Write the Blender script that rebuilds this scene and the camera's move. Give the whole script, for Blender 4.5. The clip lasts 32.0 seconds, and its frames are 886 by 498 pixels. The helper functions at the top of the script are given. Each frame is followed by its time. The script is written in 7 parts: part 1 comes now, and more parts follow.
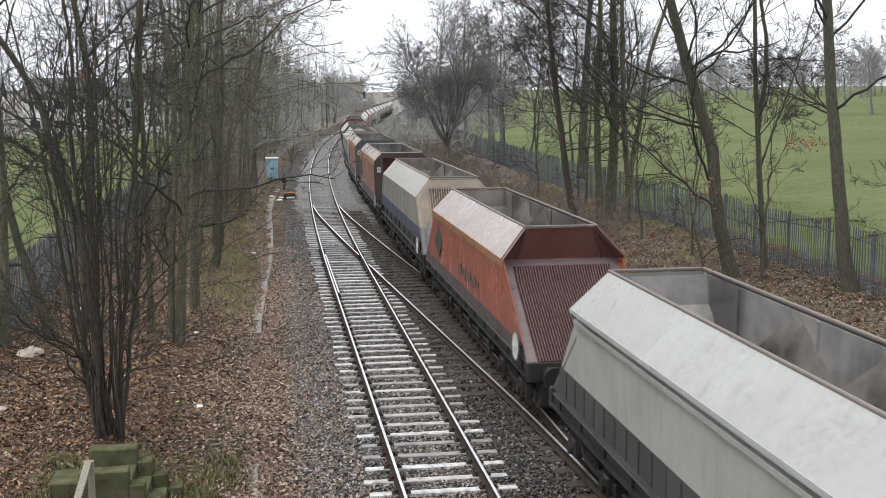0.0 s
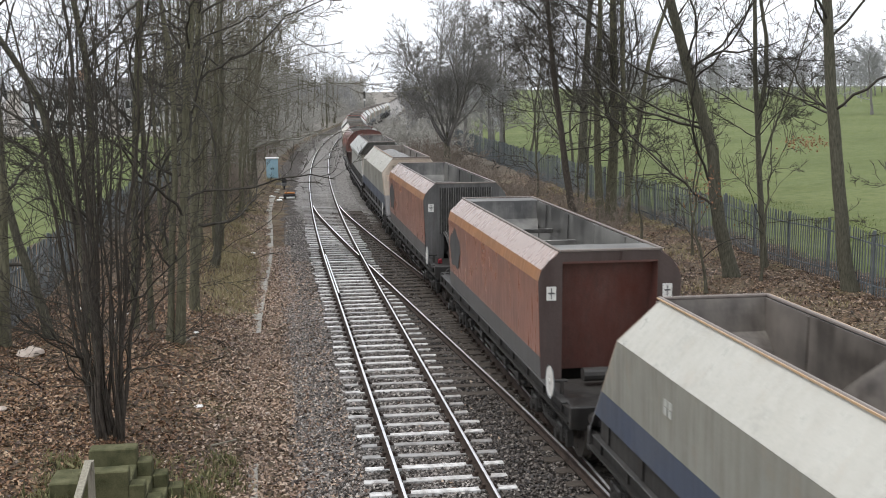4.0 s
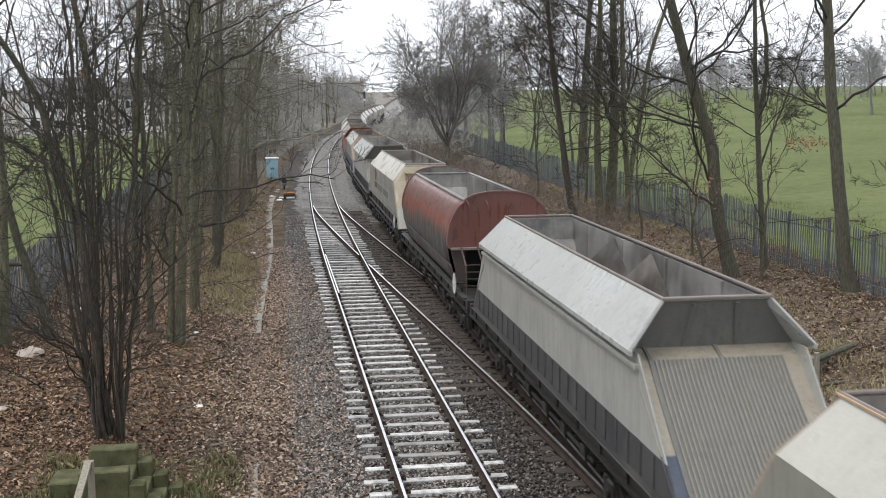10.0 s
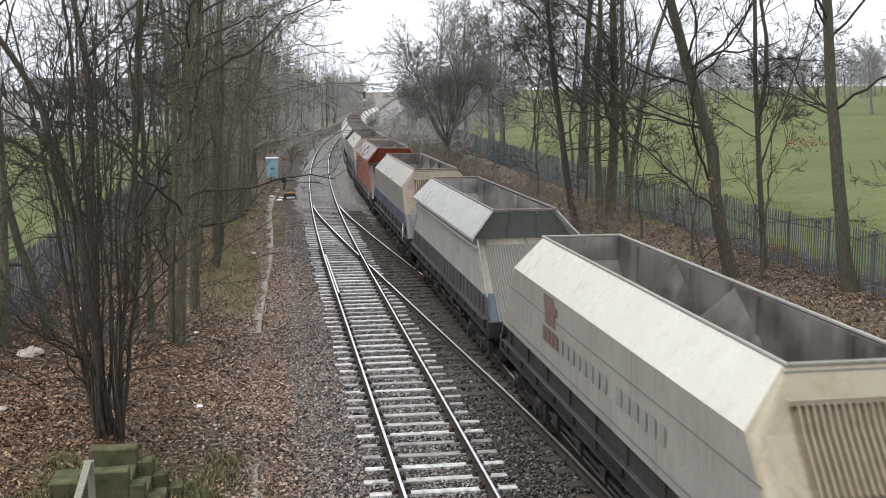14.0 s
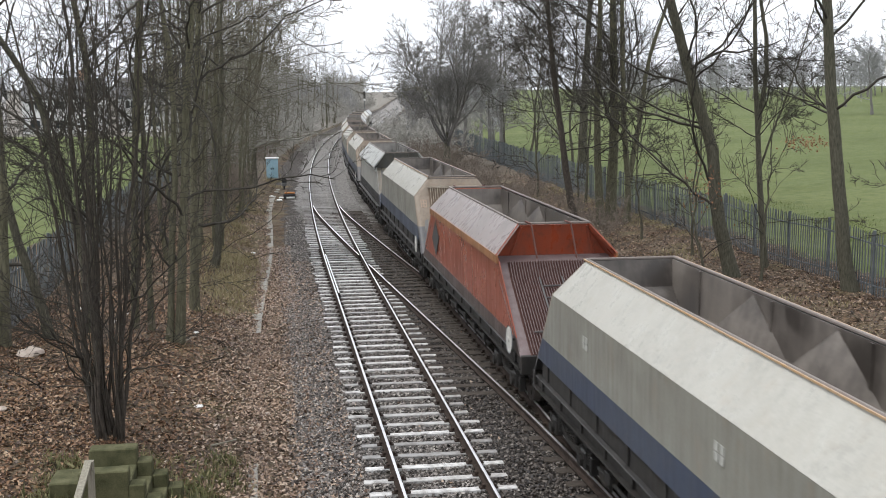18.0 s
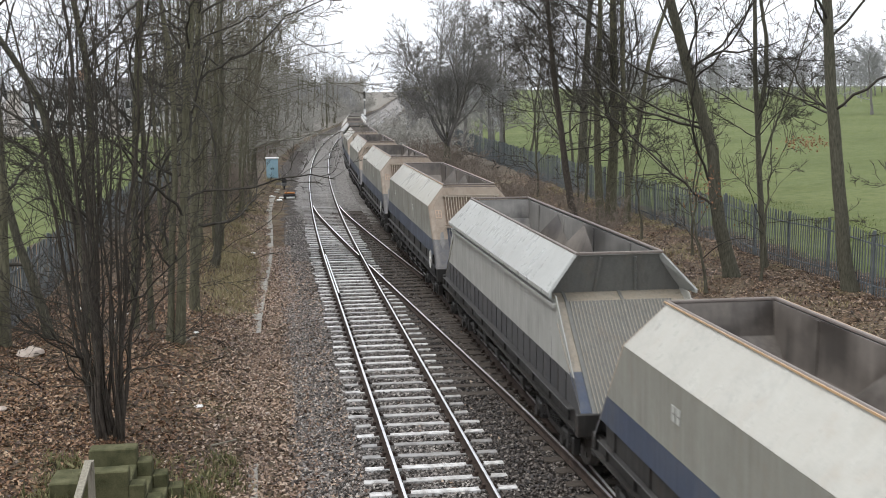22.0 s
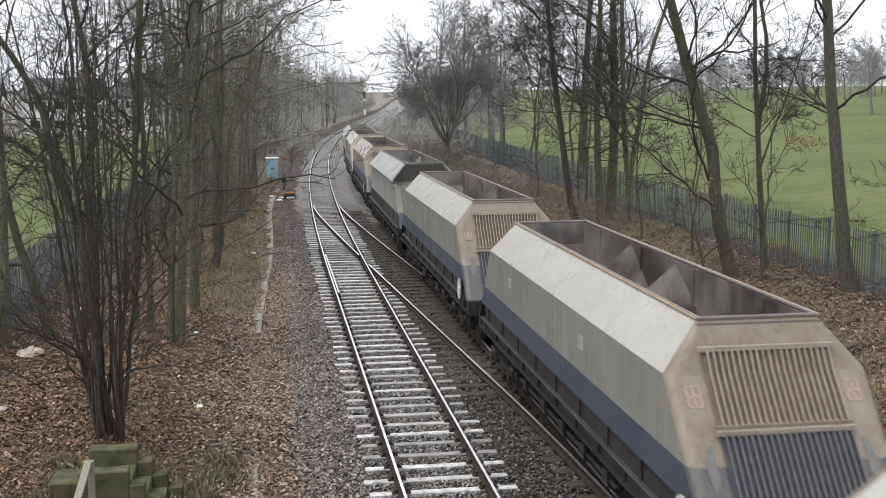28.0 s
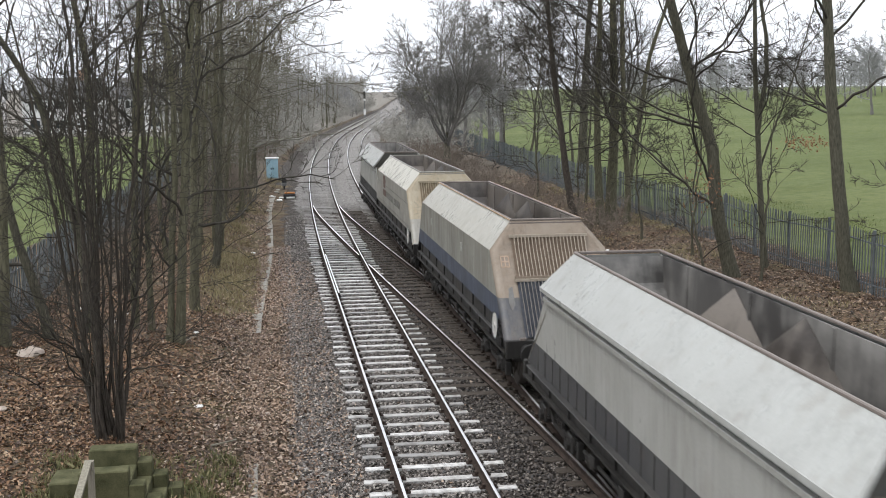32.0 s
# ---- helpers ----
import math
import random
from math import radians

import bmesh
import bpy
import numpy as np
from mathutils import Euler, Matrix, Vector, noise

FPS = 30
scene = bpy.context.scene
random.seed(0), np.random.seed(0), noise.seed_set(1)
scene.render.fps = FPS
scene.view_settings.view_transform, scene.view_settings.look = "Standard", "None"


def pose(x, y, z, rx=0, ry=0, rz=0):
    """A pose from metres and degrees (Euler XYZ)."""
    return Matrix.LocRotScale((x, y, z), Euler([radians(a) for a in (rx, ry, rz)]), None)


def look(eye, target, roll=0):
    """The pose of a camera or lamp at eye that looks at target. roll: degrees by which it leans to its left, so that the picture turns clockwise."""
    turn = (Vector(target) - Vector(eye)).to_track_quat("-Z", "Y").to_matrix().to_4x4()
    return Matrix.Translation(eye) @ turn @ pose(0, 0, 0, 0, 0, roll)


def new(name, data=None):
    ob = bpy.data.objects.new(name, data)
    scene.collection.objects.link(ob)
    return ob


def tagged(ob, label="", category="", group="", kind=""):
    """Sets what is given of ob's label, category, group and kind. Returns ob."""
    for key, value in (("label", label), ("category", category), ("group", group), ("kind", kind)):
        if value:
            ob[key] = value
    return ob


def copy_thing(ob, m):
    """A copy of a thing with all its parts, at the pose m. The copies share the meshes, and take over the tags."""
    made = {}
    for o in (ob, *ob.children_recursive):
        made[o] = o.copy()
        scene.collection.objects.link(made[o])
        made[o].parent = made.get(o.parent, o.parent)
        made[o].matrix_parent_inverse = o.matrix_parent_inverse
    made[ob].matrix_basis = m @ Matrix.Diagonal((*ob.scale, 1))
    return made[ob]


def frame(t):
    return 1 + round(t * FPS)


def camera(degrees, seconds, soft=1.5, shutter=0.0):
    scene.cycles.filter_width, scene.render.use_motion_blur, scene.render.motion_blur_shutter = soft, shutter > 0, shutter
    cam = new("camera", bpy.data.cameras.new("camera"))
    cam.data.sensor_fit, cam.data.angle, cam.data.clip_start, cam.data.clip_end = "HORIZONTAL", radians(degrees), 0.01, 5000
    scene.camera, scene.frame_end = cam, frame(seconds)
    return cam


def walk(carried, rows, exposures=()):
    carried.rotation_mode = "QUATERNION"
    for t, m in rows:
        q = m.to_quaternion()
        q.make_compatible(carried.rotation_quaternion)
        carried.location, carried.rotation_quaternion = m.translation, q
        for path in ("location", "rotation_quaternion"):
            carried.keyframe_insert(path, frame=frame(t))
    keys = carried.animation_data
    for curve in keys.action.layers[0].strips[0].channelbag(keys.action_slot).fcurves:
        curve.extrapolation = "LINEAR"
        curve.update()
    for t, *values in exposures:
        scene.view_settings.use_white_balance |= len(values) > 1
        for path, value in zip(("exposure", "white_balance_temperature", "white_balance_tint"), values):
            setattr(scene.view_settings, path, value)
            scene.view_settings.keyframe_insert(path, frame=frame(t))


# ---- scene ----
# The camera stands still on a bridge over the line; x runs across the track, y along it, z up from the rail heads.
cam = camera(43.16, 32.0, soft=0.6, shutter=0.3)
EYE = Vector((-2.81, 0.0, 6.56))
AIM = EYE + Vector((0.15071, 0.97869, -0.13925)) * 10
CAMERA_POSE = look(EYE, AIM, -0.22)
walk(cam, [(0.0, CAMERA_POSE), (32.0, CAMERA_POSE)], exposures=[(0.0, 0.38), (32.0, 0.38)])

# ---- light: a bright overcast winter sky ----
world = bpy.data.worlds.new("overcast_sky")
scene.world = world
world.use_nodes = True
wn, wl = world.node_tree.nodes, world.node_tree.links
sky = wn.new("ShaderNodeTexSky")
sky.sky_type = "NISHITA"
sky.sun_disc = False
sky.sun_elevation, sky.sun_rotation = radians(64), radians(-110)
sky.air_density, sky.dust_density, sky.ozone_density = 1.0, 4.0, 1.0
pale = wn.new("ShaderNodeHueSaturation")
pale.inputs["Saturation"].default_value = 0.10
wl.new(sky.outputs[0], pale.inputs["Color"])
# a closed, even deck of cloud hides most of the clear sky
deck = wn.new("ShaderNodeMix")
deck.data_type = "RGBA"
deck.inputs[0].default_value = 0.82
deck.inputs[7].default_value = (6.65, 6.95, 7.55, 1)
wl.new(pale.outputs[0], deck.inputs[6])
wl.new(deck.outputs[2], wn["Background"].inputs[0])
wn["Background"].inputs[1].default_value = 0.15
sun = new("sun", bpy.data.lights.new("sun", "SUN"))
sun.data.energy, sun.data.angle, sun.data.color = 1.5, radians(30), (1.0, 0.98, 0.95)
sun.matrix_world = look((-42, -14, 90), (0, 0, 0))

# ---- small builders ----


def part(name, bm, material, parent=None, label="", smooth=False):
    me = bpy.data.meshes.new(name)
    bm.to_mesh(me)
    bm.free()
    return mesh_part(name, me, material, parent, label, smooth)


def mesh_part(name, me, material, parent=None, label="", smooth=False):
    for m in material if isinstance(material, (list, tuple)) else [material]:
        me.materials.append(m)
    if smooth:
        me.shade_smooth()
    ob = new(name, me)
    if parent is not None:
        ob.parent = parent
    if label:
        tagged(ob, label)
    return ob


def share(name, me, parent, m):
    """A piece on mesh data that it shares with its likes."""
    ob = new(name, me)
    ob.parent = parent
    ob.matrix_basis = m
    return ob


def thing(name, label, category, group="", kind="", m=None):
    ob = tagged(new(name), label, category, group, kind)
    ob.empty_display_size = 0.2
    if m is not None:
        ob.matrix_basis = m
    return ob


def box(bm, x0, x1, y0, y1, z0, z1, bevel=0.0):
    r = bmesh.ops.create_cube(bm, size=1, matrix=Matrix.LocRotScale(((x0 + x1) / 2, (y0 + y1) / 2, (z0 + z1) / 2), None, (x1 - x0, y1 - y0, z1 - z0)))
    if bevel:
        edges = list({e for v in r["verts"] for e in v.link_edges})
        bmesh.ops.bevel(bm, geom=edges, offset=bevel, segments=1, affect="EDGES")


def bar(bm, a, b, w, h=None):
    """A square bar from a to b."""
    a, b = Vector(a), Vector(b)
    d = b - a
    q = d.to_track_quat("Z", "Y")
    bmesh.ops.create_cube(bm, size=1, matrix=Matrix.LocRotScale((a + b) / 2, q, (w, h or w, d.length)))


def rod(bm, a, b, r, n=8, r2=None):
    a, b = Vector(a), Vector(b)
    d = b - a
    bmesh.ops.create_cone(bm, cap_ends=True, segments=n, radius1=r, radius2=r if r2 is None else r2, depth=d.length,
                          matrix=Matrix.LocRotScale((a + b) / 2, d.to_track_quat("Z", "Y"), None))


def slab(bm, pts, thick):
    """A plate of that thickness whose outer face has the corners pts; it thickens away from the face's normal."""
    pts = [Vector(p) for p in pts]
    n = (pts[1] - pts[0]).cross(pts[2] - pts[0]).normalized()
    top = [bm.verts.new(p) for p in pts]
    low = [bm.verts.new(p - n * thick) for p in pts]
    bm.faces.new(top)
    bm.faces.new(low[::-1])
    for i in range(len(pts)):
        j = (i + 1) % len(pts)
        bm.faces.new((top[j], top[i], low[i], low[j]))


def from_arrays(name, verts, faces):
    """A mesh from arrays of corners and of faces with one corner count."""
    me = bpy.data.meshes.new(name)
    faces = np.asarray(faces, dtype=np.int32)
    nf, k = faces.shape
    me.vertices.add(len(verts))
    me.vertices.foreach_set("co", np.asarray(verts, dtype=np.float32).ravel())
    me.loops.add(nf * k)
    me.loops.foreach_set("vertex_index", faces.ravel())
    me.polygons.add(nf)
    me.polygons.foreach_set("loop_start", np.arange(0, nf * k, k, dtype=np.int32))
    me.update(calc_edges=True)
    return me


# ---- materials ----


def material(name, build):
    m = bpy.data.materials.new(name)
    m.use_nodes = True
    nt = m.node_tree
    build(Nodes(nt), nt.nodes["Principled BSDF"])
    return m


class Nodes:
    def __init__(self, nt):
        self.nt = nt

    def add(self, kind, **sets):
        n = self.nt.nodes.new(kind)
        for key, value in sets.items():
            n.inputs[key].default_value = value
        return n

    def link(self, a, b):
        self.nt.links.new(a, b)

    def place(self, scale=(1, 1, 1), world_space=False, vary=False):
        c = self.add("ShaderNodeNewGeometry") if world_space else self.add("ShaderNodeTexCoord")
        mp = self.add("ShaderNodeMapping")
        mp.inputs["Scale"].default_value = scale
        self.link(c.outputs["Position" if world_space else "Object"], mp.inputs[0])
        if vary:
            self.link(self.math("MULTIPLY", self.random(), 60.0), mp.inputs["Location"])
        return mp.outputs[0]

    def noise(self, scale, detail=4.0, rough=0.55, vec=None):
        n = self.add("ShaderNodeTexNoise", Scale=scale, Detail=detail, Roughness=rough)
        if vec is not None:
            self.link(vec, n.inputs["Vector"])
        return n.outputs["Fac"]

    def ramp(self, fac, *stops):
        r = self.add("ShaderNodeValToRGB")
        e = r.color_ramp.elements
        while len(e) < len(stops):
            e.new(0.5)
        for el, (p, c) in zip(e, stops):
            el.position = p
            el.color = (*c, 1) if len(c) == 3 else c
        self.link(fac, r.inputs[0])
        return r.outputs[0]

    def mix(self, fac, a, b, mode="MIX"):
        n = self.add("ShaderNodeMix")
        n.data_type, n.blend_type = "RGBA", mode
        for sock, v in ((n.inputs[0], fac), (n.inputs[6], a), (n.inputs[7], b)):
            if hasattr(v, "is_linked"):
                self.link(v, sock)
            elif isinstance(v, (int, float)):
                sock.default_value = v
            else:
                sock.default_value = (*v, 1)
        return n.outputs[2]

    def math(self, op, a, b=0.0, clamp=False):
        n = self.add("ShaderNodeMath")
        n.operation, n.use_clamp = op, clamp
        for sock, v in zip(n.inputs, (a, b)):
            if hasattr(v, "is_linked"):
                self.link(v, sock)
            else:
                sock.default_value = v
        return n.outputs[0]

    def bump(self, bsdf, height, strength=0.3, distance=0.01):
        b = self.add("ShaderNodeBump", Strength=strength, Distance=distance)
        self.link(height, b.inputs["Height"])
        self.link(b.outputs[0], bsdf.inputs["Normal"])

    def random(self):
        return self.add("ShaderNodeObjectInfo").outputs["Random"]

    def island(self):
        return self.add("ShaderNodeNewGeometry").outputs["Random Per Island"]


def plain(name, a, b, scale=6.0, rough=0.7, metal=0.0, bump=0.2, stretch=(1, 1, 1), fine=60.0, distance=0.01):
    """Two tones of one stuff, blended by coarse and fine noise."""
    def build(n, bsdf):
        p = n.place(stretch)
        f = n.noise(scale, 5, 0.6, p)
        g = n.noise(fine, 3, 0.6, p)
        h = n.math("ADD", n.math("MULTIPLY", f, 0.7), n.math("MULTIPLY", g, 0.3))
        n.link(n.ramp(h, (0.33, a), (0.67, b)), bsdf.inputs["Base Color"])
        bsdf.inputs["Roughness"].default_value, bsdf.inputs["Metallic"].default_value = rough, metal
        bsdf.inputs["Specular IOR Level"].default_value = 0.5 if rough < 0.6 else 0.2
        n.bump(bsdf, h, bump, distance)
    return material(name, build)


def paint(name, colour, dust=(0.36, 0.34, 0.29), amount=0.5, rust=(0.16, 0.08, 0.05), rust_amount=0.15, rough=0.55, grime=0.45, lichen=0.0):
    """Weathered wagon paint: dust in patches, streaks of dust and grime that run down, chips of rust, fine specks."""
    colour, dust = tuple(0.86 * c for c in colour), tuple(0.86 * c for c in dust)
    def build(n, bsdf):
        p = n.place(vary=True)
        streak = n.noise(1.0, 6, 0.62, n.place((5.0, 7.0, 0.45), vary=True))
        drip = n.noise(1.0, 7, 0.7, n.place((11.0, 13.0, 0.6), vary=True))
        patch = n.noise(0.8, 7, 0.66, p)
        fine = n.noise(38.0, 4, 0.7, p)
        f = n.math("ADD", n.math("MULTIPLY", streak, 0.5), n.math("MULTIPLY", patch, 0.5))
        col = n.mix(n.math("MULTIPLY", n.ramp(f, (0.38, (0, 0, 0)), (0.62, (1, 1, 1))), amount), colour, dust)
        dark = n.math("MULTIPLY", n.ramp(drip, (0.47, (0, 0, 0)), (0.66, (1, 1, 1))), n.ramp(patch, (0.40, (0, 0, 0)), (0.60, (1, 1, 1))))
        col = n.mix(n.math("MULTIPLY", dark, grime), col, (0.050, 0.045, 0.040))
        chips = n.noise(2.6, 9, 0.76, n.place((1.0, 1.0, 0.6), vary=True))
        col = n.mix(n.math("MULTIPLY", n.ramp(chips, (0.55, (0, 0, 0)), (0.62, (1, 1, 1))), rust_amount), col, rust)
        col = n.mix(n.math("MULTIPLY", n.ramp(fine, (0.42, (0, 0, 0)), (0.66, (1, 1, 1))), 0.35), col, tuple(c * 0.6 for c in colour))
        if lichen:
            colony = n.ramp(n.noise(0.9, 5, 0.6, n.place(vary=True)), (0.47, (0, 0, 0)), (0.56, (1, 1, 1)))
            specks = n.ramp(n.noise(10.0, 6, 0.75, p), (0.48, (0, 0, 0)), (0.54, (1, 1, 1)))
            col = n.mix(n.math("MULTIPLY", n.math("MULTIPLY", colony, specks), lichen), col, (0.13, 0.13, 0.12))
        n.link(col, bsdf.inputs["Base Color"])
        n.link(n.ramp(f, (0.35, (rough - 0.15,) * 3), (0.65, (rough + 0.15,) * 3)), bsdf.inputs["Roughness"])
        n.bump(bsdf, n.math("ADD", n.math("MULTIPLY", patch, 0.14), n.math("MULTIPLY", fine, 0.08)), 0.3, 0.04)
    return material(name, build)


def ground_build(n, bsdf):
    """Leaf litter on the banks, stone chips by the track, grass on the fields, told apart by the distance from the line."""
    pos = n.add("ShaderNodeNewGeometry").outputs["Position"]
    sep = n.add("ShaderNodeSeparateXYZ")
    n.link(pos, sep.inputs[0])
    far = n.math("MINIMUM", n.math("MAXIMUM", n.math("SUBTRACT", sep.outputs[1], 40.0), 0.0), 155.0)
    across = n.math("SUBTRACT", sep.outputs[0], n.math("MULTIPLY", n.math("MULTIPLY", far, far), 0.00043))
    across = n.math("SUBTRACT", across, n.math("MULTIPLY", n.math("MAXIMUM", n.math("SUBTRACT", sep.outputs[1], 195.0), 0.0), 0.1333))
    across = n.math("ADD", across, n.math("MULTIPLY", n.math("SUBTRACT", n.noise(0.7, 5, 0.65, pos), 0.5), 2.2))
    leaf_cell = n.add("ShaderNodeTexVoronoi", Scale=13.0)
    n.link(pos, leaf_cell.inputs["Vector"])
    leaf = n.ramp(leaf_cell.outputs["Color"], (0.1, (0.014, 0.010, 0.007)), (0.45, (0.050, 0.032, 0.019)), (0.75, (0.115, 0.070, 0.040)), (0.95, (0.24, 0.16, 0.10)))
    earth = n.mix(n.ramp(n.noise(0.9, 6, 0.65, pos), (0.4, (0, 0, 0)), (0.7, (1, 1, 1))), leaf, (0.155, 0.125, 0.085))
    moss = n.mix(n.ramp(n.noise(0.35, 5, 0.6, pos), (0.56, (0, 0, 0)), (0.72, (0.7, 0.7, 0.7))), earth, (0.19, 0.17, 0.085))
    stone_cell = n.add("ShaderNodeTexVoronoi", Scale=17.0)
    n.link(pos, stone_cell.inputs["Vector"])
    stone = n.ramp(stone_cell.outputs["Color"], (0.1, (0.016, 0.014, 0.012)), (0.5, (0.055, 0.047, 0.041)), (0.9, (0.15, 0.135, 0.12)))
    grass = n.ramp(n.noise(0.25, 7, 0.65, pos), (0.3, (0.084, 0.108, 0.034)), (0.7, (0.128, 0.150, 0.055)))
    grass = n.mix(n.ramp(n.noise(0.06, 6, 0.6, pos), (0.45, (0, 0, 0)), (0.7, (0.55, 0.55, 0.55))), grass, (0.165, 0.182, 0.072))
    grass = n.mix(n.ramp(n.noise(1.6, 7, 0.7, pos), (0.46, (0, 0, 0)), (0.60, (0.5, 0.5, 0.5))), grass, (0.068, 0.094, 0.030))
    left = n.math("GREATER_THAN", across, n.math("SUBTRACT", -2.3, n.math("MULTIPLY", n.math("GREATER_THAN", sep.outputs[1], 84.0), 1.2)))
    right = n.math("LESS_THAN", across, 6.6)
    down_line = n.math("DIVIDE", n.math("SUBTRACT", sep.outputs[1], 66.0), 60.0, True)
    # ballast between the rails pales further off: haze painted into the colour
    bed_haze = n.math("DIVIDE", n.math("SUBTRACT", sep.outputs[1], 56.0), 14.0, True)
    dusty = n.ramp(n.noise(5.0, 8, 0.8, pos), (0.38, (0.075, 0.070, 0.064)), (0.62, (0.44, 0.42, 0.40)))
    stone = n.mix(n.math("MULTIPLY", n.math("MULTIPLY", bed_haze, n.math("GREATER_THAN", across, -1.7)), 0.75), stone, dusty)
    col = n.mix(n.math("MULTIPLY", left, right), moss, stone)
    col = n.mix(n.math("GREATER_THAN", across, 16.2), col, grass)
    near_field = n.math("MULTIPLY", n.math("LESS_THAN", across, -11.5), n.math("LESS_THAN", sep.outputs[1], 150.0))
    col = n.mix(near_field, col, grass)
    verge = n.math("MULTIPLY", n.math("LESS_THAN", across, 16.2), n.math("MAXIMUM", n.math("GREATER_THAN", across, -11.5), n.math("GREATER_THAN", sep.outputs[1], 150.0)))
    cess = n.math("MULTIPLY", n.math("GREATER_THAN", across, -4.2), n.math("LESS_THAN", across, 7.6))
    verge = n.math("MULTIPLY", verge, n.math("SUBTRACT", 1.0, cess))
    # far verge fades to a grey straw tone that stands in for haze
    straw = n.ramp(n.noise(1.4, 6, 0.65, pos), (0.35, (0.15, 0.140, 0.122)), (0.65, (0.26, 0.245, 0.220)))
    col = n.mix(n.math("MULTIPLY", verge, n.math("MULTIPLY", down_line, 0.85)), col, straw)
    n.link(col, bsdf.inputs["Base Color"])
    bsdf.inputs["Roughness"].default_value = 0.85
    bsdf.inputs["Specular IOR Level"].default_value = 0.2
    n.bump(bsdf, n.math("ADD", leaf_cell.outputs["Distance"], stone_cell.outputs["Distance"]), 0.6, 0.05)


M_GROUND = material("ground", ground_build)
M_RAIL_TOP = plain("polished_rail", (0.86, 0.86, 0.87), (0.95, 0.95, 0.96), 3, 0.48, 1.0, 0.02)
M_RAIL = plain("rusty_rail", (0.022, 0.016, 0.013), (0.060, 0.042, 0.033), 9, 0.8)


def sleeper_build(n, bsdf):
    """Weathered pale concrete, each sleeper in a tone of its own, with dirt towards its middle."""
    p = n.place(vary=True)
    f = n.noise(5.0, 6, 0.65, p)
    tone = n.ramp(n.random(), (0.0, (0.24, 0.235, 0.225)), (0.25, (0.46, 0.45, 0.435)), (1.0, (0.68, 0.67, 0.655)))
    n.link(n.mix(n.ramp(f, (0.45, (0, 0, 0)), (0.68, (0.85, 0.85, 0.85))), tone, (0.13, 0.115, 0.10)), bsdf.inputs["Base Color"])
    bsdf.inputs["Roughness"].default_value = 0.5
    n.bump(bsdf, f, 0.3, 0.01)


M_SLEEPER_PALE = material("pale_sleeper", sleeper_build)
M_SLEEPER_DARK = plain("oiled_timber", (0.032, 0.027, 0.023), (0.100, 0.084, 0.070), 9, 0.8, stretch=(1, 6, 3))


def tinted(name, tones, rough=0.85, bump=0.4, scale=20.0):
    """Pieces in one mesh, each in a tone of its own."""
    def build(n, bsdf):
        stops = [(i / (len(tones) - 1), c) for i, c in enumerate(tones)]
        col = n.ramp(n.island(), *stops)
        f = n.noise(scale, 4, 0.6, n.place())
        n.link(n.mix(n.math("MULTIPLY", f, 0.45), col, tuple(0.5 * v for v in tones[0])), bsdf.inputs["Base Color"])
        bsdf.inputs["Roughness"].default_value = rough
        n.bump(bsdf, f, bump, 0.01)
    return material(name, build)


M_BALLAST = tinted("ballast", [(0.020, 0.017, 0.015), (0.068, 0.057, 0.049), (0.135, 0.114, 0.099), (0.25, 0.22, 0.197), (0.52, 0.485, 0.44)], 0.42)
# dark wet stones; their tone also holds the shade under the train
M_BALLAST_DARK = tinted("oily_ballast", [(0.007, 0.006, 0.005), (0.020, 0.015, 0.013), (0.050, 0.039, 0.032), (0.098, 0.080, 0.067), (0.27, 0.24, 0.21)], 0.5)
M_LEAF = tinted("dead_leaves", [(0.022, 0.013, 0.008), (0.085, 0.041, 0.020), (0.175, 0.086, 0.040), (0.29, 0.160, 0.080), (0.50, 0.36, 0.23)], 0.5)
M_LEAF_PALE = tinted("dry_fallen_leaves", [(0.045, 0.030, 0.021), (0.155, 0.094, 0.062), (0.28, 0.178, 0.120), (0.43, 0.305, 0.21), (0.70, 0.57, 0.45)], 0.45)
M_LEAF_BANK = tinted("bank_leaves", [(0.020, 0.013, 0.009), (0.060, 0.035, 0.021), (0.130, 0.076, 0.046), (0.24, 0.152, 0.098), (0.50, 0.38, 0.28)], 0.5)
M_DRYGRASS = tinted("dry_grass", [(0.19, 0.165, 0.080), (0.36, 0.30, 0.165), (0.50, 0.43, 0.265), (0.26, 0.235, 0.125)], 0.8)
M_VERGE = tinted("verge_grass", [(0.10, 0.115, 0.042), (0.20, 0.20, 0.085), (0.34, 0.30, 0.16)], 0.8)
M_TURF = tinted("turf", [(0.11, 0.145, 0.042), (0.16, 0.20, 0.06), (0.21, 0.245, 0.085)], 0.8)
M_BARK = plain("bark", (0.044, 0.042, 0.031), (0.145, 0.138, 0.102), 7, 0.9, bump=0.9, stretch=(4, 4, 0.8), distance=0.03)
M_BARK_DARK = plain("damp_dark_bark", (0.036, 0.030, 0.025), (0.105, 0.090, 0.074), 7, 0.9, bump=0.8, stretch=(4, 4, 0.8), distance=0.03)
M_BARK_GREEN = plain("mossy_bark", (0.060, 0.057, 0.040), (0.175, 0.166, 0.110), 5, 0.9, bump=0.8, stretch=(4, 4, 0.8), distance=0.03)
M_TWIG = plain("twigs", (0.026, 0.023, 0.019), (0.080, 0.073, 0.060), 3, 0.9, bump=0.0)
# brighter olive copy of the twigs: light on the near bank painted in
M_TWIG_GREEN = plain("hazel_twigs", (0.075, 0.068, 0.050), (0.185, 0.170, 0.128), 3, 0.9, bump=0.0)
# distant twigs: pale because haze is painted into them
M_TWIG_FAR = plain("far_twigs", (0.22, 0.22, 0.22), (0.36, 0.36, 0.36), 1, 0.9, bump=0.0)
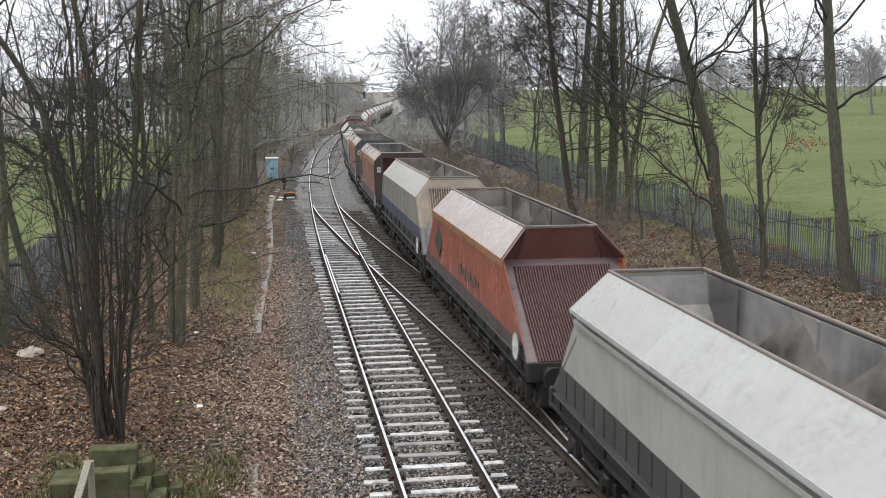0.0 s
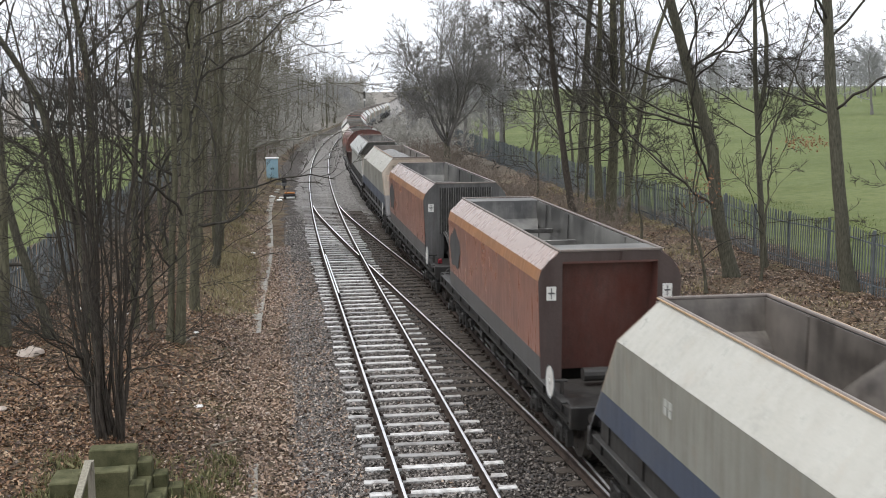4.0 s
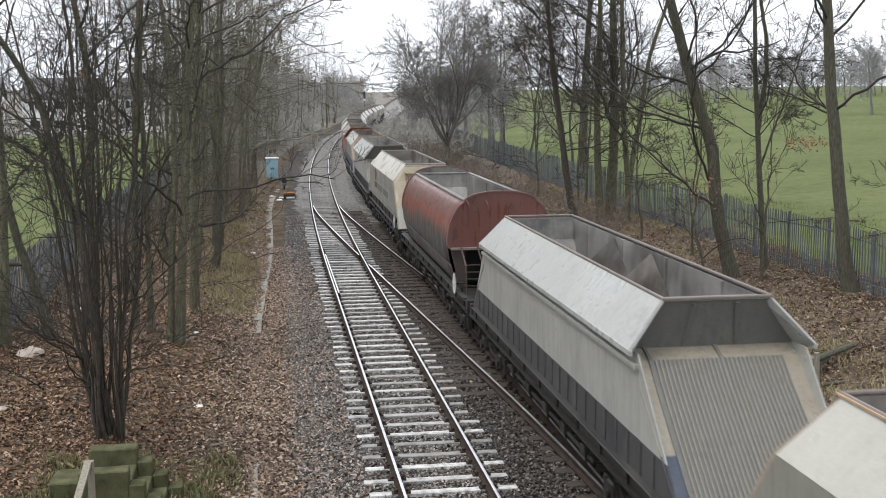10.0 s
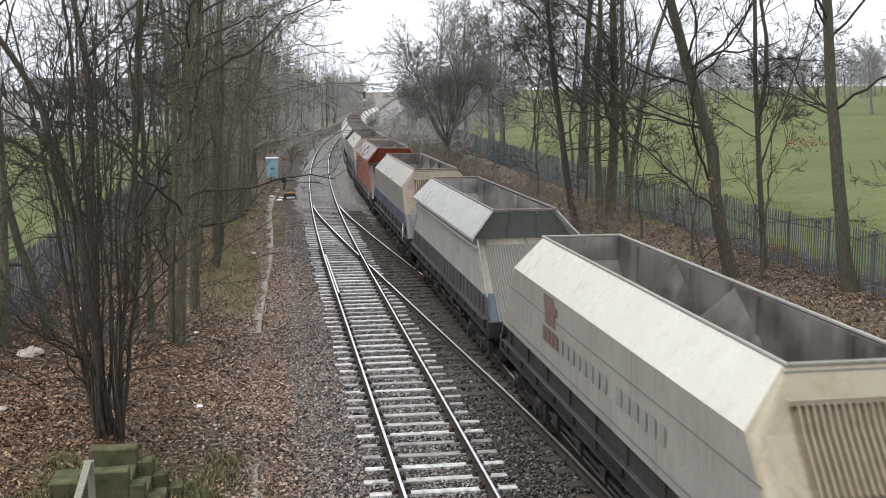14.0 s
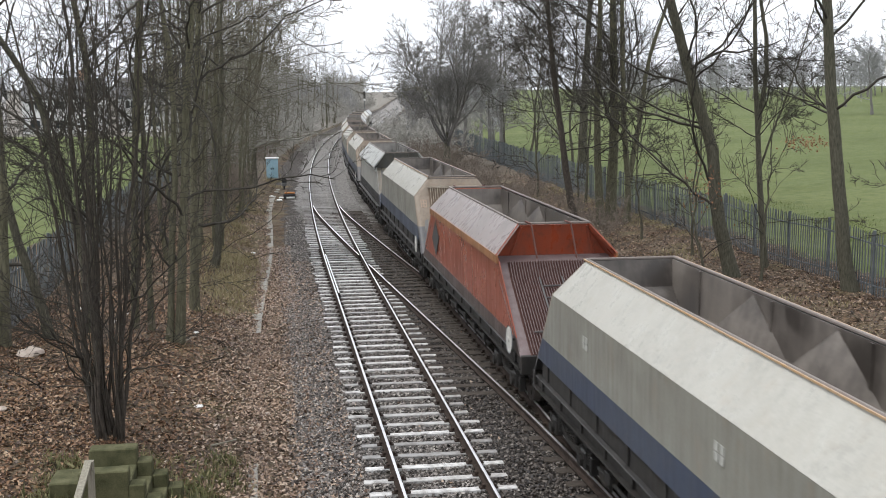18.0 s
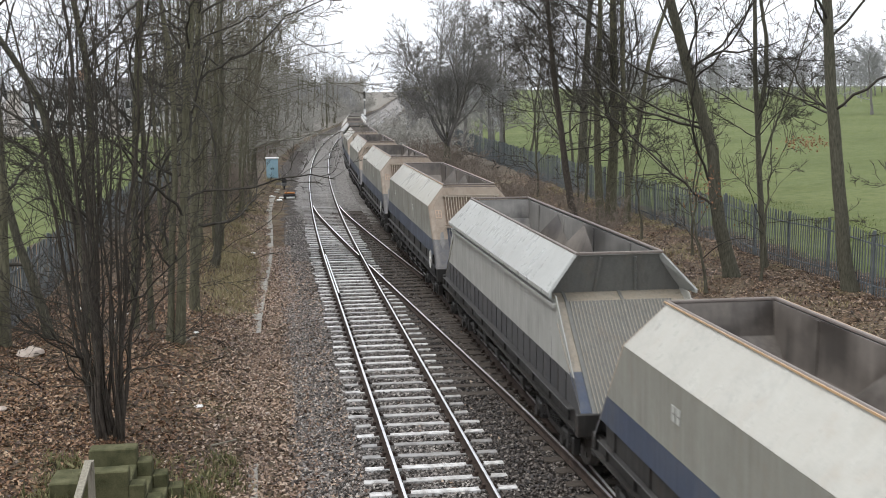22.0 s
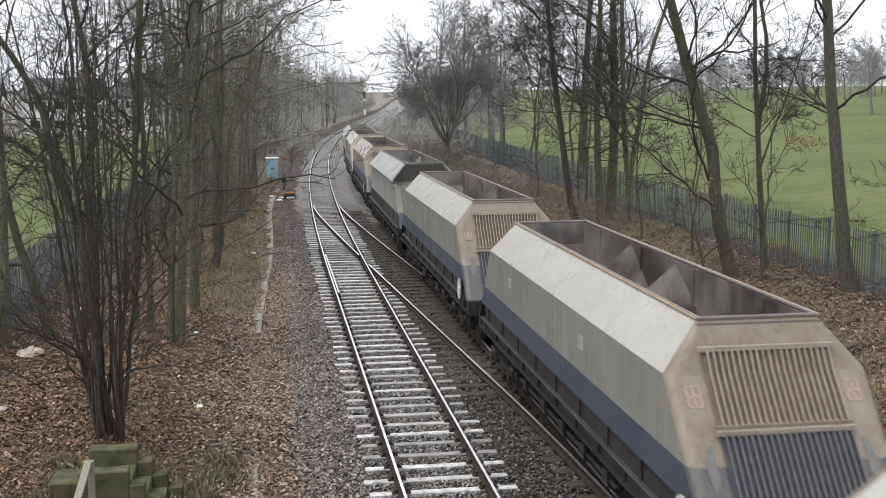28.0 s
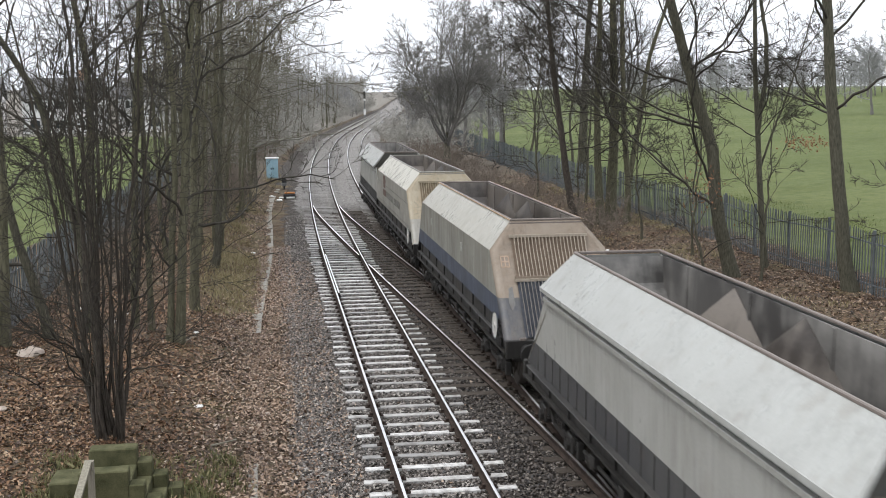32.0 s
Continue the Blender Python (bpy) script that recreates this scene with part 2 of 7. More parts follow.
M_FENCE = plain("weathered_fence_steel", (0.095, 0.105, 0.112), (0.19, 0.205, 0.215), 4, 0.6, 0.3)
M_GALV = plain("galvanised_steel", (0.15, 0.157, 0.156), (0.27, 0.28, 0.277), 4, 0.55, 0.4)
M_CONCRETE = plain("old_concrete", (0.20, 0.19, 0.165), (0.37, 0.355, 0.32), 5, 0.9, bump=0.5)
M_MOSSY = plain("mossy_concrete", (0.042, 0.045, 0.020), (0.135, 0.130, 0.072), 4, 0.95, bump=0.6)
M_WOOD = plain("grey_timber", (0.17, 0.155, 0.12), (0.31, 0.29, 0.235), 4, 0.85, stretch=(8, 8, 1), bump=0.5)
M_SCRUB = plain("bramble_canes", (0.105, 0.086, 0.071), (0.26, 0.218, 0.182), 3, 0.9, bump=0.0)
M_BRICK = plain("house_brick", (0.24, 0.15, 0.11), (0.36, 0.25, 0.19), 6, 0.9)
M_ROOF = plain("roof_tiles", (0.10, 0.10, 0.105), (0.17, 0.168, 0.17), 5, 0.9)
M_RENDER = plain("white_render", (0.70, 0.70, 0.69), (0.84, 0.84, 0.82), 2, 0.8)
M_GLASS = plain("window_glass", (0.03, 0.035, 0.04), (0.06, 0.065, 0.07), 2, 0.1)
M_ORANGE_COAT = plain("orange_plastic", (0.42, 0.17, 0.06), (0.55, 0.25, 0.10), 5, 0.6)
M_BLACK = plain("black_rubber", (0.02, 0.02, 0.02), (0.05, 0.05, 0.05), 5, 0.7)
# twigs down the line, paled in two strengths for mist
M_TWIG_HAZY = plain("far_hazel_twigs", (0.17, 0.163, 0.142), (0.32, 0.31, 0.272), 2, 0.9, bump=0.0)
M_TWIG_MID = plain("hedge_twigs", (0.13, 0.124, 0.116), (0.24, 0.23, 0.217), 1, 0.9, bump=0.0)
# far sleepers: lightened to put haze into their colour
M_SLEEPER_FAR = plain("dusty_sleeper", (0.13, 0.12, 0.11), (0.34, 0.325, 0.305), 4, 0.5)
# far scrub and house wall, greyed with painted haze
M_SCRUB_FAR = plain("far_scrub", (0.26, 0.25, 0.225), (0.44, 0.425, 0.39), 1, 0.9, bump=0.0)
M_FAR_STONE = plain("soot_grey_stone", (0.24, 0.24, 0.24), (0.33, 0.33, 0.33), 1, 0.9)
M_WHITE = plain("white_plastic", (0.62, 0.62, 0.60), (0.82, 0.82, 0.80), 8, 0.5)
M_SACK = plain("dirty_tan_sack", (0.36, 0.30, 0.25), (0.50, 0.43, 0.37), 6, 0.8)
M_BLUE = plain("pale_blue_paint", (0.26, 0.42, 0.50), (0.36, 0.53, 0.61), 3, 0.5)

M_BROWN_LEAF = tinted("brown_hanging_leaves", [(0.20, 0.09, 0.04), (0.27, 0.13, 0.06), (0.32, 0.18, 0.10)], 0.7)

CURVE, BEND, STRAIGHT = 0.00043, 40.0, 195.0
SPACING = 3.4


def centre(y):
    """How far the line has bent to the side at y."""
    u = min(max(y - BEND, 0.0), STRAIGHT - BEND)
    return CURVE * u * u + 2 * CURVE * (STRAIGHT - BEND) * max(min(y, 400.0) - STRAIGHT, 0.0)


def heading(y):
    return math.atan(2 * CURVE * min(max(y - BEND, 0.0), STRAIGHT - BEND))


def smooth01(v):
    v = min(max(v, 0.0), 1.0)
    return v * v * (3 - 2 * v)


PROFILE = [(-400, 3.0), (-120, 1.6), (-40, 1.0), (-12, 0.9), (-8.5, 0.75), (-5.8, 0.42), (-3.6, -0.18), (-2.9, -0.30), (-1.9, -0.232), (5.2, -0.232), (6.2, -0.36),
           (8.0, -0.25), (10.5, 0.10), (13.0, 0.45), (14.6, 0.55), (17, 0.7), (30, 1.5), (60, 3.2), (120, 5.6), (220, 7.6), (700, 12)]


def ground_z(x, y):
    a = x - centre(y)
    if a <= PROFILE[0][0]:
        z = PROFILE[0][1]
    elif a >= PROFILE[-1][0]:
        z = PROFILE[-1][1]
    else:
        for (x0, z0), (x1, z1) in zip(PROFILE, PROFILE[1:]):
            if a <= x1:
                z = z0 + (z1 - z0) * (a - x0) / (x1 - x0)
                break
    rough = 0.0 if -3.2 < a < 6.5 else min(1.0, min(abs(a + 3.2), abs(a - 6.5)) / 2)
    z += rough * (0.16 * noise.noise((x * 0.35, y * 0.35, 0)) + 0.05 * noise.noise((x * 1.7, y * 1.7, 3)))
    z += 6.0 * smooth01((y - 325) / 60) * smooth01((-5 - a) / 5)
    return z


def build_ground():
    xs = np.unique(np.concatenate([np.array([-1500, -900, -550, -350, -230, -160, -110, -75, -52, -38, -28]), np.arange(-20, 20.01, 0.4), np.array([22, 25, 29, 35, 44, 56, 72, 95, 130, 180, 250, 350, 500, 800, 1500])]))
    ys = np.unique(np.concatenate([np.array([-300, -120, -50, -20, 0]), np.arange(8, 60, 0.5), np.arange(60, 140, 1.5), np.arange(140, 340, 5.0), np.arange(340, 520, 15.0), np.array([600, 800, 1100, 1800])]))
    verts = [(x + centre(min(y, 400)), y, ground_z(x + centre(min(y, 400)), y)) for y in ys for x in xs]
    w = len(xs)
    faces = [(j * w + i, j * w + i + 1, (j + 1) * w + i + 1, (j + 1) * w + i) for j in range(len(ys) - 1) for i in range(w - 1)]
    me = from_arrays("ground", verts, faces)
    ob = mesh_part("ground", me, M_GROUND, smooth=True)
    tagged(ob, "railway cutting ground with leaf litter, stones and grass fields", "ground", kind="structure")


build_ground()
# ---- railway lines ----
RAIL_SECTION = [(-0.07, -0.152), (0.07, -0.152), (0.07, -0.138), (0.012, -0.118), (0.012, -0.045), (0.036, -0.032), (0.037, -0.007), (0.026, 0.0), (-0.026, 0.0), (-0.037, -0.007), (-0.036, -0.032), (-0.012, -0.045), (-0.012, -0.118), (-0.07, -0.138)]


def rail_mesh(path):
    """A flat-bottomed rail swept along points (x, y) on the ground plan; its running surface is polished."""
    pts = [Vector((x, y)) for x, y in path]
    verts, faces, k = [], [], len(RAIL_SECTION)
    for i, p in enumerate(pts):
        d = (pts[min(i + 1, len(pts) - 1)] - pts[max(i - 1, 0)]).normalized()
        side = Vector((d.y, -d.x))
        for u, z in RAIL_SECTION:
            verts.append((p.x + side.x * u, p.y + side.y * u, z))
    for i in range(len(pts) - 1):
        for j in range(k):
            faces.append((i * k + j, i * k + (j + 1) % k, (i + 1) * k + (j + 1) % k, (i + 1) * k + j))
    me = from_arrays("rail", verts, faces)
    slot = np.array([1 if j == 7 else 0 for i in range(len(pts) - 1) for j in range(k)], dtype=np.int32)
    me.materials.append(M_RAIL)
    me.materials.append(M_RAIL_TOP)
    me.polygons.foreach_set("material_index", slot)
    return me


def add_rail(parent, path, name="rail"):
    ob = new(name, rail_mesh(path))
    ob.parent = parent
    return ob


def line_path(offset, y0, y1):
    ys = [y0] + [y for y in np.arange(math.ceil(y0 / 4) * 4, y1, 4.0) if y > y0 + 0.1] + [y1]
    return [(centre(y) + offset * math.cos(heading(y)), y - offset * math.sin(heading(y))) for y in ys]


def sleeper_mesh(length, width, height, waist=0.0):
    bm = bmesh.new()
    box(bm, -length / 2, length / 2, -width / 2, width / 2, -height, 0, 0.012)
    if waist:
        for v in bm.verts:
            if abs(v.co.x) < 0.01:
                v.co.z -= waist
    me = bpy.data.meshes.new("sleeper")
    bm.to_mesh(me)
    bm.free()
    return me


def chair_mesh():
    """A rail fastening: base plate with a clip on each side."""
    bm = bmesh.new()
    box(bm, -0.16, 0.16, -0.07, 0.07, -0.165, -0.148)
    box(bm, 0.062, 0.12, -0.045, 0.045, -0.15, -0.095, 0.01)
    box(bm, -0.12, -0.062, -0.045, 0.045, -0.15, -0.095, 0.01)
    me = bpy.data.meshes.new("rail_chair")
    bm.to_mesh(me)
    bm.free()
    return me


def diverge(y):
    """The middle of the crossover between the two lines: how far it stands from the first."""
    y0, y1, ease = 71.0, 11.0, 13.0
    slope = SPACING / (y0 - y1 - ease)
    u = y0 - y
    if u <= 0:
        return 0.0
    total = y0 - y1
    if u < ease:
        return slope * u * u / (2 * ease)
    if u < total - ease:
        return slope * (u - ease / 2)
    if u < total:
        return SPACING - slope * (total - u) ** 2 / (2 * ease)
    return SPACING


def build_lines():
    rng = random.Random(4)
    chair = chair_mesh()
    chair.materials.append(M_RAIL)
    for offset, name, mat, start in ((0.0, "near_track", M_SLEEPER_PALE, 12.0), (SPACING, "train_track", M_SLEEPER_DARK, 12.0)):
        pale = offset == 0.0
        track = thing(name, "running line with pale sleepers and polished rails" if pale else "running line with dark oiled timber sleepers and rails", "railway track", kind="structure")
        for side in (-0.7525, 0.7525):
            add_rail(track, line_path(offset + side, -40.0, 372.0))
        me = sleeper_mesh(2.55, 0.165 if pale else 0.25, 0.13)
        me.materials.append(mat)
        # sleepers further off take the tone with painted haze
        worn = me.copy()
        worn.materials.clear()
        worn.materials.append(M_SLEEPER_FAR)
        verts, faces = [], []
        y, i = start - 0.66 * 14 + 0.172, 0
        while y < 368:
            a = heading(y)
            sink = -0.172 + rng.uniform(-0.008, 0.004) if pale else -0.178 + rng.uniform(-0.012, 0.004)
            m = Matrix.Translation((centre(y) + offset * math.cos(a) + rng.uniform(-0.07, 0.07), y - offset * math.sin(a) + rng.uniform(-0.02, 0.02), sink)) @ Euler((rng.uniform(-0.02, 0.02), rng.uniform(-0.004, 0.004), -a + rng.uniform(-0.008, 0.008))).to_matrix().to_4x4()
            if pale and y > 57.5:
                m = Matrix.Translation((0, 0, -0.028 if y > 66 else -0.006)) @ m
            if 12 < y < 92:
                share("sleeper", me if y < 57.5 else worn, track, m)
                if y < 48:
                    for side in (-0.7525, 0.7525):
                        share("rail_chair", chair, track, Matrix.Translation((centre(y) + offset + side, y, 0)))
            else:
                base = len(verts)
                for v in me.vertices:
                    verts.append(m @ v.co)
                for p in me.polygons:
                    c = [base + k for k in p.vertices]
                    faces += [(c[0], c[k], c[k + 1]) for k in range(1, len(c) - 1)]
            y += 0.66
            i += 1
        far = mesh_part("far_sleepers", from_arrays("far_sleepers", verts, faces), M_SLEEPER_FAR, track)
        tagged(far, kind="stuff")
    cross = thing("crossover", "crossover rails joining the two lines by a frog", "railway crossover", kind="structure")
    ys = [72 - 0.5 * k for k in range(0, 123)]
    for side in (-0.7525, 0.7525):
        def at(y):
            return (centre(y) + diverge(y) + side, y)
        gaps = []
        for k, y in enumerate(ys):
            d = diverge(y) + side
            clear = min(abs(d + 0.7525), abs(d - 0.7525), abs(d - SPACING + 0.7525), abs(d - SPACING - 0.7525))
            gaps.append(clear > 0.075)
        run = []
        for ok, y in zip(gaps + [False], ys + [0]):
            if ok:
                run.append(at(y))
            elif len(run) > 2:
                add_rail(cross, run[::-1], "closure_rail")
                run = []
            else:
                run = []
    # check rails beside the running rails, opposite each frog
    for off, y0, y1 in ((-0.7525 + 0.085, 36.5, 45.5), (SPACING + 0.7525 - 0.085, 34.0, 43.0)):
        add_rail(cross, [(off, y0), (off, (y0 + y1) / 2), (off, y1)], "check_rail")
    # long timbers under the crossover, between the lines
    bm_me = sleeper_mesh(2.1, 0.25, 0.13)
    bm_me.materials.append(M_SLEEPER_DARK)
    y = 24.2
    while y < 64:
        d = diverge(y)
        share("crossing_timber", bm_me, cross, Matrix.Translation((centre(y) + 1.30 + d * 0.22 + rng.uniform(-0.1, 0.1), y + rng.uniform(-0.04, 0.04), -0.186 + rng.uniform(-0.006, 0.002))))
        y += 0.68


build_lines()
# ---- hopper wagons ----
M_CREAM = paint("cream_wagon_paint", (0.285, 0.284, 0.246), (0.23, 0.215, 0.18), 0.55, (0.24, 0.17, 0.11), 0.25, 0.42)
M_CREAM_END = paint("dusty_end_paint", (0.30, 0.25, 0.195), (0.24, 0.178, 0.128), 0.8, (0.18, 0.12, 0.08), 0.3, 0.6)
M_CREAM_RIB = paint("dusty_pale_ribs", (0.47, 0.41, 0.33), (0.35, 0.28, 0.21), 0.6, (0.15, 0.10, 0.07), 0.3, 0.6)
# paler than the cream sides: sky light on the slopes is painted in
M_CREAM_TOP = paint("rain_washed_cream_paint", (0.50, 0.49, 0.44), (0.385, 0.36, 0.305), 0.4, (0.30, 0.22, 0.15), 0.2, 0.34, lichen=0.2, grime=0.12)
M_RUST_EDGE = paint("rusty_orange_edge", (0.58, 0.36, 0.18), (0.48, 0.40, 0.32), 0.6, (0.2, 0.10, 0.05), 0.3, 0.4)
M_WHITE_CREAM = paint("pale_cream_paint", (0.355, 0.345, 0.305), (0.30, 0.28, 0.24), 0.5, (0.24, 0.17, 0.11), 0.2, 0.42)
# slope copies of pale cream and grey, brightened in colour for sky light
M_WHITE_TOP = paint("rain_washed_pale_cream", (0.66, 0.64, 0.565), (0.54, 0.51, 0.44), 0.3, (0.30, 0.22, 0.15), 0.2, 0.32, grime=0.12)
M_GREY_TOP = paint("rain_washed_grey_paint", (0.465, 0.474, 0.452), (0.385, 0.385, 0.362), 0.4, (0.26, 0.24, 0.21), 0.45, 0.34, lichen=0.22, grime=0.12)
# faded slope paint, lightened as well for the sky's sheen
M_PINK_TOP = paint("faded_pinkish_paint", (0.30, 0.25, 0.24), (0.37, 0.34, 0.33), 0.5, (0.24, 0.14, 0.10), 0.3, 0.32, lichen=0.35)
M_SHEET = paint("dusty_grey_sheet", (0.33, 0.305, 0.25), (0.31, 0.25, 0.18), 0.7, (0.20, 0.16, 0.12), 0.3, 0.33)
M_ROSE_SHEET = paint("dusty_maroon_sheet", (0.155, 0.105, 0.103), (0.27, 0.225, 0.22), 0.6, (0.10, 0.05, 0.04), 0.3, 0.42)
M_OXIDE = paint("sooty_oxide_paint", (0.062, 0.042, 0.038), (0.14, 0.105, 0.095), 0.5, (0.05, 0.03, 0.025), 0.3, 0.4)
M_RED_DUST = paint("dusty_red_sheet", (0.20, 0.085, 0.072), (0.33, 0.235, 0.22), 0.6, (0.10, 0.05, 0.04), 0.3, 0.42)
M_RIM = paint("dusty_brown_rim", (0.19, 0.158, 0.14), (0.29, 0.255, 0.225), 0.6, (0.2, 0.13, 0.1), 0.3, 0.5)
M_TAN = paint("tan_end_paint", (0.42, 0.37, 0.275), (0.36, 0.28, 0.165), 0.6, (0.30, 0.20, 0.11), 0.3, 0.55)
# slope paints with the sky's sheen put into the colour
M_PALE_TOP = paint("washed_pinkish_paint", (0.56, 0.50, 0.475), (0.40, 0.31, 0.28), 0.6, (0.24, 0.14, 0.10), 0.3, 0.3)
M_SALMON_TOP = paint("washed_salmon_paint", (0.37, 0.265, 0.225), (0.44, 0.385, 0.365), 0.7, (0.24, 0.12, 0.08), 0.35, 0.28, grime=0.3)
M_NAVY_RIB = paint("dusty_navy_ribs", (0.13, 0.125, 0.125), (0.25, 0.215, 0.18), 0.8, (0.10, 0.08, 0.07), 0.2, 0.5)
M_NAVY_END = paint("dusty_navy_end", (0.075, 0.080, 0.092), (0.19, 0.17, 0.15), 0.7, (0.10, 0.08, 0.07), 0.2, 0.5)
M_NAVY = paint("navy_band_paint", (0.033, 0.050, 0.092), (0.125, 0.135, 0.150), 0.6, (0.10, 0.08, 0.07), 0.2, 0.5)
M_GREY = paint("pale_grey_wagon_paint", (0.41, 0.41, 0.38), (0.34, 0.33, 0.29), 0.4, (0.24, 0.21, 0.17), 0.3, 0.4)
# grimy grey, darkened further to paint the shade under the overhanging rim
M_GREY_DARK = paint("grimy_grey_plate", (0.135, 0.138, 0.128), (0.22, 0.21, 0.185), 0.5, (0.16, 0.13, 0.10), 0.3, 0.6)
M_SKIRT = paint("dark_grimy_skirt", (0.034, 0.034, 0.037), (0.12, 0.118, 0.113), 0.6, (0.10, 0.08, 0.07), 0.2, 0.6)
M_ORANGE = paint("faded_orange_paint", (0.36, 0.072, 0.027), (0.22, 0.062, 0.038), 0.6, (0.12, 0.05, 0.035), 0.4, 0.32, 0.5)
M_ORANGE_DULL = paint("weathered_red_paint", (0.40, 0.074, 0.028), (0.22, 0.10, 0.075), 0.6, (0.10, 0.045, 0.032), 0.5, 0.34, 0.6)
M_MAROON = paint("dark_red_end_paint", (0.135, 0.042, 0.030), (0.22, 0.14, 0.12), 0.5, (0.08, 0.04, 0.03), 0.3, 0.45)
M_BROWN = paint("orange_brown_paint", (0.33, 0.110, 0.058), (0.24, 0.175, 0.155), 0.8, (0.12, 0.06, 0.04), 0.4, 0.34, 0.7)
M_OCHRE = paint("ochre_edge_paint", (0.40, 0.17, 0.06), (0.27, 0.15, 0.09), 0.8, (0.2, 0.10, 0.05), 0.3, 0.4)
M_SOOT = paint("sooty_black_end", (0.055, 0.053, 0.052), (0.21, 0.205, 0.20), 0.75, (0.09, 0.06, 0.045), 0.2, 0.5)
M_SOOT_RIB = paint("dusty_black_ribs", (0.075, 0.074, 0.072), (0.27, 0.265, 0.255), 0.95, (0.09, 0.06, 0.045), 0.2, 0.5)
M_RED = paint("oxide_red_tank_paint", (0.170, 0.052, 0.038), (0.185, 0.115, 0.10), 0.7, (0.040, 0.030, 0.027), 0.7, 0.33)


def red_side_build(n, bsdf):
    """Old red paint on a rolled side: dusty near the rim, bare orange along the middle, sooty slate repainting below, ragged edges."""
    place = n.add("ShaderNodeTexCoord").outputs["Object"]
    sep = n.add("ShaderNodeSeparateXYZ")
    n.link(place, sep.inputs[0])
    rag = n.noise(1.0, 7, 0.7, n.place((9.0, 3.5, 0.5)))
    wide = n.noise(0.5, 4, 0.55, place)
    h = n.math("ADD", sep.outputs[2], n.math("ADD", n.math("MULTIPLY", n.math("SUBTRACT", rag, 0.5), 0.5), n.math("MULTIPLY", n.math("SUBTRACT", wide, 0.5), 1.2)))
    h = n.math("SUBTRACT", h, n.math("MULTIPLY", n.math("LESS_THAN", n.math("ADD", sep.outputs[1], n.math("MULTIPLY", rag, 0.6)), 1.6), 0.22))
    h = n.math("DIVIDE", n.math("SUBTRACT", h, 1.2), 2.4)
    col = n.ramp(h, (0.30, (0.045, 0.042, 0.039)), (0.44, (0.068, 0.066, 0.063)), (0.51, (0.12, 0.060, 0.050)), (0.58, (0.18, 0.068, 0.050)), (0.63, (0.225, 0.046, 0.020)), (0.70, (0.140, 0.040, 0.026)), (0.84, (0.150, 0.068, 0.056)), (0.98, (0.215, 0.135, 0.120)))
    fine = n.noise(30.0, 5, 0.7, place)
    col = n.mix(n.math("MULTIPLY", n.ramp(fine, (0.45, (0, 0, 0)), (0.66, (1, 1, 1))), 0.4), col, (0.07, 0.04, 0.032))
    n.link(col, bsdf.inputs["Base Color"])
    n.link(n.ramp(rag, (0.35, (0.26,) * 3), (0.65, (0.5,) * 3)), bsdf.inputs["Roughness"])
    n.bump(bsdf, fine, 0.2, 0.02)


M_RED_SIDE = material("patched_red_side", red_side_build)
def lining_paint(name, low, high):
    """Steel worn by stone: pale scoured patches, damp dark ones, streaks that run down."""
    def build(n, bsdf):
        big = n.noise(0.55, 5, 0.6, n.place((1.0, 1.0, 1.4), vary=True))
        streak = n.noise(1.0, 6, 0.65, n.place((4.0, 4.0, 0.5), vary=True))
        f = n.math("ADD", n.math("MULTIPLY", big, 0.7), n.math("MULTIPLY", streak, 0.3))
        col = n.ramp(f, (0.40, low), (0.50, tuple(0.5 * (p + q) for p, q in zip(low, high))), (0.60, high))
        col = n.mix(n.math("MULTIPLY", n.noise(22.0, 5, 0.7, n.place()), 0.4), col, low)
        n.link(col, bsdf.inputs["Base Color"])
        n.link(n.ramp(f, (0.4, (0.3,) * 3), (0.6, (0.6,) * 3)), bsdf.inputs["Roughness"])
        n.bump(bsdf, streak, 0.25, 0.02)
    return material(name, build)


M_LINING_GREY = lining_paint("pale_worn_lining", (0.060, 0.057, 0.054), (0.31, 0.297, 0.275))
M_LINING = lining_paint("worn_hopper_lining", (0.044, 0.037, 0.032), (0.225, 0.198, 0.172))
M_LINING_DARK = lining_paint("dark_hopper_lining", (0.032, 0.031, 0.030), (0.22, 0.215, 0.20))
M_FRAME = paint("grimy_underframe", (0.012, 0.011, 0.010), (0.055, 0.050, 0.044), 0.5, (0.06, 0.04, 0.03), 0.3, 0.55)
M_LEDGE = paint("worn_sill_steel", (0.03, 0.03, 0.03), (0.12, 0.115, 0.105), 0.55, (0.05, 0.035, 0.03), 0.4, 0.48)
M_WHEEL = plain("wheel_steel", (0.06, 0.052, 0.046), (0.13, 0.115, 0.10), 9, 0.6, 0.5)
M_TREAD = plain("wheel_tread", (0.30, 0.30, 0.31), (0.45, 0.45, 0.46), 5, 0.3, 1.0)
M_PALEDISC = plain("dirty_white_enamel", (0.40, 0.39, 0.36), (0.62, 0.61, 0.58), 7, 0.5)
M_PEELED = paint("peeled_pale_paint", (0.21, 0.205, 0.195), (0.13, 0.125, 0.12), 0.8, (0.10, 0.07, 0.05), 0.3, 0.5)
M_LABEL = plain("white_label", (0.55, 0.54, 0.50), (0.70, 0.69, 0.66), 12, 0.6)
M_SIDEMARK = plain("faint_grey_mark", (0.34, 0.34, 0.31), (0.42, 0.42, 0.39), 12, 0.6)
M_FADED = plain("faded_grey_letters", (0.19, 0.185, 0.165), (0.26, 0.255, 0.23), 8, 0.6)
M_MARK = plain("pale_orange_mark", (0.33, 0.235, 0.17), (0.42, 0.32, 0.25), 12, 0.6)
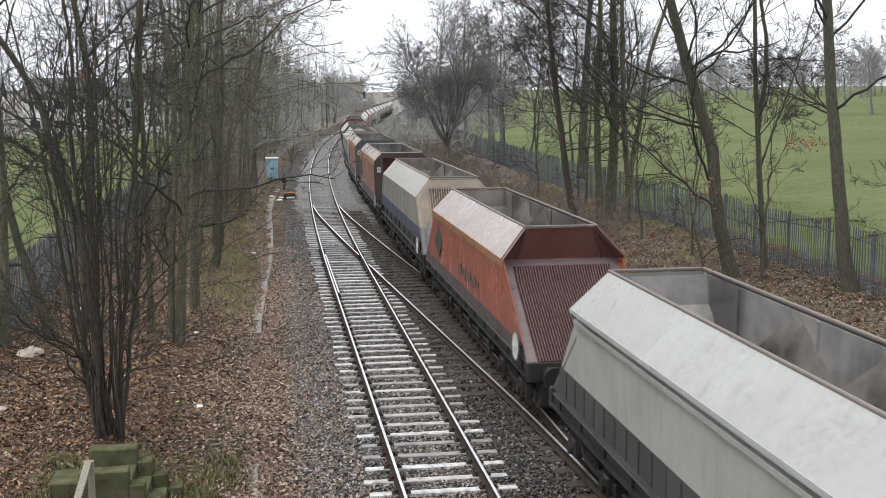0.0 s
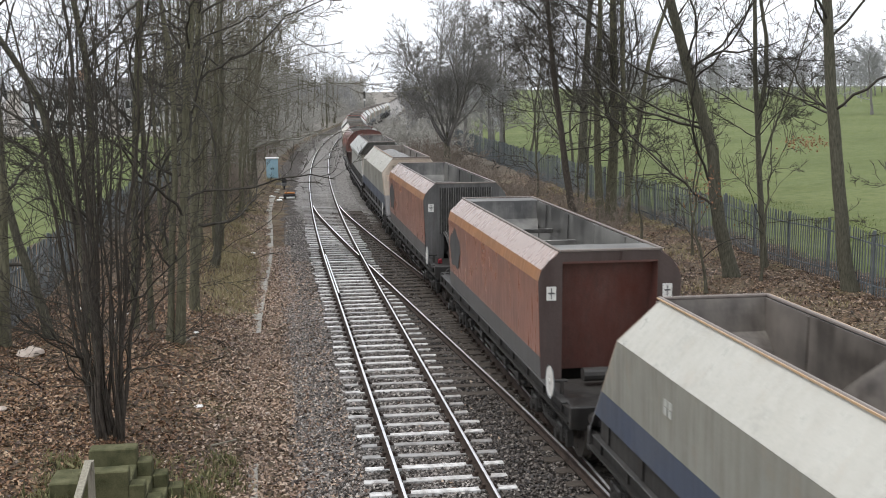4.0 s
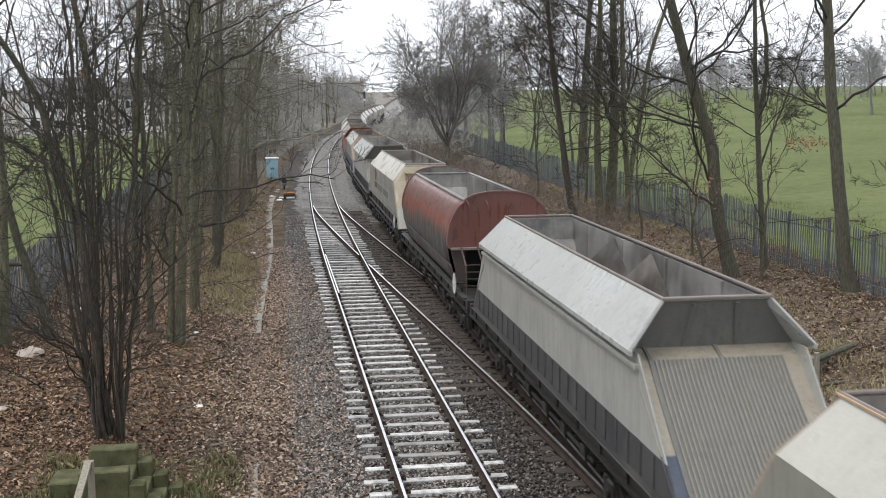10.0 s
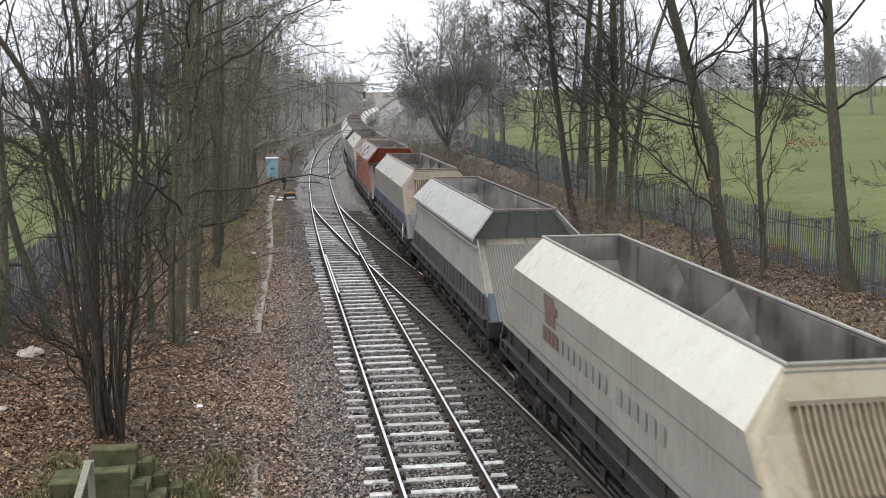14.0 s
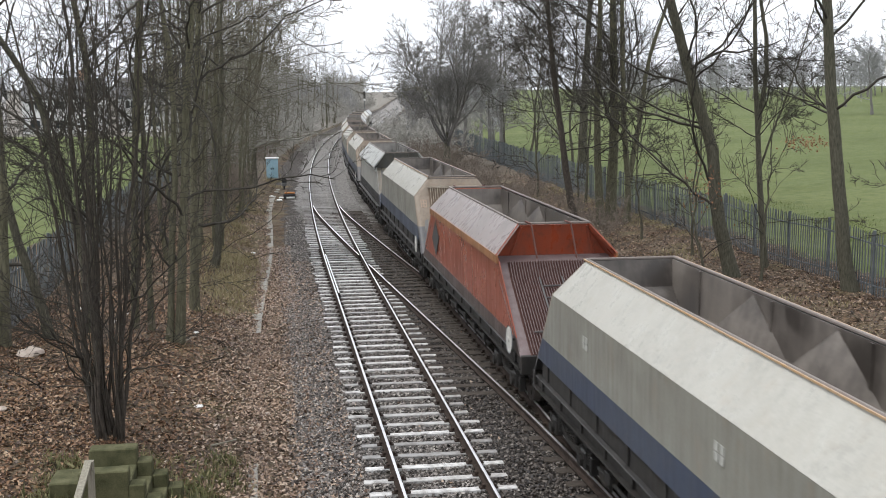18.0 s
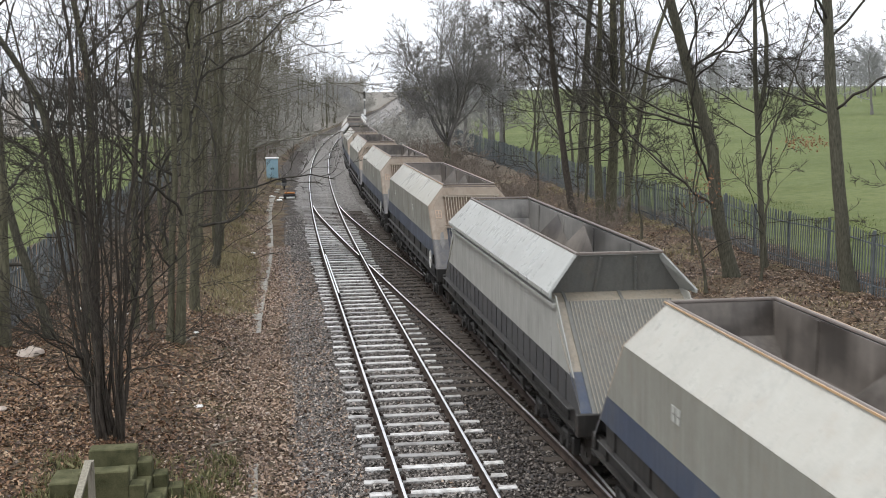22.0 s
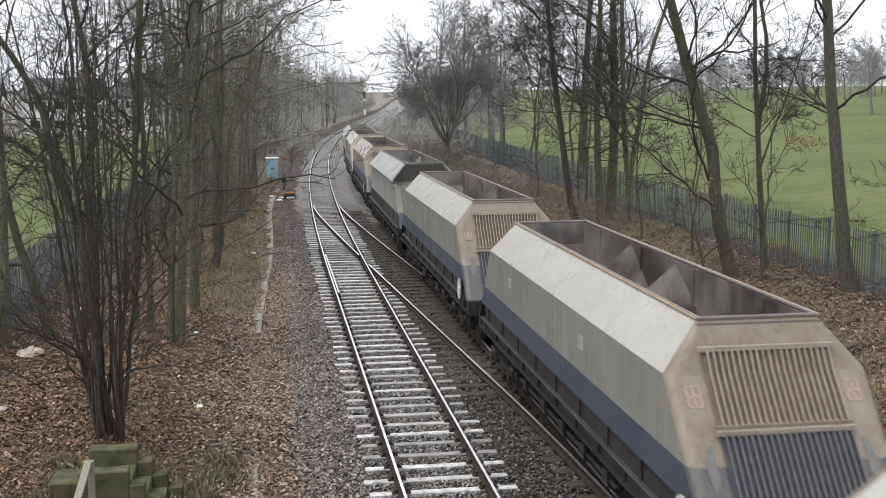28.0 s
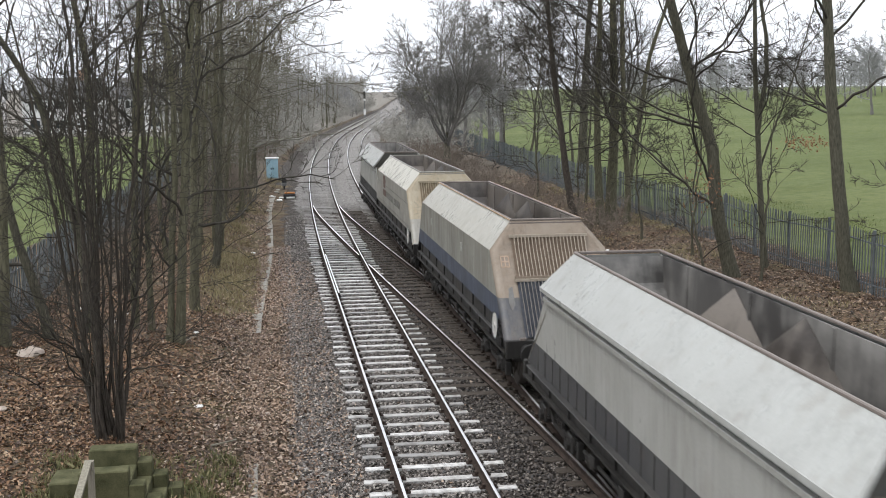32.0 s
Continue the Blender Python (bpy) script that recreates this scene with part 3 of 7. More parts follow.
M_LAMPRED = plain("red_lamp_glass", (0.15, 0.02, 0.025), (0.24, 0.03, 0.04), 9, 0.25)
M_LOGO = plain("faded_logo_paint", (0.12, 0.075, 0.065), (0.19, 0.13, 0.11), 6, 0.6)
# darker gap tones that paint in the shade between rib crests
M_GAP_BROWN = plain("grimy_rib_gaps", (0.115, 0.086, 0.064), (0.19, 0.145, 0.11), 9, 0.8)
M_GAP_NAVY = plain("navy_rib_gaps", (0.040, 0.044, 0.055), (0.085, 0.088, 0.10), 9, 0.8)
M_GAP_TAN = plain("dusty_rib_gaps", (0.15, 0.115, 0.075), (0.23, 0.185, 0.13), 9, 0.8)
M_GAP_BLACK = plain("sooty_rib_gaps", (0.030, 0.029, 0.028), (0.085, 0.081, 0.077), 9, 0.8)
M_GAP_RED = plain("dark_red_rib_gaps", (0.045, 0.020, 0.017), (0.085, 0.045, 0.038), 9, 0.8)


def gravel_build(n, bsdf):
    p = n.place()
    v = n.add("ShaderNodeTexVoronoi", Scale=26.0)
    n.link(p, v.inputs["Vector"])
    col = n.ramp(v.outputs["Color"], (0.1, (0.17, 0.17, 0.17)), (0.5, (0.30, 0.30, 0.295)), (0.9, (0.45, 0.44, 0.43)))
    n.link(n.mix(n.noise(1.2, 5, 0.6, p), col, (0.20, 0.20, 0.195)), bsdf.inputs["Base Color"])
    bsdf.inputs["Roughness"].default_value = 0.9
    n.bump(bsdf, v.outputs["Distance"], 0.9, 0.04)


M_GRAVEL = material("crushed_stone", gravel_build)


def wheelset_mesh():
    bm = bmesh.new()
    rod(bm, (-0.95, 0, 0), (0.95, 0, 0), 0.075, 10)
    for s in (-1, 1):
        rod(bm, (s * 0.69, 0, 0), (s * 0.82, 0, 0), 0.46, 24)
        rod(bm, (s * 0.665, 0, 0), (s * 0.69, 0, 0), 0.49, 24)
        rod(bm, (s * 0.80, 0, 0), (s * 0.86, 0, 0), 0.14, 12)
        for k in range(4):
            a = k * math.pi / 2
            rod(bm, (s * 0.822, 0.29 * math.cos(a), 0.29 * math.sin(a)), (s * 0.835, 0.29 * math.cos(a), 0.29 * math.sin(a)), 0.05, 8)
    me = bpy.data.meshes.new("wheelset")
    bm.to_mesh(me)
    bm.free()
    me.materials.append(M_WHEEL)
    return me


def side_frame_mesh():
    """A cast bogie side frame with axle boxes and nested coil springs."""
    bm = bmesh.new()
    box(bm, -0.06, 0.06, -1.30, 1.30, 0.66, 0.80, 0.02)
    box(bm, -0.06, 0.06, -0.42, 0.42, 0.36, 0.50, 0.02)
    for s in (-1, 1):
        bar(bm, (0, s * 0.40, 0.43), (0, s * 0.95, 0.70), 0.11, 0.13)
        box(bm, -0.10, 0.14, s * 0.95 - 0.16, s * 0.95 + 0.16, 0.32, 0.64, 0.03)
        rod(bm, (0.13, s * 0.95, 0.46), (0.20, s * 0.95, 0.46), 0.11, 10)
        for o in (-0.22, 0.22):
            for k in range(5):
                rod(bm, (0.04, s * 0.95 + o, 0.44 + k * 0.045), (0.04, s * 0.95 + o, 0.468 + k * 0.045), 0.07, 8)
        box(bm, -0.04, 0.10, s * 1.32 - 0.05, s * 1.32 + 0.05, 0.30, 0.62, 0.02)
    for o in (-0.22, 0, 0.22):
        for k in range(4):
            rod(bm, (0.03, o, 0.51 + k * 0.04), (0.03, o, 0.535 + k * 0.04), 0.075, 8)
    me = bpy.data.meshes.new("side_frame")
    bm.to_mesh(me)
    bm.free()
    me.materials.append(M_FRAME)
    return me


WHEELSET, SIDE_FRAME = wheelset_mesh(), side_frame_mesh()
WHEEL_R = 0.46
BOGIE_Y = 5.15


def bolster_mesh():
    bm = bmesh.new()
    box(bm, -1.0, 1.0, -0.22, 0.22, 0.52, 0.86, 0.03)
    rod(bm, (0, 0, 0.80), (0, 0, 1.0), 0.22, 14)
    for s in (-1, 1):
        box(bm, -0.95, 0.95, s * 1.34 - 0.05, s * 1.34 + 0.05, 0.60, 0.72, 0.01)
        for x in (-0.75, 0.75):
            box(bm, x - 0.05, x + 0.05, s * 1.34 - 0.04, s * 0.46, 0.34, 0.44)
    me = bpy.data.meshes.new("bogie")
    bm.to_mesh(me)
    bm.free()
    me.materials.append(M_FRAME)
    return me


BOLSTER = bolster_mesh()


def buffer_mesh():
    bm = bmesh.new()
    box(bm, -0.17, 0.17, 0.0, 0.05, -0.17, 0.17, 0.01)
    rod(bm, (0, -0.30, 0), (0, 0.02, 0), 0.12, 12)
    rod(bm, (0, -0.48, 0), (0, -0.28, 0), 0.08, 12)
    rod(bm, (0, -0.52, 0), (0, -0.48, 0), 0.22, 18, 0.23)
    me = bpy.data.meshes.new("buffer")
    bm.to_mesh(me)
    bm.free()
    me.materials.append(M_FRAME)
    return me


BUFFER = buffer_mesh()


def underframe(wagon, half, top=1.26):
    """Solebars, headstocks, buffers, draw gear, bogies, brake gear; half: half the length over the headstocks; top: where the body begins."""
    for s in (-1, 1):
        bm = bmesh.new()
        box(bm, s * 1.20 - 0.04, s * 1.20 + 0.04, -half, half, 0.98, 1.24, 0.01)
        box(bm, s * 1.25 - 0.08, s * 1.25 + 0.08, -half, half, 0.955, 0.985)
        for k in range(11):
            y = -half + 0.6 + k * (2 * half - 1.2) / 10
            box(bm, s * 1.24 - 0.04, s * 1.24 + 0.04, y - 0.018, y + 0.018, 0.985, 1.215)
        part("solebar", bm, M_FRAME, wagon)
        bm = bmesh.new()
        box(bm, s * 1.27 - 0.075, s * 1.27 + 0.075, -half + 0.35, half - 0.35, 1.215, 1.245, 0.008)
        part("sill_ledge", bm, M_LEDGE, wagon, "worn wet steel ledge")
        if top > 1.3:
            bm = bmesh.new()
            box(bm, s * 1.24 - 0.02, s * 1.24 + 0.02, -half + 0.55, half - 0.55, 1.245, top, 0.004)
            for k in range(9):
                y = -half + 1.0 + k * (2 * half - 2.0) / 8
                box(bm, s * 1.275 - 0.015, s * 1.275 + 0.015, y - 0.05, y + 0.05, 1.27, top - 0.02)
            part("sill_plate", bm, M_FRAME, wagon)
        bm = bmesh.new()
        box(bm, -1.30, 1.30, s * half - 0.07, s * half + 0.07, 0.86, 1.26, 0.02)
        part("headstock", bm, M_FRAME, wagon)
        for x in (-0.87, 0.87):
            share("buffer", BUFFER, wagon, Matrix.Translation((x, s * (half + 0.06), 1.05)) @ pose(0, 0, 0, 0, 0, 0 if s < 0 else 180))
        bm = bmesh.new()
        rod(bm, (0, s * half, 1.03), (0, s * (half + 0.38), 1.03), 0.06, 8)
        box(bm, -0.05, 0.05, s * (half + 0.42) - 0.10, s * (half + 0.42) + 0.10, 0.86, 1.10, 0.02)
        part("coupling", bm, M_FRAME, wagon)
        for x in (-0.42, 0.42):
            bm = bmesh.new()
            rod(bm, (x, s * half, 0.95), (x * 0.8, s * (half + 0.42), 0.62), 0.03, 6)
            part("brake_hose", bm, M_FRAME, wagon)
        b = share("bogie", BOLSTER, wagon, Matrix.Translation((0, s * BOGIE_Y, 0)))
        share("side_frame", SIDE_FRAME, b, pose(1.05, 0, 0))
        share("side_frame", SIDE_FRAME, b, pose(-1.05, 0, 0, 0, 0, 180))
        for o in (-0.95, 0.95):
            share("wheelset", WHEELSET, b, Matrix.Translation((0, o, WHEEL_R)))
    # brake gear and door gear between the bogies
    bm = bmesh.new()
    rod(bm, (-0.5, -0.9, 0.72), (-0.5, 0.5, 0.72), 0.17, 12)
    rod(bm, (-1.16, -3.3, 0.62), (-1.16, 3.3, 0.62), 0.035, 6)
    rod(bm, (1.16, -3.3, 0.62), (1.16, 3.3, 0.62), 0.035, 6)
    for s in (-1, 1):
        for y in (-2.9, -1.6, -0.3, 1.1, 2.6):
            bar(bm, (s * 1.18, y, 0.94), (s * 1.12, y + 0.18, 0.45), 0.05, 0.12)
            box(bm, s * 1.2 - 0.04, s * 1.2 + 0.06, y - 0.1, y + 0.16, 0.60, 0.78, 0.01)
        box(bm, s * 0.95 - 0.14, s * 0.95 + 0.14, 1.3, 2.1, 0.50, 0.85, 0.02)
    part("brake_gear", bm, M_FRAME, wagon)
    for s in (-1, 1):
        for y0, y1 in ((-3.0, -0.2), (0.2, 3.0)):
            bm = bmesh.new()
            slab(bm, [(s * 0.95, y0, 1.2), (s * 0.95, y1, 1.2), (s * 0.25, y1 - 0.4, 0.42), (s * 0.25, y0 + 0.4, 0.42)][::s], 0.03)
            part("discharge_chute", bm, M_FRAME, wagon)
    for y in (-3.0, -0.2, 0.2, 3.0):
        bm = bmesh.new()
        slab(bm, [(-0.95, y, 1.2), (0.95, y, 1.2), (0.25, y + (0.4 if y in (-3.0, 0.2) else -0.4), 0.42), (-0.25, y + (0.4 if y in (-3.0, 0.2) else -0.4), 0.42)], 0.03)
        part("discharge_chute", bm, M_FRAME, wagon)


def handwheel(wagon, y):
    bm = bmesh.new()
    rod(bm, (-1.42, y, 1.48), (-1.405, y, 1.48), 0.27, 24)
    rod(bm, (-1.44, y, 1.48), (-1.42, y, 1.48), 0.05, 10)
    w = part("handwheel", bm, M_PALEDISC, wagon, "dirty white brake wheel disc")
    bm = bmesh.new()
    bmesh.ops.create_cone(bm, segments=24, radius1=0.30, radius2=0.27, depth=0.03, matrix=Matrix.Translation((-1.413, y, 1.48)) @ pose(0, 0, 0, 0, 90, 0))
    part("wheel_rim", bm, M_GALV, w)
    bm = bmesh.new()
    rod(bm, (-1.405, y, 1.48), (-1.1, y, 1.48), 0.03, 8)
    bar(bm, (-1.2, y, 1.48), (-1.2, y, 1.1), 0.06, 0.06)
    part("shaft", bm, M_FRAME, w)


def corrugation(bm, tl, tr, bl, br, n, depth):
    """Ribs that run down a plate with those corners; the plate faces the side where depth points."""
    tl, tr, bl, br = map(Vector, (tl, tr, bl, br))
    nor = (tr - tl).cross(bl - tl).normalized() * -depth
    k = 2 * n
    for i in range(k):
        f0, f1 = i / k, (i + 1) / k
        up = nor if i % 2 == 0 else Vector((0, 0, 0))
        g = 0.28 / k if i % 2 == 0 else 0.0
        a, b, c, d = (tl.lerp(tr, f0 + g) + up, tl.lerp(tr, f1 - g) + up, bl.lerp(br, f1 - g) + up, bl.lerp(br, f0 + g) + up)
        if i % 2 == 0:
            e = 0.0
            a2, b2, c2, d2 = (tl.lerp(tr, f0 - e), tl.lerp(tr, f1 + e), bl.lerp(br, f1 + e), bl.lerp(br, f0 - e))
            va = [bm.verts.new(p) for p in (a, b, c, d, a2, b2, c2, d2)]
            for q in ((0, 1, 2, 3), (4, 0, 3, 7), (1, 5, 6, 2), (4, 5, 1, 0), (3, 2, 6, 7)):
                bm.faces.new([va[j] for j in q]).material_index = 0 if q == (0, 1, 2, 3) else 1
        else:
            bm.faces.new([bm.verts.new(p) for p in (a, b, c, d)]).material_index = 1
    bmesh.ops.remove_doubles(bm, verts=bm.verts, dist=0.002)


def lining(wagon, a, lr, zr, mat, ridges=2, depth=1.9, slope=2.0):
    """The inside of the hopper: walls, sloped ends, and cross ridges between the outlets."""
    zf = zr - depth
    for s in (-1, 1):
        bm = bmesh.new()
        slab(bm, [(s * a, -lr, zr - 0.02), (s * a, lr, zr - 0.02), (s * (a - 0.02), lr, zr - 0.75), (s * (a - 0.02), -lr, zr - 0.75)][::-s], 0.02)
        slab(bm, [(s * (a - 0.02), -lr, zr - 0.75), (s * (a - 0.02), lr, zr - 0.75), (s * 0.28, lr - slope, zf), (s * 0.28, -lr + slope, zf)][::-s], 0.02)
        for k in range(4):
            y = -lr + lr * 2 * (k + 0.5) / 4
            box(bm, s * (a - 0.03) - 0.02, s * (a - 0.03) + 0.02, y - 0.04, y + 0.04, zr - 0.8, zr - 0.03)
        part("lining", bm, mat, wagon)
        for y in (0.36 * lr, -0.10 * lr) if ridges == 2 else ():
            for g in (-1, 1):
                bm = bmesh.new()
                slab(bm, [(s * (a - 0.02), y, zr - 0.06), (s * 0.08, y + 0.9, zr - 1.05), (s * (a - 0.02), y + g * 1.35 - 0.2, zr - 1.05)][::s * g], 0.02)
                part("gusset", bm, M_LINING, wagon, "scoured steel gusset plate")
        bm = bmesh.new()
        slab(bm, [(-a, s * lr, zr - 0.02), (a, s * lr, zr - 0.02), (a, s * (lr - 0.1), zr - 0.5), (-a, s * (lr - 0.1), zr - 0.5)][::s], 0.02)
        slab(bm, [(-a, s * (lr - 0.1), zr - 0.5), (a, s * (lr - 0.1), zr - 0.5), (0.45, s * (lr - slope), zf), (-0.45, s * (lr - slope), zf)][::s], 0.02)
        part("slope_sheet", bm, mat, wagon)
    bm = bmesh.new()
    box(bm, -0.6, 0.6, -lr + slope - 0.2, lr - slope + 0.2, zf - 0.04, zf + 0.01)
    part("hopper_floor", bm, mat, wagon)
    for k in range(ridges):
        y = (k - (ridges - 1) / 2) * (2 * (lr - slope) / (ridges + 0.4))
        bm = bmesh.new()
        w = 0.95
        top = zr - 0.85
        slab(bm, [(-a + 0.03, y, top), (a - 0.03, y, top), (a - 0.03, y + w, zf), (-a + 0.03, y + w, zf)][::-1], 0.03)
        slab(bm, [(-a + 0.03, y, top), (a - 0.03, y, top), (a - 0.03, y - w, zf), (-a + 0.03, y - w, zf)], 0.03)
        part("cross_ridge", bm, mat, wagon)


def rim_bars(wagon, a, lr, zr, mat, w=0.052, h=0.05):
    bm = bmesh.new()
    for s in (-1, 1):
        box(bm, s * a - w / 2, s * a + w / 2, -lr - w / 2, lr + w / 2, zr - h / 2, zr + h / 2, 0.012)
        box(bm, -a + w / 2, a - w / 2, s * lr - w / 2, s * lr + w / 2, zr - h / 2, zr + h / 2, 0.012)
    part("top_rim", bm, mat, wagon)


def plate_mark(wagon, x0, x1, y, z0, z1, mat, slope=0.0, name="marking"):
    """A small painted mark on an end: a square with bars, flat on the plate."""
    bm = bmesh.new()
    dz, dx = z1 - z0, x1 - x0
    def strip(u0, u1, v0, v1):
        slab(bm, [(x0 + dx * u0, y + slope * (1 - v0) * dz, z0 + dz * v0), (x0 + dx * u1, y + slope * (1 - v0) * dz, z0 + dz * v0),
                  (x0 + dx * u1, y + slope * (1 - v1) * dz, z0 + dz * v1), (x0 + dx * u0, y + slope * (1 - v1) * dz, z0 + dz * v1)], 0.006)
    for u0, u1, v0, v1 in ((0, 1, 0.9, 1), (0, 1, 0.45, 0.55), (0, 1, 0, 0.1), (0, 0.12, 0, 1), (0.44, 0.56, 0, 1), (0.88, 1, 0, 1)):
        strip(u0, u1, v0, v1)
    part(name, bm, mat, wagon, "small pale panel marking")


def octagon_wagon(label, upper, top, lower, end, rim, inner, band=2.06, logo=False):
    """A bogie hopper with plated ends that slope out to the headstocks under a corrugated cover; its corners are rolled."""
    wagon = thing("hopper_wagon", label, "hopper wagon", "wagons of the stone train")
    a, w, zr, zs, zb, wb, low = 0.80, 1.35, 3.65, 3.00, 1.22, 1.32, 1.60
    lr, ls, lb = 5.42, 5.80, 7.25
    lm = ls + (lb - ls) * (zs - band) / (zs - zb)
    wm = w + (wb - w) * (zs - band) / (zs - zb)
    ll = ls + (lb - ls) * (zs - low) / (zs - zb)
    wl_ = w + (wb - w) * (zs - low) / (zs - zb)
    c0, c1 = 0.06, 0.17
    for s in (-1, 1):
        bm = bmesh.new()
        slab(bm, [(s * w, c1 - ls, zs), (s * w, ls - c1, zs), (s * wm, lm - c1, band), (s * wm, c1 - lm, band)][::-s], 0.02)
        part("side_plate", bm, upper, wagon)
        bm = bmesh.new()
        slab(bm, [(s * (wm + 0.002), c1 - lm, band), (s * (wm + 0.002), lm - c1, band), (s * wl_, ll - c1, low), (s * wl_, c1 - ll, low)][::-s], 0.02)
        part("lower_band", bm, lower, wagon)
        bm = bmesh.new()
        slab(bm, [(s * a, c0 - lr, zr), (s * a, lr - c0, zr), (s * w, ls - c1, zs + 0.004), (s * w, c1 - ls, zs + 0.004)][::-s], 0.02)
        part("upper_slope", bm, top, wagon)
        bm = bmesh.new()
        e = s
        slab(bm, [(c0 - a, e * lr, zr), (a - c0, e * lr, zr), (w - c1, e * ls, zs), (c1 - w, e * ls, zs)][::e], 0.02)
        part("end_plate", bm, end, wagon)
        bm = bmesh.new()
        slab(bm, [(c1 - w, e * ls, zs), (w - c1, e * ls, zs), (wm - c1, e * lm, band), (c1 - wm, e * lm, band)][::e], 0.02)
        part("end_sheet", bm, end, wagon)
        bm = bmesh.new()
        slab(bm, [(c1 - wm, e * (lm + 0.002), band), (wm - c1, e * (lm + 0.002), band), (wb - c1, e * lb, zb), (c1 - wb, e * lb, zb)][::e], 0.02)
        part("end_skirt", bm, lower if logo else M_NAVY_END, wagon)
        # rolled corners between sides and ends
        for t in (-1, 1):
            for levels, mat in (([(a, lr, zr, c0), (w, ls, zs, c1), (wm, lm, band, c1)], end), ([(wm, lm, band, c1), (wb, lb, zb, c1)], lower if logo else M_NAVY_END)):
                verts, faces, k = [], [], 7
                for x, y, z, r in levels:
                    for q in range(k):
                        u = q / (k - 1)
                        verts.append((t * (x - r * u * u), e * (y - r * (1 - u) ** 2), z))
                for p in range(len(levels) - 1):
                    for q in range(k - 1):
                        f = (p * k + q, p * k + q + 1, (p + 1) * k + q + 1, (p + 1) * k + q)
                        faces.append(f if t * e < 0 else f[::-1])
                mesh_part("rolled_corner", from_arrays("rolled_corner", verts, faces), mat, wagon, smooth=True)
        # corrugated cover, in two tiers
        def on_end(x, z, out=0.03):
            f = (zs - z) / (zs - zb)
            y = ls + (lb - ls) * f if z < zs else lr + (ls - lr) * (zr - z) / (zr - zs)
            return (x, e * (y + out), z + 0.5 * out)
        for z1, z0, mat2 in ((3.26, 2.44, end if logo else M_CREAM_RIB), (2.36, 1.28, end if logo else M_NAVY_RIB)):
            bm = bmesh.new()
            q = 0.86
            if z1 > zs:
                corrugation(bm, on_end(-q * e, z1), on_end(q * e, z1), on_end(-q * e, zs), on_end(q * e, zs), 21, -0.05)
            corrugation(bm, on_end(-q * e, min(z1, zs)), on_end(q * e, min(z1, zs)), on_end(-q * e, z0), on_end(q * e, z0), 21, -0.05)
            part("corrugated_cover", bm, mat2, wagon).data.materials.append(M_GAP_TAN if logo else M_GAP_BROWN if z1 > zs else M_GAP_NAVY)
            bm = bmesh.new()
            bar(bm, on_end(-q - 0.05, z1 + 0.02, 0.06), on_end(q + 0.05, z1 + 0.02, 0.06), 0.05, 0.06)
            part("cover_bar", bm, end if logo else M_CREAM_RIB, wagon)
        if not logo:
            bm = bmesh.new()
            bar(bm, on_end(-0.9, 2.44, 0.05), on_end(0.9, 2.44, 0.05), 0.05, 0.05)
            part("cover_bar", bm, end, wagon)
        bm = bmesh.new()
        bar(bm, on_end(-0.85, 3.58, 0.0), on_end(0.85, 3.58, 0.0), 0.02, 0.03)
        part("weld_seam", bm, rim, wagon)
        if not logo:
            for t in (-1, 1):
                bm = bmesh.new()
                slab(bm, [on_end(t * x, z, 0.006) for x, z in ((0.98, 2.28), (1.07, 2.24), (1.11, 1.98), (1.06, 1.80), (0.97, 1.92))][::-t * e], 0.005)
                part("bare_patch", bm, M_PEELED, wagon, "pale patch of peeled paint")
        for x in (-1.0, 0.86):
            bm = bmesh.new()
            box(bm, x, x + 0.14, e * (lb + 0.02) - 0.02, e * (lb + 0.02) + 0.02, 1.25, 1.31, 0.005)
            part("end_bracket", bm, M_RIM, wagon)
        if not logo:
            for x in (-1.16, 0.96):
                p0, p1 = on_end(x, 2.66, 0.008), on_end(x, 2.90, 0.008)
                plate_mark(wagon, x, x + 0.20, p1[1], 2.66, 2.90, M_MARK, (p0[1] - p1[1]) / 0.24)
    rim_bars(wagon, a, lr, zr, rim)
    if not logo:
        for s in (-1, 1):
            bm = bmesh.new()
            bar(bm, (s * (a + 0.045), -lr, zr + 0.004), (s * (a + 0.045), lr, zr + 0.004), 0.018, 0.022)
            part("rusty_edge", bm, M_RUST_EDGE, wagon, "rust-orange top edge")
    lining(wagon, a - 0.05, lr - 0.05, zr, inner)
    # faint panel marks along the side
    for s in (-1, 1):
        for y, z, hgt in ((-2.0, 2.45, 0.22), (3.4, 2.5, 0.2)) if not logo else ():
            bm = bmesh.new()
            for k in range(2):
                box(bm, s * (w + 0.004) - 0.006, s * (w + 0.004) + 0.006, y + k * 0.16, y + k * 0.16 + 0.11, z, z + hgt * 0.45)
                box(bm, s * (w + 0.004) - 0.006, s * (w + 0.004) + 0.006, y + k * 0.16, y + k * 0.16 + 0.11, z + hgt * 0.55, z + hgt)
            part("side_marking", bm, M_SIDEMARK, wagon, "faint pale panel marking")
    if logo:
        for s in (-1, 1):
            for z in (2.55, 1.75):
                bm = bmesh.new()
                bar(bm, (s * (w - 0.003), -ls * 1.05, z), (s * (w - 0.003), ls * 1.05, z), 0.010, 0.012)
                part("panel_seam", bm, M_GREY_DARK, wagon)
            bm = bmesh.new()
            x = s * (w + 0.003)
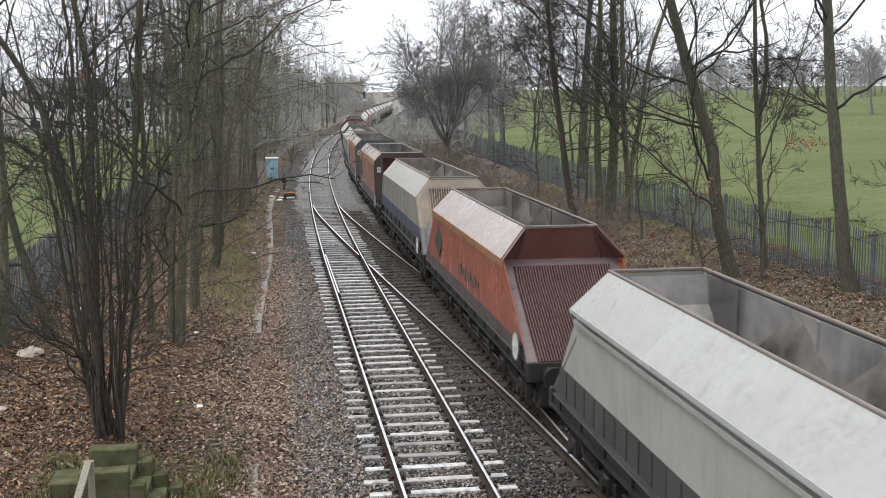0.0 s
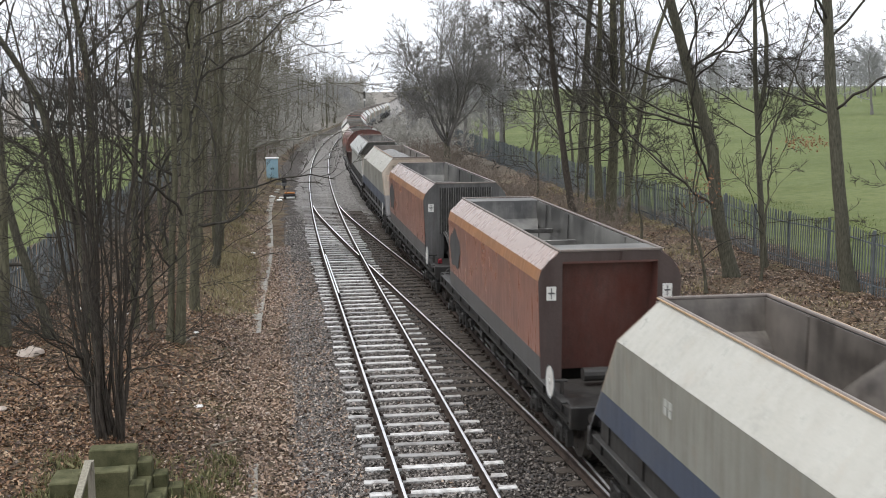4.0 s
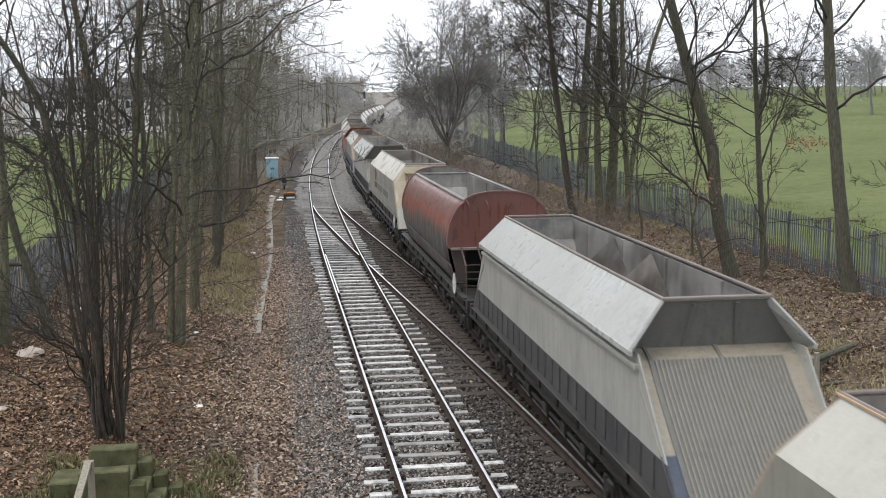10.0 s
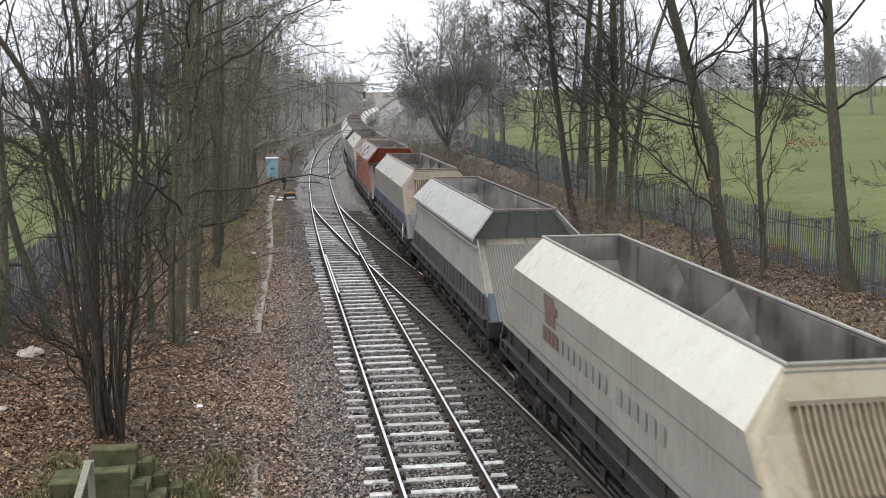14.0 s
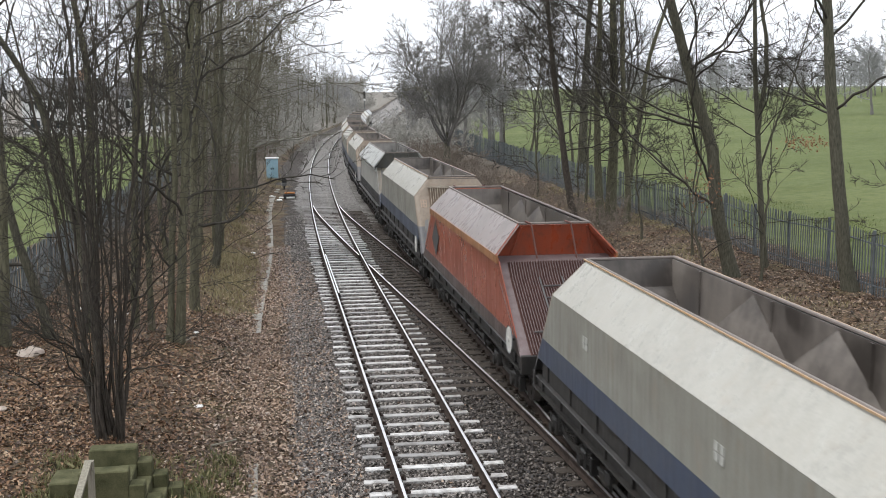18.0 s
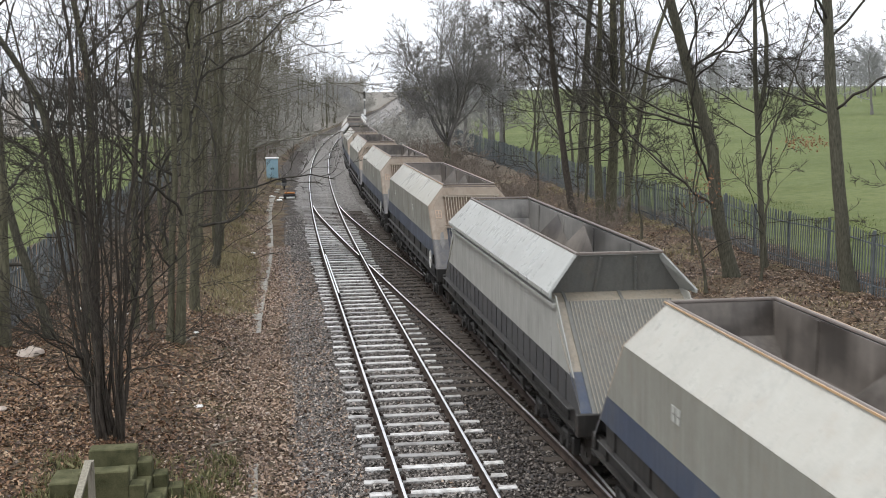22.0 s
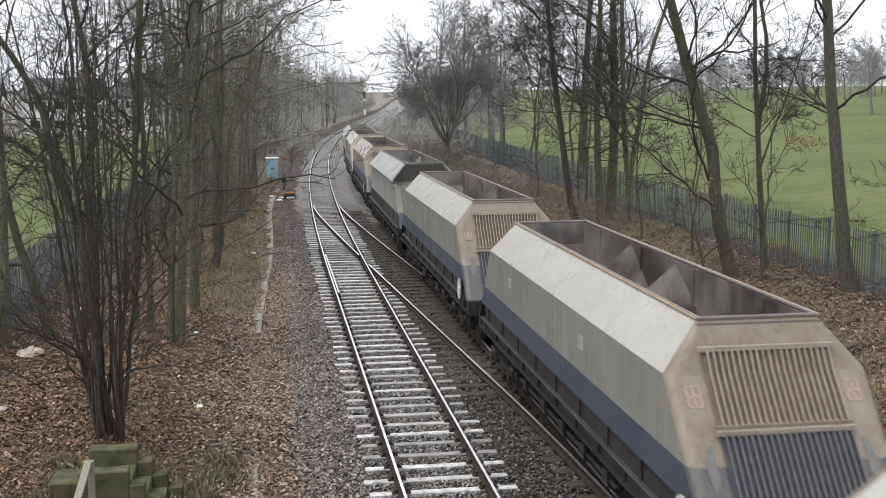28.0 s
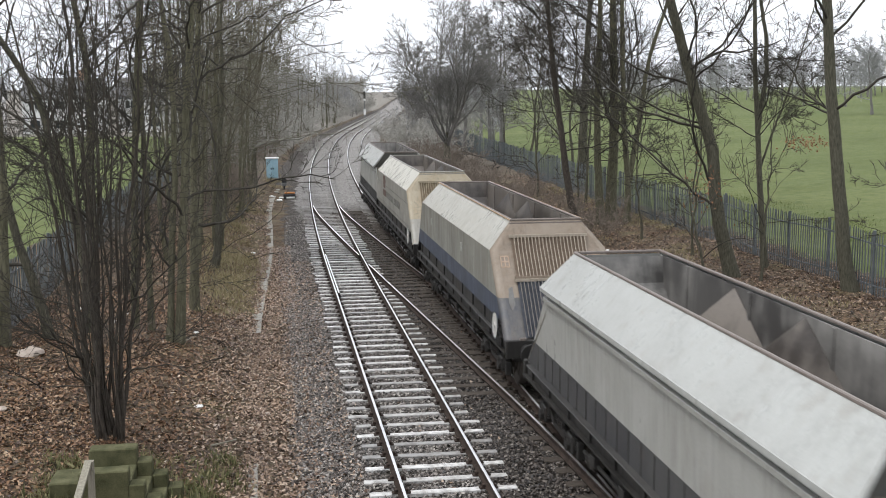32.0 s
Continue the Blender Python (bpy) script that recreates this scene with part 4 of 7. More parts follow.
            for k, (y0, y1, z0, z1) in enumerate(((2.30, 3.00, 2.42, 2.66), (2.16, 3.06, 2.66, 2.80), (2.38, 3.10, 2.80, 2.94), (2.10, 2.32, 2.08, 2.34), (2.38, 2.60, 2.08, 2.34), (2.66, 2.88, 2.08, 2.34), (2.94, 3.16, 2.08, 2.34))):
                box(bm, x - 0.006, x + 0.006, y0, y1, z0, z1)
            part("side_emblem", bm, M_LOGO, wagon, "dark plain emblem above a bar of letters")
            bm = bmesh.new()
            for k in range(15):
                if k != 8:
                    box(bm, x - 0.005, x + 0.005, 1.75 - 0.36 * k, 1.97 - 0.36 * k, 2.08, 2.34)
            part("side_lettering", bm, M_FADED, wagon, "faded row of plain bars")
    underframe(wagon, 7.22, 1.595)
    handwheel(wagon, -6.62)
    return wagon


def overhang_wagon(label, colour, slope_mat, end_mat, sheet_mat, skirt, inner, ribs=0, edge=None, half=5.35, scrawl=True):
    """A bogie hopper whose upper slopes overhang the sides; a deep plate under the rim, then a sheet that runs out to the buffers."""
    wagon = thing("hopper_wagon", label, "hopper wagon", "wagons of the stone train")
    a, w, zr, zs, zb = 0.80, 1.38, 3.66, 3.00, 1.22
    lr, ls, lb = half, half + 0.30, 7.25
    band = 1.54 if ribs else 1.74
    ins = 0.10 if not ribs else 0.02
    for s in (-1, 1):
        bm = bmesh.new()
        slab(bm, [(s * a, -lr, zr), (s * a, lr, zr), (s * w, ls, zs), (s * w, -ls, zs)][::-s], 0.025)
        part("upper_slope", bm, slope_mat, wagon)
        bm = bmesh.new()
        box(bm, s * (w - 0.02) - 0.022, s * (w - 0.02) + 0.022, -ls, ls, zs - (0.07 if not ribs else 0.17), zs + 0.012, 0.006)
        part("edge_strip", bm, edge or slope_mat, wagon)
        x1, x2 = w - ins - 0.03, w - ins - 0.06
        l1, l2 = ls - 0.05, 0.0
        fb = (zs - 0.06 - band) / (zs - 0.06 - zb)
        lm = l1 + (lb - l1) * fb
        bm = bmesh.new()
        slab(bm, [(s * x1, -l1, zs - 0.05), (s * x1, l1, zs - 0.05), (s * x2, lm, band), (s * x2, -lm, band)][::-s], 0.02)
        if not ribs:
            box(bm, s * (x1 + 0.02) - 0.05, s * (x1 + 0.02) + 0.05, -l1 - 0.05, l1 + 0.05, zs - 0.26, zs - 0.18, 0.01)
        part("side_plate", bm, colour, wagon)
        bm = bmesh.new()
        slab(bm, [(s * (x2 + 0.003), -lm, band), (s * (x2 + 0.003), lm, band), (s * x2, lb, zb), (s * x2, -lb, zb)][::-s], 0.02)
        part("side_skirt", bm, skirt, wagon)
        e = s
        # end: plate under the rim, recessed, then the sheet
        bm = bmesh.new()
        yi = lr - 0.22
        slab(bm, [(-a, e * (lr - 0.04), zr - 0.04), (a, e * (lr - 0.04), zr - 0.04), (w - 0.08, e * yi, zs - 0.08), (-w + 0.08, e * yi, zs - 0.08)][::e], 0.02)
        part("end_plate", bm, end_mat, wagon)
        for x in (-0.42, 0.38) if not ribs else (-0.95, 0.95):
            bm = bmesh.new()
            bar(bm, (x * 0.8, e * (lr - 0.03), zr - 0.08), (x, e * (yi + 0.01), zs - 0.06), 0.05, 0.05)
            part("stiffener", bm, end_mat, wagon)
        steps = [(yi, zs - 0.08), (yi + 0.28, zs - 0.20), (yi + 0.62, zs - 0.52), (lb, zb + 0.02)]
        for (y0, z0), (y1, z1) in zip(steps, steps[1:]):
            bm = bmesh.new()
            slab(bm, [(-x1, e * y0, z0), (x1, e * y0, z0), (x2, e * y1, z1), (-x2, e * y1, z1)][::e], 0.02)
            part("end_sheet", bm, sheet_mat, wagon)
        (y0, z0), (y1, z1) = steps[-2:]
        if ribs:
            bm = bmesh.new()
            (ym, zm) = steps[1]
            corrugation(bm, (-1.08 * e, e * (ym + 0.015), zm + 0.015), (1.08 * e, e * (ym + 0.015), zm + 0.015), (-1.08 * e, e * (y0 + 0.015), z0 + 0.01), (1.08 * e, e * (y0 + 0.015), z0 + 0.01), ribs, -0.045)
            corrugation(bm, (-1.08 * e, e * (y0 + 0.015), z0 + 0.01), (1.08 * e, e * (y0 + 0.015), z0 + 0.01), (-1.08 * e, e * (y1 + 0.015), z1 + 0.01), (1.08 * e, e * (y1 + 0.015), z1 + 0.01), ribs, -0.045)
            part("corrugated_cover", bm, sheet_mat, wagon).data.materials.append(M_GAP_RED)
        else:
            bm = bmesh.new()
            for (ya, za), (yb, zb2) in zip(steps[1:-1], steps[2:]):
                corrugation(bm, (-0.98 * e, e * (ya + 0.012), za + 0.008), (0.98 * e, e * (ya + 0.012), za + 0.008), (-0.98 * e, e * (yb + 0.012), zb2 + 0.008), (0.98 * e, e * (yb + 0.012), zb2 + 0.008), 30, -0.02)
            part("ribbed_liner", bm, sheet_mat, wagon).data.materials.append(M_GREY_DARK)
            for t in (-1, 1):
                (ya, za), (yb, zb2) = steps[-2:]
                g = 0.55
                ym2, zm2 = ya + (yb - ya) * g, za + (zb2 - za) * g
                bm = bmesh.new()
                slab(bm, [(t * x1 * 0.995, e * (ym2 + 0.004), zm2 + 0.004), (t * 1.02, e * (ym2 + 0.004), zm2 + 0.004), (t * 1.02, e * (yb + 0.004), zb2 + 0.004), (t * x2, e * (yb + 0.004), zb2 + 0.004)][::-t * e], 0.005)
                part("corner_patch", bm, M_NAVY, wagon, "worn navy corner patch")
            for x in (-1.0, 0.05):
                bm = bmesh.new()
                for (ya, za), (yb, zb2) in zip(steps[:-1], steps[1:]):
                    bar(bm, (x, e * (ya + 0.01), za + 0.01), (x, e * (yb + 0.01), zb2 + 0.01), 0.05, 0.03)
                part("sheet_seam", bm, end_mat, wagon)
        # cheek that closes the side between slope and sheet
        for t in (-1, 1):
            bm = bmesh.new()
            slab(bm, [(t * (x1 - 0.005), e * l1, zs - 0.06), (t * (x1 - 0.005), e * steps[2][0], steps[2][1]), (t * (x1 - 0.005), e * yi, zs - 0.06)][::-t * e], 0.02)
            part("cheek", bm, colour, wagon)
            bm = bmesh.new()
            slab(bm, [(t * a, e * (lr + 0.002), zr), (t * w, e * (ls + 0.002), zs), (t * (w - 0.09), e * (yi + 0.02), zs - 0.08), (t * (a - 0.02), e * (lr - 0.1), zr - 0.1)], 0.03)
            part("mitre_plate", bm, slope_mat if not ribs else end_mat, wagon)
        if ribs and not scrawl:
            for x in (-0.55, 0.35):
                bm = bmesh.new()
                rod(bm, (x - 0.12, e * lr, zr + 0.05), (x, e * (lr + 0.08), zr), 0.022, 6)
                rod(bm, (x, e * (lr + 0.08), zr), (x + 0.12, e * (yi + 0.4), zs - 0.1), 0.022, 6)
                part("grab_rod", bm, M_MAROON, wagon)
            bm = bmesh.new()
            f = lambda k: (e * (y0 + (y1 - y0) * k + 0.09), z0 + (z1 - z0) * k + 0.05)
            for x in (-0.45, 0.05):
                rod(bm, (x, *f(0.0)), (x, *f(0.98)), 0.02, 6)
            for k in range(6):
                q = 0.12 + 0.16 * k
                rod(bm, (-0.45, *f(q)), (0.05, *f(q)), 0.018, 6)
            rod(bm, (-0.9, *f(0.72)), (1.1, *f(0.72)), 0.02, 6)
            part("end_ladder", bm, M_SOOT, wagon)
    if ribs:
        for s in (-1, 1):
            bm = bmesh.new()
            x = s * (x1 + 0.002)
            slab(bm, [(x, 5.0, 2.1), (x, 4.3, 2.72), (x, 3.6, 2.25), (x, 4.2, 1.66)][::s], 0.006)
            part("side_patch", bm, M_SKIRT, wagon, "dark slate diamond patch")
            if not scrawl:
                continue
            for k in range(9):
                bm = bmesh.new()
                y = 0.6 - 0.34 * k + (0.05 if k % 2 else 0)
                box(bm, x - 0.003, x + 0.003, y, y + 0.2, 1.75 + 0.05 * (k % 3), 2.02 + 0.07 * (k % 2))
                part("paint_stroke", bm, M_LOGO, wagon, "faded paint stroke")
    rim_bars(wagon, a, lr, zr, M_RIM)
    lining(wagon, a - 0.05, lr - 0.34, zr - 0.02, inner, 2)
    for s in (-1, 1):
        for k in range(24 if not ribs else 0):
            bm = bmesh.new()
            y = -6.3 + 0.55 * k
            box(bm, s * (w - ins - 0.056) - 0.012, s * (w - ins - 0.056) + 0.012, y - 0.012, y + 0.012, zb, band - 0.02)
            part("skirt_rib", bm, M_LEDGE, wagon)
    underframe(wagon, 7.22)
    if ribs:
        handwheel(wagon, -6.7)
    return wagon


def cowled_wagon(label, recessed=False):
    """A bogie hopper with upright ends: corrugated with a curled apron over each headstock, or a deep open recess."""
    wagon = thing("hopper_wagon", label, "hopper wagon", "wagons of the stone train")
    a, w, zr, zs, zb, l = 0.98, 1.38, 3.64, 3.30, 1.22, 5.25
    for s in (-1, 1):
        bm = bmesh.new()
        slab(bm, [(s * a, -l, zr), (s * a, l, zr), (s * (w - 0.05), l, zs), (s * (w - 0.05), -l, zs)][::-s], 0.02)
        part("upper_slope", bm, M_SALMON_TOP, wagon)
        bm = bmesh.new()
        slab(bm, [(s * (w - 0.05), -l, zs), (s * (w - 0.05), l, zs), (s * w, l, zs - 0.22), (s * w, -l, zs - 0.22)][::-s], 0.02)
        part("edge_strip", bm, M_OCHRE, wagon, "ochre yellow edge strip")
        bm = bmesh.new()
        slab(bm, [(s * w, -l, zs - 0.22), (s * w, l, zs - 0.22), (s * (w - 0.04), l, 1.66), (s * (w - 0.04), -l, 1.66)][::-s], 0.02)
        part("side_plate", bm, M_BROWN, wagon)
        bm = bmesh.new()
        slab(bm, [(s * (w - 0.038), -l, 1.66), (s * (w - 0.038), l, 1.66), (s * (w - 0.06), l, zb), (s * (w - 0.06), -l, zb)][::-s], 0.02)
        part("side_skirt", bm, M_SOOT, wagon)
        e = s
        bm = bmesh.new()
        y = e * (l + 0.012)
        rim_pts = [(-w + 0.07, zb), (w - 0.07, zb), (w, zs - 0.22), (w - 0.05, zs - 0.05), (w - 0.2, zs + 0.16), (a, zr), (-a, zr), (-w + 0.2, zs + 0.16), (-w + 0.05, zs - 0.05), (-w, zs - 0.22)]
        hole = 0.72
        if recessed:
            for t in (-1, 1):
                slab(bm, [(t * 0.92, y, zb), (t * (w - 0.07), y, zb), (t * w, y, zs - 0.22), (t * (w - 0.05), y, zs - 0.05), (t * (w - 0.2), y, zs + 0.16), (t * 0.92, y, zr - 0.02)][::-t * e], 0.04)
            slab(bm, [(-0.92, y, zr - 0.20), (0.92, y, zr - 0.20), (0.92, y, zr), (-0.92, y, zr)][::-e], 0.04)
            part("end_frame", bm, M_OXIDE, wagon)
            bm = bmesh.new()
            slab(bm, [(-0.92, e * (l - 0.25), zr - 0.22), (0.92, e * (l - 0.25), zr - 0.22), (0.92, e * (l - 0.75), zb), (-0.92, e * (l - 0.75), zb)][::e], 0.03)
            part("recess_back", bm, M_MAROON, wagon, "dark red recessed end sheet")
            for t in (-1, 1):
                bm = bmesh.new()
                box(bm, t * 0.93 - 0.015, t * 0.93 + 0.015, min(e * (l - 0.8), e * l), max(e * (l - 0.8), e * l), zb, zr - 0.2)
                part("recess_cheek", bm, M_MAROON, wagon)
            bm = bmesh.new()
            box(bm, -0.93, 0.93, min(e * (l - 0.3), e * l), max(e * (l - 0.3), e * l), zr - 0.24, zr - 0.2)
            part("recess_head", bm, M_MAROON, wagon)
        else:
            slab(bm, [(x, y, z) for x, z in [(-w + 0.07, 1.95), (w - 0.07, 1.95)] + rim_pts[2:]][::-e], 0.03)
            for t in (-1, 1):
                slab(bm, [(t * hole, y, zb), (t * (w - 0.07), y, zb), (t * (w - 0.07), y, 1.95), (t * hole, y, 1.95)][::-t * e], 0.03)
            part("end_plate", bm, M_SOOT, wagon)
            bm = bmesh.new()
            corrugation(bm, (-0.85 * e, y + e * 0.01, zr - 0.14), (0.85 * e, y + e * 0.01, zr - 0.14), (-0.85 * e, y + e * 0.01, 2.0), (0.85 * e, y + e * 0.01, 2.0), 22, -0.035)
            part("corrugated_panel", bm, M_SOOT_RIB, wagon).data.materials.append(M_GAP_BLACK)
            bm = bmesh.new()
            prof = [(l + 0.03, 2.06), (l + 0.55, 1.98), (l + 1.05, 1.84), (l + 1.45, 1.60), (l + 1.66, 1.28), (l + 1.68, 0.95)]
            for (y0, z0), (y1, z1) in zip(prof, prof[1:]):
                corrugation(bm, (-0.75 * e, e * y0, z0), (0.75 * e, e * y0, z0), (-0.75 * e, e * y1, z1), (0.75 * e, e * y1, z1), 15, -0.035)
            part("curled_apron", bm, M_SOOT_RIB, wagon, "black ribbed apron curling down").data.materials.append(M_GAP_BLACK)
            bm = bmesh.new()
            box(bm, -hole, hole, e * (l - 0.9) - 0.02, e * (l - 0.9) + 0.02, zb, 1.95)
            part("inner_bulkhead", bm, M_SOOT, wagon)
        bm = bmesh.new()
        box(bm, -1.3, 1.3, min(e * l, e * 7.2), max(e * l, e * 7.2), 1.16, 1.21)
        rod(bm, (-0.65, e * (l + 0.5), 1.42), (0.65, e * (l + 0.5), 1.42), 0.13, 12)
        part("end_platform", bm, M_FRAME, wagon)
        for x in (-1.22, 1.02):
            bm = bmesh.new()
            box(bm, x, x + 0.18, y - 0.006 + e * 0.006, y + 0.006 + e * 0.006, 2.72, 2.98)
            pl = part("label_plate", bm, M_LABEL, wagon, "white label plate")
            bm = bmesh.new()
            box(bm, x + 0.03, x + 0.15, y + e * 0.012 - 0.004, y + e * 0.012 + 0.004, 2.84, 2.87)
            box(bm, x + 0.08, x + 0.10, y + e * 0.012 - 0.004, y + e * 0.012 + 0.004, 2.75, 2.95)
            part("label_bar", bm, M_SOOT, pl)
    for s in (-1, 1):
        bm = bmesh.new()
        x = s * (w - 0.012)
        ring = [(4.2 + (0.80 + 0.06 * math.sin(3 * q) + 0.05 * math.cos(8 * q)) * math.cos(q), 2.38 + (0.50 + 0.08 * math.sin(5 * q)) * math.sin(q)) for q in [2 * math.pi * k / 22 for k in range(22)]]
        slab(bm, [(x, y, z) for y, z in ring][::s], 0.008)
        part("side_patch", bm, M_SKIRT, wagon, "dark slate patch")
    rim_bars(wagon, a, l, zr, M_RIM)
    lining(wagon, a - 0.05, l - 0.85 if recessed else l - 0.05, zr, M_LINING_DARK, 1)
    for e in (-1, 1) if recessed else ():
        bm = bmesh.new()
        box(bm, -a, a, min(e * (l - 0.86), e * l), max(e * (l - 0.86), e * l), zr - 0.05, zr - 0.01)
        part("top_shelf", bm, M_LINING_DARK, wagon)
    for y in (-2.2, 0.4, 2.6):
        bm = bmesh.new()
        bar(bm, (-a + 0.06, y, zr - 0.62), (a - 0.06, y, zr - 0.62), 0.14, 0.10)
        part("cross_strut", bm, M_LINING_GREY, wagon, "pale steel cross strut")
    underframe(wagon, 7.22)
    handwheel(wagon, -6.35)
    if not recessed:
        bm = bmesh.new()
        box(bm, -1.08, -0.94, -6.42, -6.30, 1.21, 1.36, 0.02)
        part("tail_lamp", bm, M_LAMPRED, wagon, "small red lamp")
    return wagon


def barrel_wagon(label):
    """A bogie hopper with rolled, barrel-shaped sides and arched end plates."""
    wagon = thing("hopper_wagon", label, "hopper wagon", "wagons of the stone train")
    l, low = 5.22, 2.32
    # one rolled side: an arc from the rim down to the underframe
    sect = [(0.98 + 0.43 * math.sin(math.pi * u ** 0.85) ** 0.8 + 0.14 * u, 3.60 - 2.38 * u) for u in [k / 18 for k in range(19)]]
    for s in (-1, 1):
        for name, rows, mat in (("rolled_side", [p for p in sect if p[1] > 1.86], M_RED_SIDE), ("lower_side", [p for p in sect if p[1] < 2.0], M_OXIDE)):
            verts, faces = [], []
            for x, z in rows:
                for k in range(13):
                    verts.append((s * x, -l + 2 * l * k / 12, z))
            for j in range(len(rows) - 1):
                for k in range(12):
                    f = (j * 13 + k, j * 13 + k + 1, (j + 1) * 13 + k + 1, (j + 1) * 13 + k)
                    faces.append(f if s < 0 else f[::-1])
            ob = mesh_part(name, from_arrays(name, verts, faces), mat, wagon, smooth=True)
            solid = ob.modifiers.new("thickness", "SOLIDIFY")
            solid.thickness = 0.02
        e = s
        arch = [(1.0 * math.cos(t), 3.58 + 0.27 * math.sin(t)) for t in [math.pi * k / 16 for k in range(17)]]
        bm = bmesh.new()
        y = e * (l + 0.02)
        outline = [(x, z) for x, z in sect[1:] if z > low + 0.03] + [(1.40, low)]
        pts = [(x, y, z) for x, z in outline[::-1]] + [(x, y, z) for x, z in arch] + [(-x, y, z) for x, z in outline]
        slab(bm, pts[::-e], 0.04)
        part("end_plate", bm, M_RED, wagon)
        bm = bmesh.new()
        slab(bm, [(0.96 * x, y - e * 0.05, z - 0.02) for x, z in [(1.0, 2.9)] + arch + [(-1.0, 2.9)]][::e], 0.01)
        part("inner_arch", bm, M_LINING_DARK, wagon)
        bm = bmesh.new()
        loop = [Vector((x, y, z)) for x, z in outline[::-1]] + [Vector((x, y, z)) for x, z in arch] + [Vector((-x, y, z)) for x, z in outline]
        mid = Vector((0, y, 2.9))
        rings = []
        for p in loop:
            out = (p - mid).normalized() * 0.035
            rings.append([bm.verts.new(p + k * out + Vector((0, d, 0))) for k, d in ((0.0, -0.03), (1.0, -0.03), (1.0, 0.03), (0.0, 0.03))])
        for p, q2 in zip(rings, rings[1:]):
            for k in range(4):
                bm.faces.new((p[k], p[(k + 1) % 4], q2[(k + 1) % 4], q2[k]))
        part("end_flange", bm, M_RED_DUST, wagon)
        bm = bmesh.new()
        box(bm, -1.40, 1.40, min(y, y + e * 0.14), max(y, y + e * 0.14), low - 0.05, low + 0.02, 0.01)
        part("end_shelf", bm, M_RIM, wagon)
        for t in (-1, 1):
            bm = bmesh.new()
            slab(bm, [(t * 0.98, y, 1.22), (t * 1.16, y, 1.22), (t * 1.39, y, low - 0.05), (t * 0.98, y, low - 0.05)][::-t * e], 0.04)
            part("end_post", bm, M_OXIDE, wagon)
        bm = bmesh.new()
        slab(bm, [(-0.42, e * (l + 0.05), low - 0.05), (0.72, e * (l + 0.05), low - 0.05), (0.72, e * 6.85, 1.30), (-0.42, e * 6.85, 1.30)][::e], 0.03)
        part("chute_sheet", bm, M_RED_DUST, wagon, "red ribbed chute sheet")
        for k in range(5):
            bm = bmesh.new()
            x = -0.40 + 0.275 * k
            bar(bm, (x, e * (l + 0.06), low - 0.03), (x, e * 6.85, 1.33), 0.035, 0.035)
            part("chute_rib", bm, M_RED_DUST, wagon)
        bm = bmesh.new()
        box(bm, -1.3, 1.3, min(e * l, e * 7.2), max(e * l, e * 7.2), 1.16, 1.20)
        part("end_platform", bm, M_FRAME, wagon)
        bm = bmesh.new()
        box(bm, -0.95, 0.95, e * (l - 1.0) - 0.02, e * (l - 1.0) + 0.02, 1.2, low - 0.04)
        part("inner_bulkhead", bm, M_FRAME, wagon)
        for x in (-1.12, -0.66):
            bm = bmesh.new()
            rod(bm, (x, e * (l + 0.1), 2.35), (x, e * 6.15, 1.95), 0.024, 6)
            rod(bm, (x, e * 6.15, 1.95), (x, e * 6.2, 1.2), 0.024, 6)
            part("step_rail", bm, M_OXIDE, wagon)
        bm = bmesh.new()
        for x in (-0.52, -0.12):
            rod(bm, (x, e * 6.95, 1.18), (x, e * 6.9, 1.85), 0.022, 6)
        rod(bm, (-0.53, e * 6.9, 1.85), (-0.11, e * 6.9, 1.85), 0.022, 6)
        part("grab_hoop", bm, M_OXIDE, wagon)
        for k in range(4):
            bm = bmesh.new()
            rod(bm, (-1.12, e * (l + 0.3 + 0.05 * k), 1.3 + 0.2 * k), (-0.66, e * (l + 0.3 + 0.05 * k), 1.3 + 0.2 * k), 0.02, 6)
            part("step", bm, M_OXIDE, wagon)
        for x in (-0.95, -0.42):
            bm = bmesh.new()
            rod(bm, (x, e * (l + 0.02), 3.62), (x + 0.04, e * (l + 0.12), 3.5), 0.022, 6)
            rod(bm, (x + 0.04, e * (l + 0.12), 3.5), (x + 0.06, e * (l + 0.12), 2.9 if x < -0.6 else 3.35), 0.022, 6)
            part("grab_rod", bm, M_MAROON, wagon)
    rim_bars(wagon, 0.96, l - 0.1, 3.61, M_LINING_GREY, 0.12, 0.06)
    lining(wagon, 0.90, l - 0.12, 3.60, M_LINING_GREY, 1, 2.0, 2.1)
    underframe(wagon, 7.22)
    handwheel(wagon, -6.0)
    return wagon


def stone_load(wagon, a, l, z):
    """A heap of crushed stone inside a wagon, a little below the rim, uneven."""
    nx, ny = 9, 60
    verts, faces = [], []
    for j in range(ny + 1):
        for i in range(nx + 1):
            u, v = i / nx * 2 - 1, j / ny * 2 - 1
            h = z - 0.06 - 0.22 * u * u - 0.20 * max(u, 0.0) + 0.05 * math.cos(v * 9.0) - 0.35 * abs(v) ** 6 + 0.04 * noise.noise((u * 5, v * 30, 2))
            verts.append((u * a, v * l, h))
    w = nx + 1
    for j in range(ny):
        for i in range(nx):
            faces.append((j * w + i, j * w + i + 1, (j + 1) * w + i + 1, (j + 1) * w + i))
    ob = mesh_part("stone_load", from_arrays("stone_load", verts, faces), M_GRAVEL, wagon, "heaped grey crushed stone", True)
    return ob


WAGONS = []


